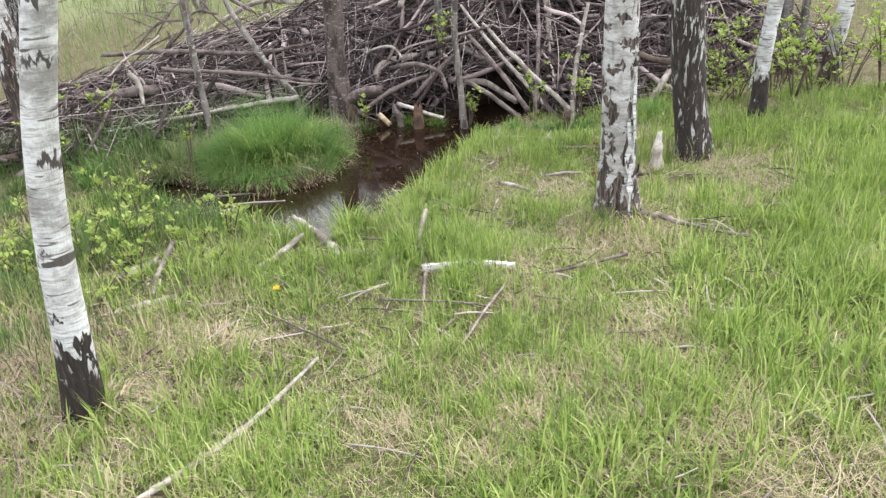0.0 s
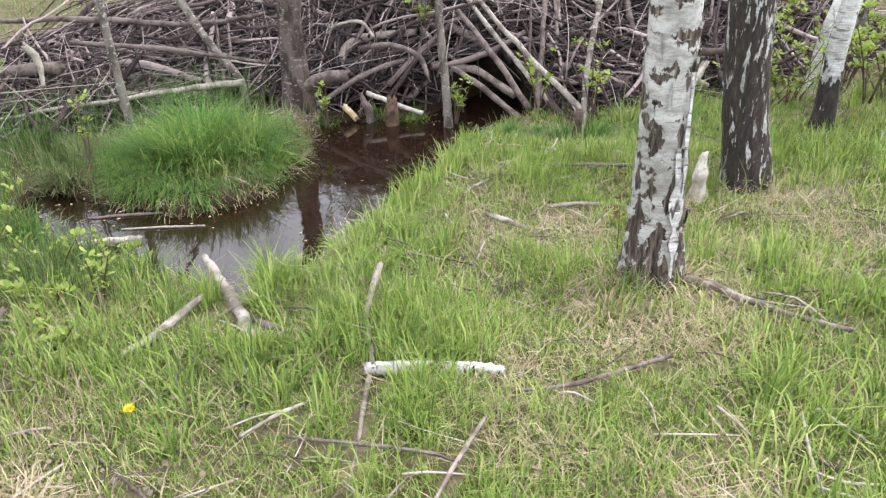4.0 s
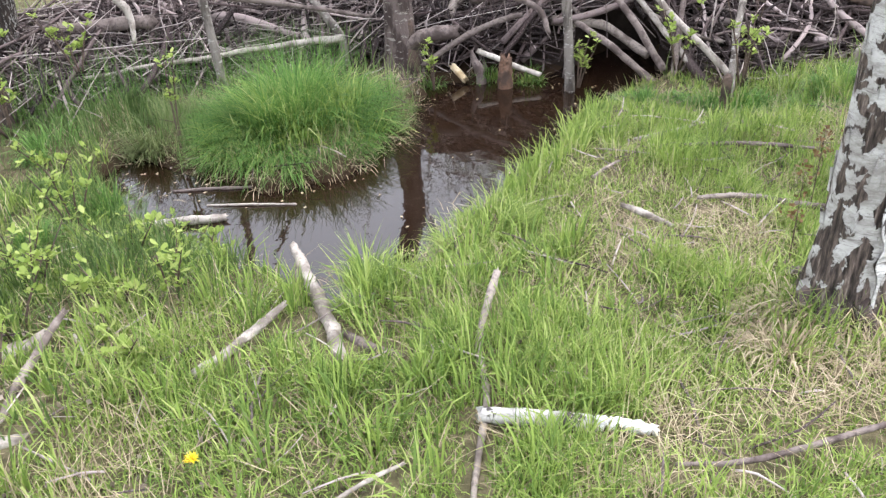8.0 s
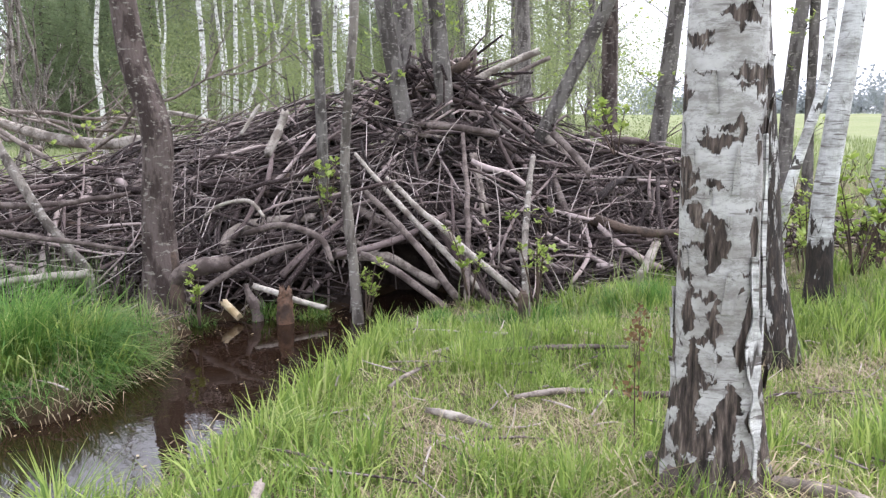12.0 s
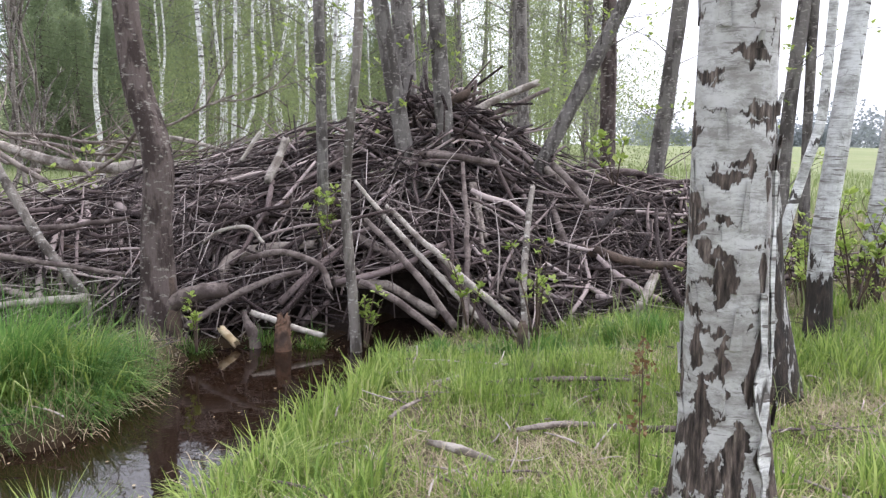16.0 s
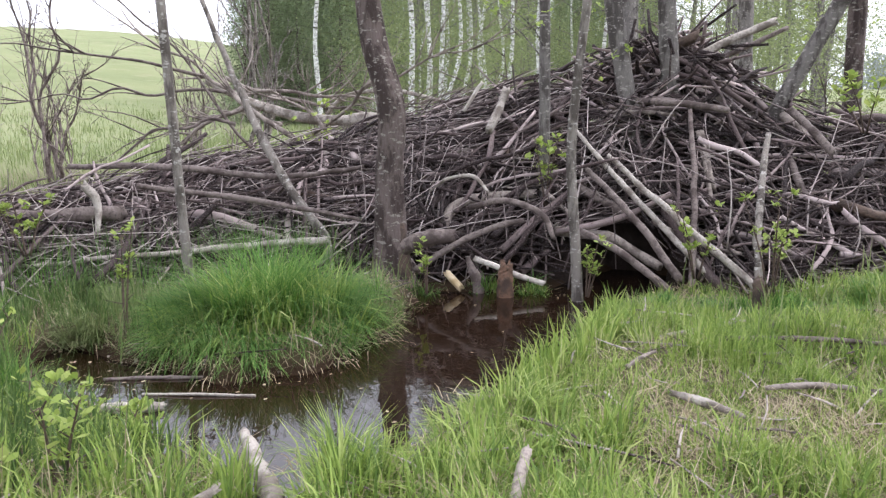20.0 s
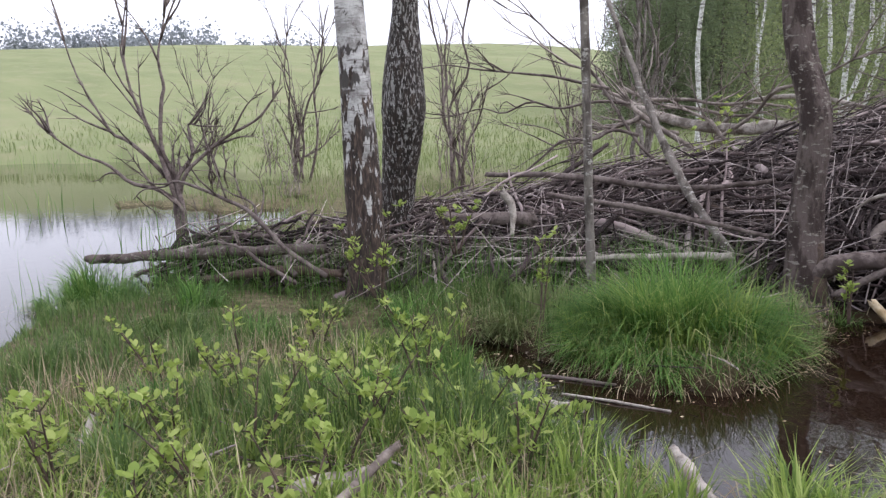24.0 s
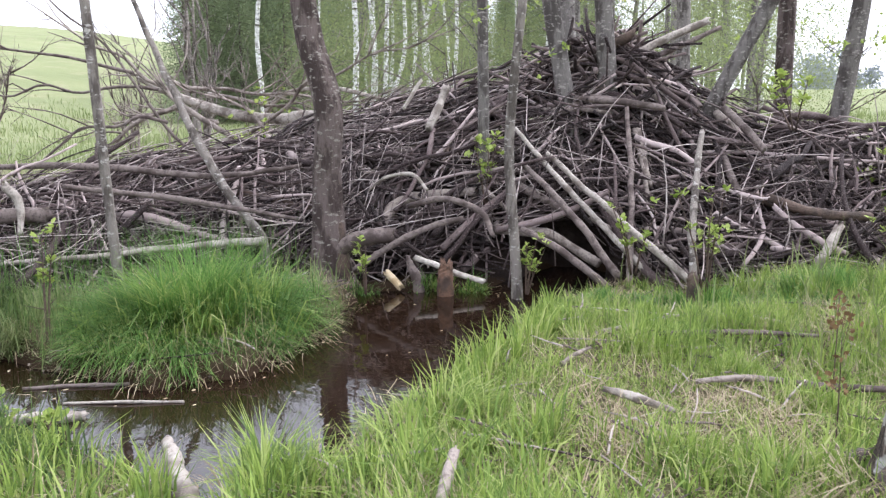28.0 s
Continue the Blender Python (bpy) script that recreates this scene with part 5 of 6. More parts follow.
def tussock(x, y, z, rx, ry, n, length, label, seed, material=M_SEDGE, lay=0.0):
    rng = np.random.default_rng(seed)
    t = thing("grass_tussock", (x, y, z), label, "grass tussock", "tussocks by the stream")
    a, q = rng.uniform(0, 6.28, n), np.sqrt(rng.random(n))
    # a mound of many smaller clumps
    cl = rng.integers(0, max(4, n // 160), n)
    ca, cq = rng.uniform(0, 6.28, cl.max() + 1), np.sqrt(rng.random(cl.max() + 1))
    px, py = rx * cq[cl] * np.cos(ca[cl]) + rng.normal(0, 0.035, n), ry * cq[cl] * np.sin(ca[cl]) + rng.normal(0, 0.035, n)
    out = np.arctan2(py / ry, px / rx) + rng.normal(0, 0.7, n)
    rim = np.hypot(px / rx, py / ry)
    tuft = rng.uniform(0.55, 1.15, cl.max() + 1)[cl]
    v, f = blades(px, py, 0.05 * (1 - rim) - 0.02, length * tuft * rng.uniform(0.5, 1.2, n) * (1.12 - 0.5 * np.clip(rim, 0, 1.1) ** 2), rng.uniform(0.003, 0.006, n), np.abs(rng.normal(0.16, 0.22, n)) + lay * rng.uniform(0.4, 1.2, n) + 0.5 * np.clip(rim, 0, 1.2), out, 1.0)
    add("sward", mesh_of("sward", v, f, material), t)["kind"] = "stuff"
    if n > 5000:
        # looser tufts that fan out of the mound, with broad bright blades
        m, g = 46, 30
        ta, tq = np.repeat(rng.uniform(0, 6.28, m), g), np.repeat(rng.uniform(0.35, 1.02, m), g)
        tx, ty = rx * tq * np.cos(ta), ry * tq * np.sin(ta)
        size = np.repeat(rng.uniform(0.6, 1.12, m), g) * (1.1 - 0.4 * tq ** 2)
        v, f = blades(tx + rng.normal(0, 0.018, m * g), ty + rng.normal(0, 0.018, m * g), 0.05 * (1 - tq), length * size * rng.uniform(0.6, 1.2, m * g), rng.uniform(0.005, 0.009, m * g), np.abs(rng.normal(0.15, 0.32, m * g)) + 0.3 * tq, rng.uniform(0, 6.28, m * g), 1.1)
        add("outer_sward", mesh_of("outer_sward", v, f, M_GRASS), t, "broad bright green blades")["kind"] = "stuff"
    k = n // 14
    a = rng.uniform(0, 6.28, k)
    v, f = blades(rx * 0.95 * np.cos(a) + rng.normal(0, 0.06, k), ry * 0.95 * np.sin(a) + rng.normal(0, 0.06, k), np.full(k, 0.01), length * rng.uniform(0.3, 0.7, k), rng.uniform(0.002, 0.004, k), rng.uniform(0.8, 1.6, k), a + rng.normal(0, 0.5, k), 0.5)
    add("dead_skirt", mesh_of("dead_skirt", v, f, M_STRAW), t, "straw-coloured dead blades")["kind"] = "stuff"
    return t


tussock(-2.17, 5.38, 0.0, 0.46, 0.5, 10500, 0.4, "big lush green sedge tussock standing in the stream", 1)
tussock(-1.84, 5.8, 0.0, 0.1, 0.2, 900, 0.2, "low green sedge clump at the water", 2)
tussock(-2.8, 5.12, 0.03, 0.26, 0.28, 1600, 0.28, "loose sedge clump beside the big tussock", 3, M_HERB)
tussock(-1.06, 4.0, 0.1, 0.16, 0.16, 900, 0.18, "bright grass clump on the water's edge", 4, M_GRASS)
tussock(-0.84, 4.5, 0.1, 0.16, 0.25, 1000, 0.17, "bright grass clump on the water's edge", 5, M_GRASS)
tussock(-1.5, 6.47, 0.0, 0.12, 0.07, 160, 0.12, "sparse grass sprig at the lodge's foot", 22)
tussock(-1.25, 6.5, 0.0, 0.08, 0.06, 130, 0.12, "sparse grass sprig at the lodge's foot", 23)
tussock(-1.85, 6.32, 0.0, 0.14, 0.08, 220, 0.13, "sparse grass sprig at the lodge's foot", 24)
tussock(-3.2, 5.17, 0.02, 0.25, 0.2, 1300, 0.28, "loose sedge clump below the dam", 25, M_MARSH)
tussock(-0.5, 6.12, 0.05, 0.2, 0.16, 800, 0.12, "green sedge clump by the lodge mouth", 6)
tussock(-0.1, 6.15, 0.08, 0.32, 0.18, 1300, 0.14, "green sedge clump by the lodge", 7)
tussock(0.55, 6.3, 0.12, 0.4, 0.3, 2000, 0.18, "green sedge clump by the lodge", 8)
for i, (x, y) in enumerate([(-2.5, 3.9), (-2.9, 4.2), (-3.3, 3.9), (-3.1, 3.5), (-2.75, 3.3), (-3.6, 4.4), (-3.2, 4.7), (-3.75, 3.7), (-2.4, 4.25), (-3.5, 3.1), (-4.1, 4.0), (-2.3, 3.0)]):
    tussock(x, y, zland(x, y) + 0.02, 0.16, 0.14, 420, 0.2 + 0.02 * (i % 4), "soft green tuft of marsh grass", 200 + i, M_MARSH if i % 2 else M_SEDGE)
tussock(-4.9, 3.75, 0.0, 0.3, 0.25, 1800, 0.35, "dark sedge clump at the pond's edge", 9)

tussock(0.36, 4.24, 0.16, 0.26, 0.15, 1100, 0.24, "matted straw-coloured grass at the birch's foot", 10, M_STRAW, 0.8)
tussock(0.7, 4.16, 0.17, 0.25, 0.16, 900, 0.14, "matted straw-coloured grass at the birch's foot", 11, M_STRAW, 0.9)
tussock(0.2, 4.02, 0.16, 0.16, 0.12, 800, 0.14, "matted straw-coloured grass at the birch's foot", 12, M_STRAW, 0.9)
for i, (x, y, r, h) in enumerate([(-1.15, 2.72, 0.2, 0.13), (-1.42, 2.68, 0.2, 0.14), (0.1, 3.27, 0.15, 0.12), (0.2, 2.42, 0.2, 0.13), (-1.3, 2.2, 0.22, 0.14), (1.0, 3.0, 0.2, 0.13)]):
    tussock(x, y, zland(x, y) + 0.03, r * 1.15, r * 0.8, 420, h * 1.35, "tuft of dead straw-coloured grass", 13 + i, M_STRAW, 0.9)

# ---- wood lying about ----


def fallen(name, pts, radii, material, label, category, group="", rough=0.2, sides=10, knots=0.3):
    N_LOG[0] += 1
    keep_clear(pts, max(radii) + 0.022)
    c = np.mean(pts, 0)
    jog = np.random.default_rng(N_LOG[0] + 50)
    span = float(np.linalg.norm(np.subtract(pts[-1], pts[0])))
    pts = catmull(pts, max(5, int(span / 0.06)))
    pts[1:-1] += jog.normal(0, max(radii) * (0.07 if span > 0.3 else 0.0), (len(pts) - 2, 3))
    v, f = tube(pts - c, radii, sides + 4, 4 * len(pts), rough, N_LOG[0], knots, 1.6)
    return tagged(add(name, mesh_of(name, v, f, material), at=tuple(c)), label, category, group)


fallen("birch_log", [(-0.505, 3.505, 0.215), (-0.38, 3.53, 0.222), (-0.24, 3.555, 0.226)], [0.021, 0.02, 0.019], M_BIRCH_LOG, "short white birch log lying in the grass", "log", "pieces of birch log", rough=0.08)
fallen("birch_log", [(-0.225, 3.558, 0.228), (-0.17, 3.568, 0.23), (-0.1, 3.58, 0.226)], [0.019, 0.018, 0.013], M_BIRCH_FAR, "broken blackened end of a white birch log", "log", "pieces of birch log", rough=0.15)
fallen("branch", [(-0.64, 4.05, 0.27), (-0.605, 3.78, 0.215), (-0.52, 3.6, 0.2), (-0.47, 3.4, 0.2), (-0.4, 3.1, 0.2), (-0.36, 2.75, 0.21)], [0.011, 0.0095, 0.009, 0.008, 0.007, 0.004], M_WEATHERED, "long crooked grey branch in the grass", "branch")
fallen("snag", [(-1.51, 4.25, 0.09), (-1.38, 4.1, 0.12), (-1.15, 3.85, 0.16), (-0.96, 3.63, 0.17)], [0.013, 0.021, 0.023, 0.02], M_PALE, "pale barkless log sloping into the water", "log")
fallen("branch", [(-1.215, 3.75, 0.225), (-1.25, 3.6, 0.2), (-1.3, 3.42, 0.19)], [0.009, 0.015, 0.017], M_PALE, "short pale branch stub in the grass", "branch")
fallen("branch", [(-1.02, 3.75, 0.16), (-0.9, 3.7, 0.17), (-0.8, 3.68, 0.17)], [0.012, 0.018, 0.016], M_GREYLOG, "short grey branch in the grass", "branch")
fallen("branch", [(-0.65, 2.62, 0.285), (-0.71, 2.27, 0.283), (-0.777, 2.065, 0.283), (-0.85, 1.89, 0.29), (-0.98, 1.6, 0.29)], [0.006, 0.0085, 0.0095, 0.0095, 0.009], M_PALE, "long pale barkless branch in dry grass", "branch")
fallen("branch", [(0.43, 4.29, 0.215), (0.54, 4.215, 0.24), (0.715, 4.105, 0.245), (0.955, 4.01, 0.25)], [0.02, 0.014, 0.011, 0.008], M_WEATHERED, "thin grey branch beside the birch", "branch")
fallen("wood_chip", [(-0.39, 4.79, 0.165), (-0.3, 4.745, 0.165), (-0.19, 4.7, 0.155)], [0.008, 0.014, 0.006], M_PALE, "grey broken piece of wood on the bank", "wood")
fallen("log", [(-2.06, 3.17, 0.13), (-1.94, 3.27, 0.16), (-1.85, 3.42, 0.18)], [0.026, 0.028, 0.024], M_PALE, "pale dead log under the saplings", "log")
fallen("log", [(-1.62, 3.0, 0.15), (-1.7, 3.2, 0.22), (-1.75, 3.44, 0.29)], [0.014, 0.013, 0.01], M_WEATHERED, "grey dead stick propped on a log", "branch")
fallen("log", [(-1.78, 2.9, 0.17), (-1.66, 2.99, 0.185), (-1.545, 3.08, 0.19)], [0.018, 0.02, 0.016], M_PALE, "short pale log in the marsh grass", "log")
fallen("branch", [(-2.69, 3.06, 0.2), (-2.6, 3.0, 0.17), (-2.51, 2.94, 0.15)], [0.012, 0.014, 0.012], M_PALE, "broken pale branch in the marsh grass", "branch")
fallen("branch", [(-2.4, 4.63, 0.003), (-2.2, 4.72, 0.005), (-2.0, 4.8, 0.004)], [0.006, 0.008, 0.005], M_GREYLOG, "thin stick floating by the tussock", "branch", "sticks in the water")
fallen("branch", [(-2.16, 4.56, 0.003), (-1.95, 4.63, 0.005), (-1.78, 4.69, 0.003)], [0.004, 0.006, 0.004], M_PALE, "thin pale stick floating by the tussock", "branch", "sticks in the water")
fallen("log", [(-2.3, 4.3, 0.012), (-2.12, 4.4, 0.016), (-2.0, 4.48, 0.01)], [0.018, 0.02, 0.016], M_PALE, "pale log half sunk at the shore", "log", "sticks in the water")
fallen("gnawed_log", [(-1.7, 6.4, 0.1), (-1.655, 6.385, 0.065), (-1.61, 6.37, 0.03)], [0.02, 0.021, 0.02], M_CUT, "freshly gnawed yellow log end by the water", "log", rough=0.05)
fallen("gnawed_stump", [(-1.36, 6.39, -0.06), (-1.365, 6.39, 0.05), (-1.365, 6.4, 0.12), (-1.36, 6.4, 0.165)], [0.05, 0.044, 0.04, 0.034], M_REDCUT, "reddish gnawed stump standing in the water", "stump", knots=0.0, sides=22, rough=0.14)
fallen("stump", [(0.54, 5.2, 0.12), (0.53, 5.2, 0.27), (0.54, 5.21, 0.38)], [0.038, 0.032, 0.012], M_WHITESTICK, "pale splintered stump beside the dark birch", "stump", rough=0.25)
fallen("stump", [(-0.12, 6.18, 0.05), (-0.12, 6.18, 0.2), (-0.12, 6.19, 0.24)], [0.03, 0.026, 0.015], M_BROWNLOG, "small brown stump on the bank", "stump")
fallen("branch", [(-0.25, 5.4, 0.17), (0.02, 5.5, 0.17), (0.3, 5.5, 0.18)], [0.008, 0.01, 0.006], M_GREYLOG, "thin grey branch on the bank", "branch", "branches on the bank")
fallen("branch", [(-0.46, 5.5, 0.13), (-0.33, 5.58, 0.15), (-0.18, 5.72, 0.16)], [0.009, 0.008, 0.005], M_PALE, "thin pale branch on the bank", "branch", "branches on the bank")
fallen("branch", [(0.1, 5.0, 0.17), (0.25, 4.95, 0.18), (0.5, 4.98, 0.19)], [0.009, 0.012, 0.008], M_GREYLOG, "thin grey branch on the bank", "branch", "branches on the bank")
fallen("branch", [(-0.59, 3.13, 0.25), (-0.41, 3.14, 0.255), (-0.21, 3.155, 0.255), (-0.12, 3.14, 0.25)], [0.004, 0.005, 0.004, 0.003], M_GREYLOG, "thin dark twig in the grass", "branch", "branches on the bank")
fallen("branch", [(-0.095, 3.31, 0.26), (-0.135, 3.13, 0.25), (-0.17, 2.86, 0.25)], [0.005, 0.006, 0.004], M_WEATHERED, "thin forked twig in the grass", "branch", "branches on the bank")

fallen("branch", [(-0.04, 3.48, 0.235), (0.12, 3.55, 0.235), (0.4, 3.77, 0.23)], [0.004, 0.007, 0.007], M_GREYLOG, "dark weathered branch in the grass", "branch", "branches on the bank")

fallen("branch", [(-0.71, 3.1, 0.25), (-0.65, 3.19, 0.26), (-0.6, 3.27, 0.25)], [0.004, 0.005, 0.004], M_PALE, "thin pale twig in the grass", "branch", "branches on the bank")
fallen("branch", [(-1.03, 2.945, 0.25), (-0.78, 2.82, 0.262), (-0.59, 2.727, 0.26)], [0.003, 0.004, 0.003], M_GREYLOG, "thin dark twig in dry grass", "branch", "branches on the bank")
fallen("branch", [(0.77, 3.55, 0.27), (0.83, 3.48, 0.275), (0.88, 3.43, 0.27)], [0.004, 0.004, 0.003], M_PALE, "thin pale twig in the grass", "branch", "branches on the bank")
fallen("branch", [(-0.55, 5.02, 0.15), (-0.51, 5.1, 0.165), (-0.475, 5.19, 0.16)], [0.008, 0.007, 0.005], M_WEATHERED, "short grey branch at the water's edge", "branch", "branches on the bank")
fallen("branch", [(-0.13, 4.93, 0.165), (0.0, 4.96, 0.18), (0.11, 4.99, 0.175)], [0.007, 0.011, 0.007], M_WEATHERED, "grey broken branch on the bank", "branch", "branches on the bank")
fallen("branch", [(0.54, 2.91, 0.27), (0.62, 2.94, 0.28), (0.71, 2.96, 0.27)], [0.003, 0.004, 0.003], M_PALE, "thin pale twig in the grass", "branch", "branches on the bank")


def build_litter():
    """Small twigs, dead leaves on the ground and specks afloat on the water."""
    rng = np.random.default_rng(61)
    pieces = []
    x, y = scatter(950, -2.6, 2.6, 1.0, 6.3, rng, lambda x, y: dry_land(x, y))
    for i in range(len(x)):
        a, L = rng.uniform(0, 6.28), rng.uniform(0.05, 0.3)
        d = np.array([math.cos(a), math.sin(a)]) * L / 2
        z = float(land(x[i : i + 1], y[i : i + 1])[0]) + rng.uniform(0.008, 0.03)
        r = rng.uniform(0.0015, 0.0048)
        pieces.append(tube([(x[i] - d[0], y[i] - d[1], z), (x[i] + rng.normal(0, 0.01), y[i] + rng.normal(0, 0.01), z + 0.012), (x[i] + d[0], y[i] + d[1], z + rng.uniform(-0.01, 0.04))], [r, r, r * 0.5], 4, 5))
    tagged(add("fallen_twigs", mesh_of("fallen_twigs", *joined(pieces), M_TWIGS)), "small grey twigs strewn in the grass", "twigs", kind="stuff")
    x, y = scatter(9000, -2.8, 3.0, 0.8, 6.4, rng, lambda x, y: dry_land(x, y) * smooth(vnoise(x, y, 1.6, 41), 0.3, 0.7))
    c = np.stack([x, y, land(x, y) + rng.uniform(0.0, 0.025, len(x))], -1)
    tagged(add("dead_leaves", mesh_of("dead_leaves", *leaf_cloud(c, 0.004, len(c), 0.019, rng), M_LITTER)), "small brown dead leaves among the grass", "leaf litter", kind="stuff")
    x, y = rng.normal(-1.2, 0.35, 3600), rng.normal(2.4, 0.35, 3600)
    c = np.stack([x, y, land(x, y) + rng.uniform(0.002, 0.025, len(x))], -1)
    tagged(add("leaf_litter", mesh_of("leaf_litter", *leaf_cloud(c, 0.004, len(c), 0.018, rng), M_LITTER)), "grey-brown rotting leaf litter by the white birch", "leaf litter", kind="stuff")
    x, y = scatter(1500, -2.9, -0.5, 3.9, 7.0, rng, lambda x, y: (wet(x, y) > 0.0) * (0.06 + 0.5 * (wet(x, y) < 0.1)))
    a, s = rng.uniform(0, 6.28, len(x)), rng.uniform(0.003, 0.012, len(x))
    v = np.stack([np.stack([x + s * np.cos(a + q) * (1.0 if q % 3 < 1 else 0.5), y + s * np.sin(a + q), np.full(len(x), 0.004)], -1) for q in (0, 1.6, 3.1, 4.7)], 1).reshape(-1, 3)
    tagged(add("floating_specks", mesh_of("floating_specks", v, np.arange(len(v)).reshape(-1, 4), M_STRAW)), "bits of straw and leaf afloat on the stream", "flotsam", kind="stuff")


build_litter()


def dandelion(x, y):
    t = thing("dandelion", (x, y, zland(x, y) + 0.03), "yellow dandelion flower in the grass", "flower")
    add("stem", mesh_of("stem", *tube([(0, 0, 0), (0.004, 0, 0.09)], [0.002, 0.0016], 5, 4), M_SEDGE), t)
    rng = np.random.default_rng(2)
    n = 90
    v, f = blades(rng.normal(0, 0.003, n), rng.normal(0, 0.003, n), np.full(n, 0.088), rng.uniform(0.012, 0.022, n), np.full(n, 0.003), rng.uniform(0.2, 1.5, n), rng.uniform(0, 6.28, n), 0.1)
    add("petals", mesh_of("petals", v, f, M_FLOWER), t, "bright yellow petals")


dandelion(-1.04, 3.1)

build_grass()

# ---- leafy saplings and bare bushes ----


def rosettes(centres, count, size, rng):
    """Whorls of blunt young leaves, spreading and pointing upward at the ends of shoots."""
    c = np.repeat(np.asarray(centres), count, 0)
    n = len(c)
    a = rng.uniform(0, 6.28, n)
    d = np.stack([np.cos(a), np.sin(a), rng.uniform(0.1, 1.3, n)], -1)
    d /= np.linalg.norm(d, axis=1, keepdims=True)
    s = np.cross(d, [0, 0, 1.0]) + rng.normal(0, 0.25, (n, 3))
    s /= np.linalg.norm(s, axis=1, keepdims=True)
    up = np.cross(s, d)
    l = size * rng.uniform(0.5, 1.25, n)[:, None]
    p = c + rng.normal(0, 0.008, (n, 3))
    v = np.stack([p, p + d * l * 0.45 + s * l * 0.29 + up * l * 0.06, p + d * l * 0.8 + s * l * 0.27, p + d * l + up * l * 0.05, p + d * l * 0.8 - s * l * 0.27, p + d * l * 0.45 - s * l * 0.29 + up * l * 0.06], 1).reshape(-1, 3)
    b = np.arange(n)[:, None] * 6
    return v, np.concatenate([b + [0, 1, 2], b + [0, 2, 3], b + [0, 3, 4], b + [0, 4, 5]], 1).reshape(-1, 3)


def sapling(x, y, z, height, stems, leaves, size, label, seed, spread=0.2, stem_mat=M_BROWNLOG, leaf_mat=M_LEAF, name="sapling", group="leafy saplings", clump=0.035, r=0.006, rosette=8):
    rng = np.random.default_rng(seed)
    t = thing(name, (x, y, z), label, "shrub", group)
    ends = []
    for i in range(stems):
        a = rng.uniform(0, 6.28)
        h = height * rng.uniform(0.65, 1.05)
        e = np.array([math.cos(a), math.sin(a), 0]) * spread * rng.uniform(0.3, 1.2)
        p = [np.zeros(3) + e * 0.1, e * 0.45 + [0, 0, h * 0.5], e + [0, 0, h]]
        pieces = [tube(p, [r, r * 0.75, r * 0.3], 5, 7, 0.1, i)]
        line = catmull(p, 20)
        for k in range(5):
            q = line[rng.integers(7, 20)]
            w = q + rng.normal(0, 0.07, 3) * height + [0, 0, 0.08 * height]
            pieces.append(tube([q, w], [r * 0.4, r * 0.2], 4, 3))
            ends += [w, (q + w) / 2]
        ends += [line[-1], line[15], line[12]]
        stem = add("stem", mesh_of("stem", *joined(pieces), stem_mat), t)
        mine, ends = ends, []
        foliage = leaf_cloud(mine, clump, max(6, leaves // stems), size, rng) if rosette == 0 else rosettes(mine[::3], rosette, size, rng)
        add("foliage", mesh_of("foliage", *foliage, leaf_mat), stem)
    return t


rng_h = [1.1, 0.8, 1.0, 0.7, 1.2, 0.9, 0.75]
for i, (x, y, h, n) in enumerate([(-2.1, 3.6, 0.36, 60), (-2.3, 3.75, 0.32, 50), (-1.98, 3.42, 0.28, 50), (-1.75, 3.62, 0.26, 40), (-1.62, 3.72, 0.28, 36), (-2.0, 3.95, 0.26, 36), (-1.55, 3.4, 0.24, 30), (-2.6, 3.5, 0.3, 40), (-1.8, 3.2, 0.28, 40), (-1.9, 4.1, 0.24, 40), (-2.75, 3.9, 0.26, 30), (-2.45, 4.12, 0.24, 26), (-2.2, 3.3, 0.32, 40), (-2.45, 3.2, 0.3, 40), (-2.05, 3.1, 0.26, 40), (-2.7, 3.15, 0.3, 40), (-1.85, 2.9, 0.24, 30), (-1.72, 4.0, 0.2, 30), (-3.0, 3.4, 0.26, 30), (-3.1, 4.1, 0.26, 30), (-2.95, 4.5, 0.26, 30), (-2.3, 2.85, 0.28, 30)]):
    sapling(x, y, zland(x, y), h * rng_h[i % 7], 3 + i % 2, n, 0.031, "young sapling with bright yellow-green leaves", 130 + i, spread=0.15, r=0.005, rosette=6)
sapling(-0.05, 6.45, 0.1, 0.5, 4, 44, 0.034, "sprouting twigs with fresh green leaves against the lodge", 50, 0.25)
sapling(-0.4, 6.5, 0.15, 0.42, 3, 34, 0.034, "sprouting twigs with fresh green leaves against the lodge", 51, 0.2)
sapling(-1.28, 6.95, 0.4, 0.45, 4, 90, 0.04, "green shoots at a trunk's foot on the lodge", 52, 0.1)
sapling(-0.93, 6.4, 0.03, 0.3, 3, 30, 0.03, "pale leafy shoots at a trunk's foot", 53, 0.08)
sapling(-2.6, 4.95, 0.02, 0.55, 2, 50, 0.03, "upright shoot with yellow-green leaves by the tussock", 54, 0.06)
sapling(-1.7, 6.1, 0.05, 0.26, 2, 26, 0.03, "small leafy shoot by the alder", 55, 0.05)
sapling(-3.5, 4.75, 0.1, 0.45, 4, 130, 0.035, "leafy shoots at the twin birches' feet", 56, 0.2)
sapling(-3.4, 5.2, 0.3, 0.4, 3, 80, 0.035, "leafy shoots at the twin birches' feet", 57, 0.15)
sapling(1.5, 6.5, 0.3, 0.55, 6, 260, 0.045, "low green shrub under the white birches", 58, 0.4)
sapling(2.1, 6.6, 0.3, 0.6, 6, 260, 0.045, "low green shrub under the white birches", 59, 0.4)
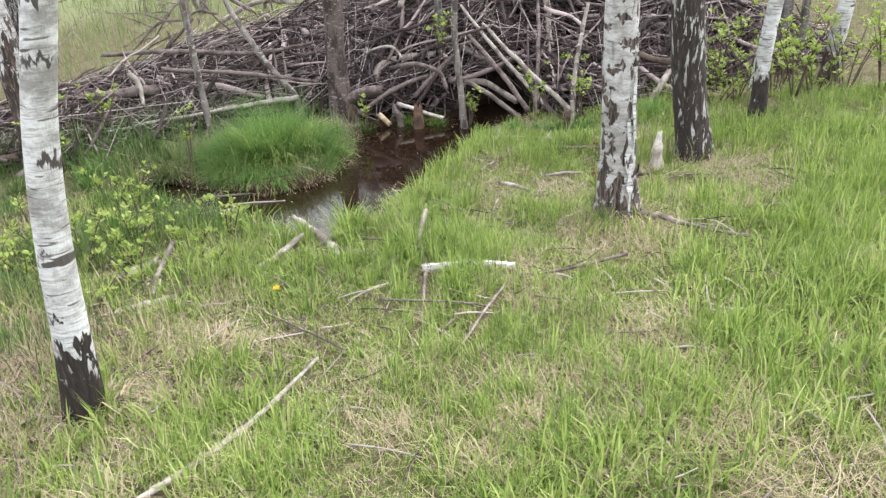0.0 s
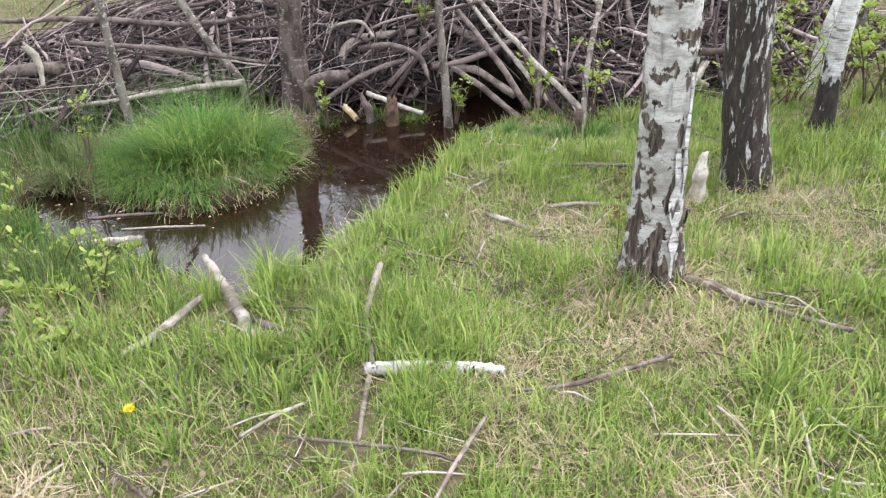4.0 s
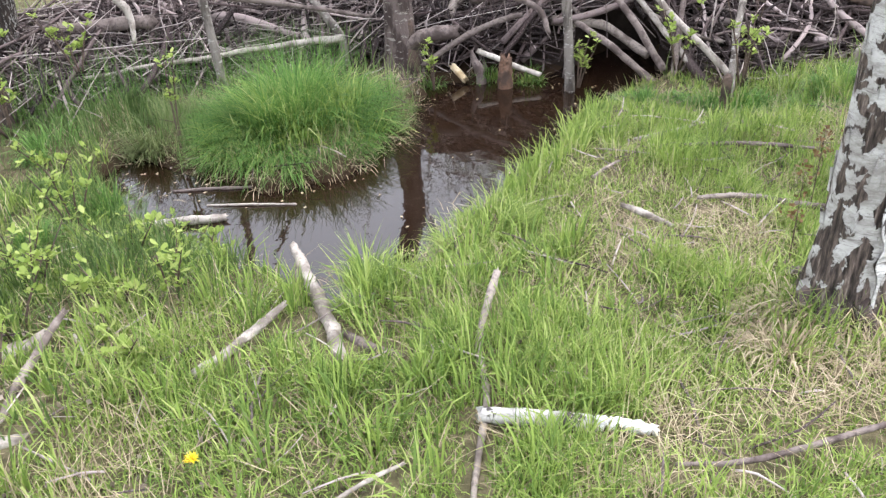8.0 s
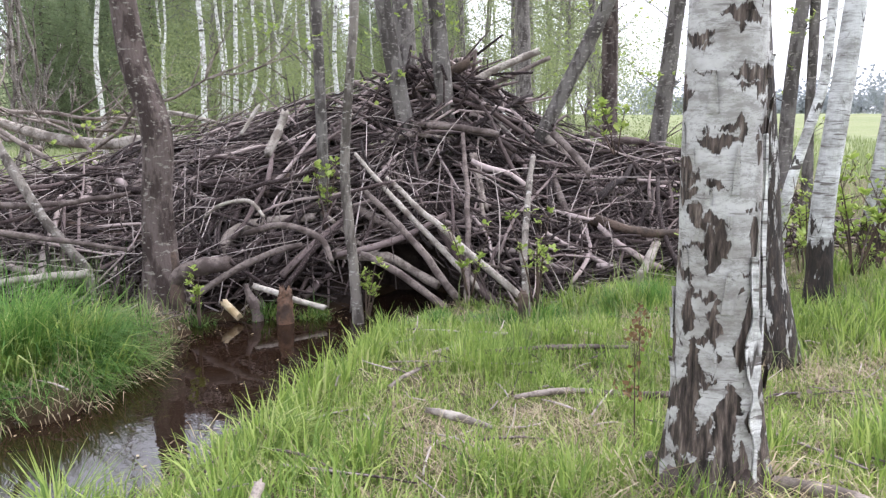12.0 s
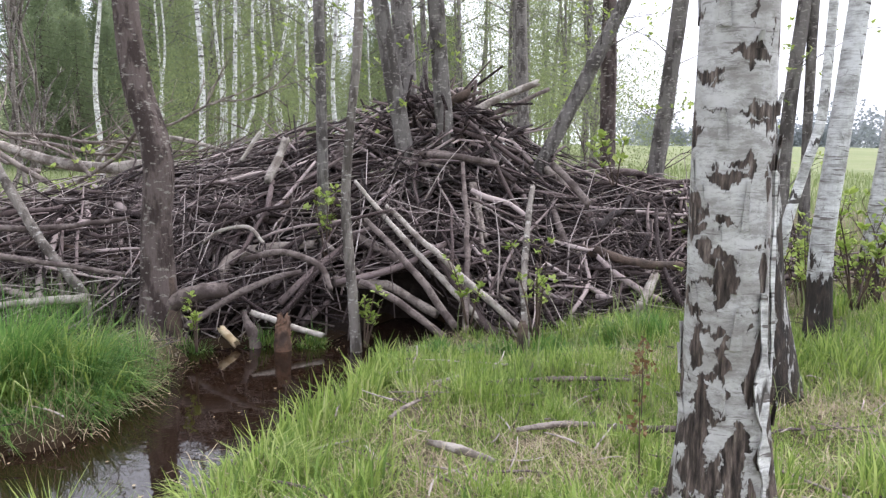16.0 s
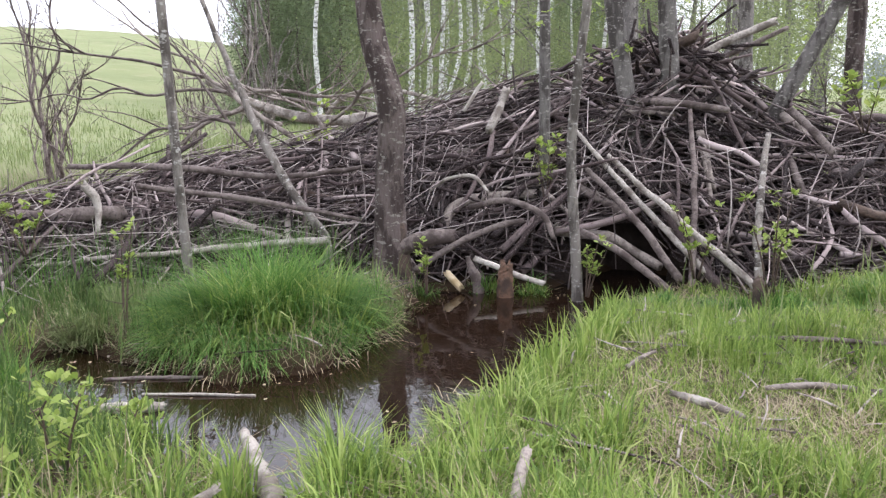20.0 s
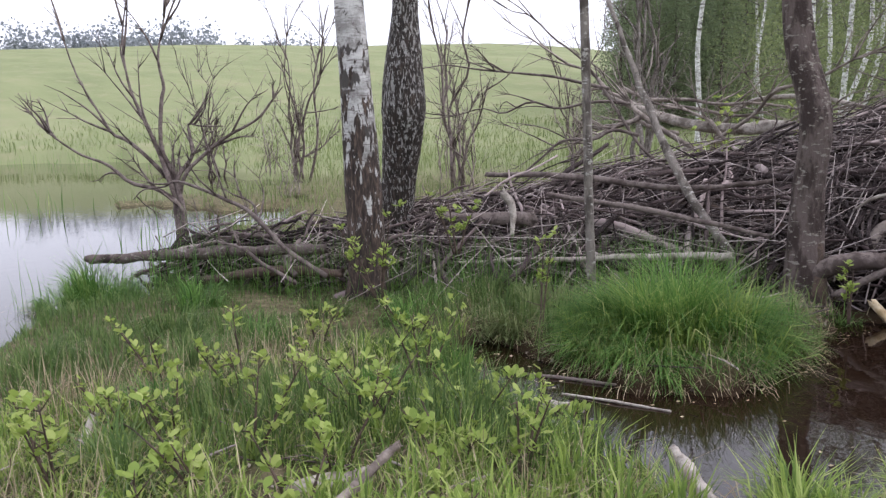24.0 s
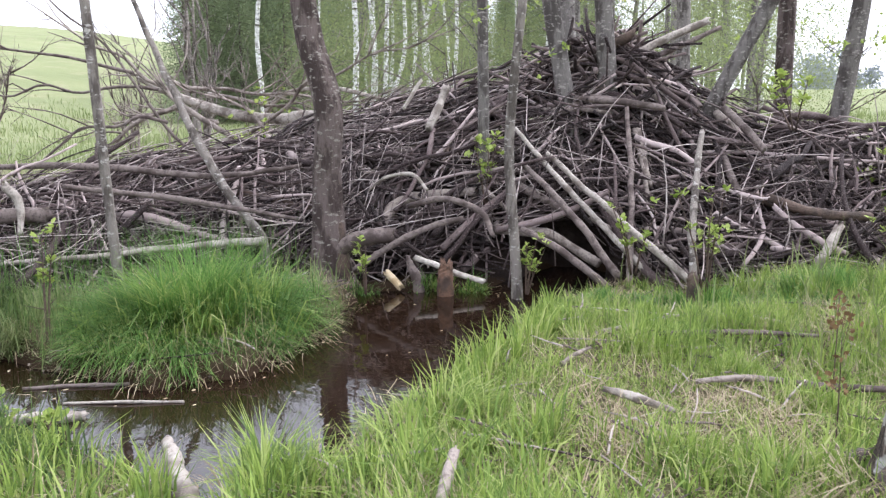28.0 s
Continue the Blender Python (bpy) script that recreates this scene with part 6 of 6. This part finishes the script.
for i, (x, y, h) in enumerate([(1.12, 6.75, 0.5), (1.42, 6.9, 0.6), (1.68, 6.75, 0.5), (1.95, 7.0, 0.65), (1.0, 7.1, 0.6), (1.55, 7.3, 0.7), (2.3, 7.1, 0.6), (0.95, 6.6, 0.35)]):
    sapling(x, y, zland(x, y), h, 7, 200, 0.034, "dense green shrub under the white birches", 230 + i, 0.3, rosette=8)
sapling(1.05, 7.6, 0.3, 0.5, 4, 160, 0.045, "low green shrub by the lodge", 60, 0.3)
sapling(0.2, 4.62, 0.12, 0.36, 1, 60, 0.016, "thin stalk with a rusty seed head", 62, 0.02, leaf_mat=M_RUST, name="dock_plant", group="", clump=0.012, r=0.0022, rosette=0)
sapling(0.27, 5.06, 0.14, 0.3, 1, 50, 0.016, "thin stalk with a rusty seed head", 63, 0.02, leaf_mat=M_RUST, name="dock_plant", group="", clump=0.012, r=0.0022, rosette=0)
sapling(0.45, 7.6, 0.85, 0.3, 3, 70, 0.05, "leafy bough on the lodge", 61, 0.3)
sapling(-3.0, 7.35, 0.5, 0.5, 5, 220, 0.04, "leafy shrub behind the dam", 64, 0.3, rosette=5)
sapling(-3.45, 7.0, 0.3, 0.45, 5, 200, 0.04, "leafy shrub behind the dam", 65, 0.3, rosette=5)
sapling(-2.75, 7.9, 0.6, 0.45, 4, 160, 0.04, "leafy shrub behind the dam", 66, 0.25, rosette=5)
sapling(-3.75, 8.8, 0.25, 1.35, 2, 150, 0.06, "tall slender shoot with pale young leaves", 67, 0.08, rosette=6)


def leafy_twigs(t, base, top, low, high, count, seed):
    """Thin side twigs in young leaf on a trunk."""
    rng = np.random.default_rng(seed)
    b, u = np.array(base), np.array(top)
    for i in range(count):
        z = rng.uniform(low, high)
        q = (u - b) * z / (u[2] - b[2])
        a = rng.uniform(0, 6.28)
        w = np.array([math.cos(a), math.sin(a), rng.uniform(0.1, 0.9)]) * rng.uniform(0.25, 0.5)
        pieces, ends = [tube([q, q + w * 0.5 + rng.normal(0, 0.02, 3), q + w], [0.005, 0.0035, 0.0015], 5, 6)], [q + w, q + w * 0.8]
        for k in range(5):
            g = q + w * rng.uniform(0.3, 0.95)
            e = g + rng.normal(0, 0.08, 3) + w * 0.15
            pieces.append(tube([g, e], [0.0022, 0.001], 4, 3))
            ends.append(e)
        wood = joined(pieces)
        add("leafy_twig", mesh_of("leafy_twig", *joined([wood, rosettes(ends, 4, 0.035, rng)]), M_GREYBARK, second=M_LEAF, split=len(wood[1])), [c for c in t.children if c.name.startswith("trunk")][0], "twig in young green leaf")


for i, (t, base, top) in enumerate(LODGE_TRUNKS[:1] + LODGE_TRUNKS[2:4] + LODGE_TRUNKS[5:9]):
    leafy_twigs(t, base, top, 0.5, 1.6, 6, 70 + i)


def bare_bush(x, y, z, limbs, label, seed, group="", name="bare_bush", material=M_GREYLOG, r=0.02, twigs=11):
    """A leafless bush: each limb is a line of offsets from the foot, with thinner shoots."""
    rng = np.random.default_rng(seed)
    t = thing(name, (x, y, z), label, "bush", group)
    for i, pts in enumerate(limbs):
        pts = catmull(pts, 9)
        pts[1:] += rng.normal(0, 0.014, (8, 3)) * np.linalg.norm(pts[-1] - pts[0])
        line = catmull(pts, 24)
        L = np.linalg.norm(np.diff(line, axis=0), axis=1).sum()
        pieces = [tube(pts, [r * 0.65, r * 0.42, r * 0.12], 7, 24, 0.12, seed + i)]
        for k in range(twigs):
            q = rng.integers(6, 24)
            d = line[min(q, 23)] - line[q - 4]
            d /= np.linalg.norm(d) + 1e-9
            w = rng.normal(0, 0.42, 3) + d + [0, 0, 0.35]
            w *= L * rng.uniform(0.12, 0.3) / np.linalg.norm(w)
            m = line[q - 1] + w * 0.5 + rng.normal(0, 0.012, 3)
            e = line[q - 1] + w + rng.normal(0, 0.04, 3)
            pieces.append(tube([line[q - 1], m, e], [r * 0.3, r * 0.2, r * 0.07], 4, 6))
            for s in range(5):
                g = m + (e - m) * rng.random()
                pieces.append(tube([g, g + (w * 0.7 + rng.normal(0, 0.4, 3) * np.linalg.norm(w)) * rng.uniform(0.2, 0.6)], [r * 0.12, r * 0.05], 3, 3))
        add("limb", mesh_of("limb", *joined(pieces), material), t)
    return t


def fan(n, reach, height, seed, tilt=0.0):
    rng = np.random.default_rng(seed)
    out = []
    for i in range(n):
        a = i * 2.4 + rng.uniform(-0.4, 0.4)
        d = np.array([math.cos(a) + tilt, math.sin(a), 0]) * reach * rng.uniform(0.1, 1.0)
        h = height * (rng.uniform(0.8, 1.15) if i % 2 == 0 else rng.uniform(0.3, 0.75))
        foot = rng.normal(0, 0.07, 3) * [1, 1, 0]
        bow = rng.normal(0, 0.1, 3) * reach * [1, 1, 0]
        out.append([tuple(foot + [0, 0, -0.05]), tuple(foot + d * 0.15 + bow + [0, 0, h * 0.3]), tuple(foot + d * 0.5 - bow + [0, 0, h * 0.65]), tuple(foot + d + [0, 0, h])])
    return out


bare_bush(-7.61, 5.47, -0.02, [[(0, 0, -0.2), (-0.11, 0, 0.4), (-0.48, -0.26, 0.86), (-0.71, -0.42, 1.13), (-1.16, -0.64, 2.02)], [(0, 0, -0.2), (-0.16, -0.02, 0.56), (-0.35, -0.08, 1.05), (-0.56, -0.17, 1.53), (-0.67, -0.13, 2.3)],
                              [(0, 0, -0.2), (-0.16, -0.03, 0.51), (-0.27, 0.02, 1.15), (-0.34, 0.09, 1.68), (-0.35, 0.19, 2.3)], [(0, 0, -0.2), (-0.07, 0, 0.29), (-0.41, -0.27, 0.52), (-0.82, -0.62, 0.76), (-1.2, -0.9, 1.05)],
                              [(0, 0, -0.2), (-0.08, 0.05, 0.51), (-0.01, 0.18, 0.77), (-0.08, 0.19, 1.04), (0.25, 0.4, 1.0)], [(0, 0, -0.2), (-0.08, 0.01, 0.35), (0.07, 0.25, 0.72), (0.38, 0.64, 1.03), (0.54, 0.88, 1.34)]],
          "leafless grey willow bush in the pond", 1, "bare bushes", r=0.045, twigs=8)
bare_bush(-4.0, 4.55, 0.15, [[(0.15, 0.1, 0.05), (-0.45, -0.15, 0.42), (-1.05, -0.2, 0.52), (-1.5, -0.3, 0.38)], [(0, 0, 0.05), (-0.5, 0.1, 0.3), (-1.0, 0.1, 0.6)], [(0, 0, 0), (-0.3, -0.2, 0.2), (-0.8, -0.2, 0.25)]], "dead arching branches over the dam", 2, "bare bushes", r=0.022, twigs=6)
bare_bush(-7.6, 9.2, 0.1, fan(6, 0.7, 2.8, 4), "leafless willow bush at the field's edge", 3, "bare bushes", r=0.035)
bare_bush(-10.5, 8.6, 0.1, fan(7, 0.8, 2.6, 5), "leafless willow bush at the field's edge", 4, "bare bushes", r=0.035)
bare_bush(-6.3, 11.5, 0.2, fan(5, 0.5, 3.6, 6), "leafless pale grey willow at the field's edge", 5, "bare bushes", material=M_PALEBARK, r=0.055)
bare_bush(-9.0, 13.5, 0.2, fan(6, 0.8, 2.2, 7), "leafless willow bush at the field's edge", 6, "bare bushes", r=0.03)
bare_bush(-14, 9.0, 0.05, fan(6, 0.9, 2.0, 8), "leafless willow bush in the pond", 7, "bare bushes", r=0.03)
bare_bush(-2.95, 6.75, 0.6, [[(0, 0, 0), (-0.55, -0.1, 0.62), (-0.95, -0.25, 1.0), (-1.2, -0.4, 1.2)], [(-0.4, 0, 0.5), (-1.0, -0.3, 0.5), (-1.7, -0.6, 0.45)], [(-0.5, -0.1, 0.6), (-1.2, -0.4, 0.75), (-2.0, -0.7, 0.82)], [(-0.2, -0.2, 0.3), (-0.7, -0.5, 0.2), (-1.1, -0.9, -0.35)]],
          "dead fallen bough with bare side branches", 8, name="dead_bough", r=0.018, twigs=6)
bare_bush(-3.6, 7.9, 0.5, [[(-0.6, 0, 0.75), (0.1, 0.1, 0.62), (0.9, 0.3, 0.5), (1.7, 0.4, 0.5)], [(-0.3, 0.2, 0.6), (0.5, 0.1, 0.45), (1.4, 0.1, 0.55)], [(0.2, 0, 0.3), (0.9, 0, 0.75), (1.7, -0.1, 0.95)], [(0.4, 0, 0.3), (0, 0, 0.55), (-0.5, -0.2, 0.6)]],
          "heap of fallen dead boughs behind the lodge", 9, name="dead_bough", material=M_WEATHERED, r=0.026, twigs=12)
bare_bush(-3.2, 7.6, 0.6, [[(0.2, 0, 0.05), (-0.45, 0, 0.36), (-0.79, 0, 0.53), (-1.13, 0, 0.76), (-1.44, 0, 0.9), (-1.77, 0, 1.2)], [(-0.3, 0, 0.28), (-0.8, 0.2, 0.35), (-1.3, 0.3, 0.3)], [(-0.6, 0, 0.42), (-0.9, -0.2, 0.25), (-1.2, -0.3, -0.1)]], "dead grey bough leaning out over the dam", 14, name="dead_bough", material=M_WEATHERED, r=0.034, twigs=10)
for i, (x, y, h) in enumerate([(-6.6, 8.4, 1.2), (-7.4, 11.5, 1.3), (-5.4, 9.6, 1.0), (-8.8, 10.2, 1.5), (-11.5, 11.5, 1.6), (-12.6, 9.4, 1.4), (-9.6, 7.9, 0.9), (-5.0, 11.0, 1.4)]):
    bare_bush(x, y, zland(x, y), fan(5, 0.45, h, 40 + i), "low leafless scrub in the wet field", 40 + i, "field scrub", material=M_WEATHERED, r=0.016, twigs=7)
bare_bush(0.3, 8.7, 0.5, fan(6, 0.9, 0.7, 12), "dead brushwood behind the lodge", 10, name="dead_bough", r=0.02, twigs=8)
bare_bush(-1.9, 9.0, 0.4, fan(6, 1.0, 0.9, 13), "dead brushwood behind the lodge", 11, name="dead_bough", r=0.02, twigs=8)


def fallen_trunk(pts, radii):
    c = np.mean(pts, 0)
    t = tagged(add("fallen_trunk", mesh_of("fallen_trunk", *tube(np.array(pts) - c, radii, 12, 26, 0.18, int(c[0] * 10) % 50, 0.25, 1.5), M_PALE), at=tuple(c)), "pale barkless fallen trunk among dead brushwood", "log", "fallen trunks behind the dam")
    return t


fallen_trunk([(-2.25, 7.85, 0.8), (-2.88, 8.0, 0.92), (-3.2, 8.0, 0.9), (-3.62, 8.0, 0.94), (-4.06, 8.0, 1.06), (-4.4, 7.9, 1.22)], [0.04, 0.045, 0.044, 0.04, 0.032, 0.02])
fallen_trunk([(-4.6, 8.3, 0.3), (-4.0, 8.2, 0.62), (-3.5, 8.1, 0.8), (-2.8, 7.8, 0.78)], [0.03, 0.026, 0.022, 0.016])
fallen_trunk([(-3.9, 8.6, 0.25), (-3.5, 8.4, 1.0), (-2.9, 8.2, 1.14), (-2.2, 8.0, 1.02)], [0.022, 0.02, 0.018, 0.012])

# ---- the wood behind ----
FAR_BIRCH = [crown_parts(9.5, 1.6, 1.6, 6500, 0.05, 20 + i, M_GREYBARK, M_CROWN, 0.03, 20, 0.6, 0.5) for i in range(3)]
NEAR_BIRCH = [crown_parts(9.5, 4.6, 1.2, 1800, 0.05, 30 + i, M_GREYBARK, M_CROWN, 0.02, 14, 0.7, 0.5) for i in range(2)]
SLIM_TRUNK = [trunk_mesh("trunk", [(0, 0, -0.2), (0.03, 0, 1.2), (0.14 * i - 0.2, 0.1, 2.6), (0.1 - 0.1 * i, 0.05, 5), (0.1, 0, 11)], [0.085, 0.07, 0.062, 0.045, 0.01], M_BIRCH_FAR, 9, 30, 0.08, 0.1, 7 + i) for i in range(4)]
FAR_DARK = [trunk_mesh("trunk", [(0, 0, -0.2), (0.05, 0, 1.5), (0.15 * i - 0.1, 0.05, 5), (0.1, 0, 10)], [0.1, 0.08, 0.06, 0.015], M_GREYBARK, 9, 24, 0.05, 0.1, i) for i in range(3)]


def spruce_parts(height, reach, seed):
    rng = np.random.default_rng(seed)
    limbs, tips = [], []
    for i in range(90):
        h = height * (0.04 + 0.94 * i / 90)
        L = reach * (1 - h / height) ** 0.8 * rng.uniform(0.75, 1.15) + 0.1
        a = i * 2.4
        d = np.array([math.cos(a), math.sin(a), 0])
        p = [np.array([0, 0, h]), np.array([0, 0, h - 0.1 * L]) + d * L * 0.5, np.array([0, 0, h - 0.22 * L]) + d * L]
        limbs.append(tube(p, [0.02, 0.012, 0.004], 4, 4))
        tips += list(catmull(p, 8)[2:])
    wood = joined(limbs)
    return ((mesh_of("branchwork", *wood, M_BROWNLOG), mesh_of("crown", *leaf_cloud(tips, 0.16, 13000, 0.09, rng, 0.14), M_HAZED_NEEDLE)),)


SPRUCE = spruce_parts(9, 2.2, 5)
SPRUCE_TRUNK = trunk_mesh("trunk", [(0, 0, -0.2), (0, 0, 9)], [0.14, 0.01], M_ALDER, 8, 10)


def wood_tree(x, y, scale, turn, trunk, crown, label, category, group, lean=(0, 0)):
    t = thing(category.replace(" ", "_"), Matrix.LocRotScale((x, y, zland(x, y)), Euler((lean[0], lean[1], turn)), (scale, scale, scale)), label, category, group)
    add("trunk", trunk, t)
    wood = add("branchwork", crown[0], t)
    wood["kind"] = "stuff"
    add("crown", crown[1], wood)["kind"] = "stuff"


def build_wood():
    rng = np.random.default_rng(17)
    for i in range(94):
        # bearing to the left of straight ahead, and distance
        b, d = radians(rng.uniform(-7, 27)), rng.uniform(22, 52)
        if i < 26:
            b, d = radians(rng.uniform(9, 32) if i < 14 else rng.uniform(-6, 9)), rng.uniform(14, 22)
        x, y = -0.3 - d * math.sin(b), 2.6 + d * math.cos(b)
        k = int(rng.integers(0, 3))
        white = i < 14 or (i > 25 and rng.random() < 0.22)
        wood_tree(x, y, rng.uniform(0.6, 0.85) if d < 22 else rng.uniform(0.75, 1.05), rng.uniform(0, 6.28), (SLIM_TRUNK[i % 4] if white else FAR_DARK[k]), *(NEAR_BIRCH[i % 2] if i < 26 else FAR_BIRCH[int(rng.integers(0, 3))]),
                  "slim white birch in spring leaf in the wood" if white else "slim grey tree in spring leaf in the wood", "birch tree" if white else "alder tree", "trees of the wood", (rng.normal(0, 0.065), rng.normal(0, 0.065)))
    for i in range(66):
        b, d = radians(rng.uniform(25, 35)), rng.uniform(25, 42)
        if i > 29:
            b, d = radians(rng.uniform(5, 30)), rng.uniform(36, 56)
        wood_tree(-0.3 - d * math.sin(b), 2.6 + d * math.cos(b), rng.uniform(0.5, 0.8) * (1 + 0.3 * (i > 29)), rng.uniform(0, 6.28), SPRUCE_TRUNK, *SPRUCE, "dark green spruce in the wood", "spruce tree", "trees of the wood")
    # far woods on the skyline, with haze already in their leaf colour
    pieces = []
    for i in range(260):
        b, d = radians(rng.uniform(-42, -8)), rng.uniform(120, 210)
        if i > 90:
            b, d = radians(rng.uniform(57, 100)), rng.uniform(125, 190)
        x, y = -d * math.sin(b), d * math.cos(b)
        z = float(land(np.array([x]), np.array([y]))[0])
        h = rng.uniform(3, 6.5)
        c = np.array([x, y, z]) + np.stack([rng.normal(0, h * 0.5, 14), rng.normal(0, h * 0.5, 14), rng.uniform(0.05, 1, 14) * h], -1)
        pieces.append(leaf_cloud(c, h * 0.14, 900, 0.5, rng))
    tagged(add("far_woods", mesh_of("far_woods", *joined(pieces), M_HAZED_FARTREE)), "hazy line of far trees on the skyline", "woods", kind="stuff")
    # undergrowth along the wood's edge
    pieces = []
    for i in range(150):
        b, d = radians(rng.uniform(-10, 27)), rng.uniform(12, 34)
        x, y = -0.3 - d * math.sin(b), 2.6 + d * math.cos(b)
        z = float(land(np.array([x]), np.array([y]))[0])
        c = np.array([x, y, z]) + np.stack([rng.normal(0, 0.5, 8), rng.normal(0, 0.5, 8), rng.uniform(0.1, 1.5, 8) * (1 + d / 20)], -1)
        pieces.append(leaf_cloud(c, 0.3, 900, 0.036, rng))
    tagged(add("undergrowth", mesh_of("undergrowth", *joined(pieces), M_CROWN)), "green leafy undergrowth at the edge of the wood", "undergrowth", kind="stuff")


build_wood()
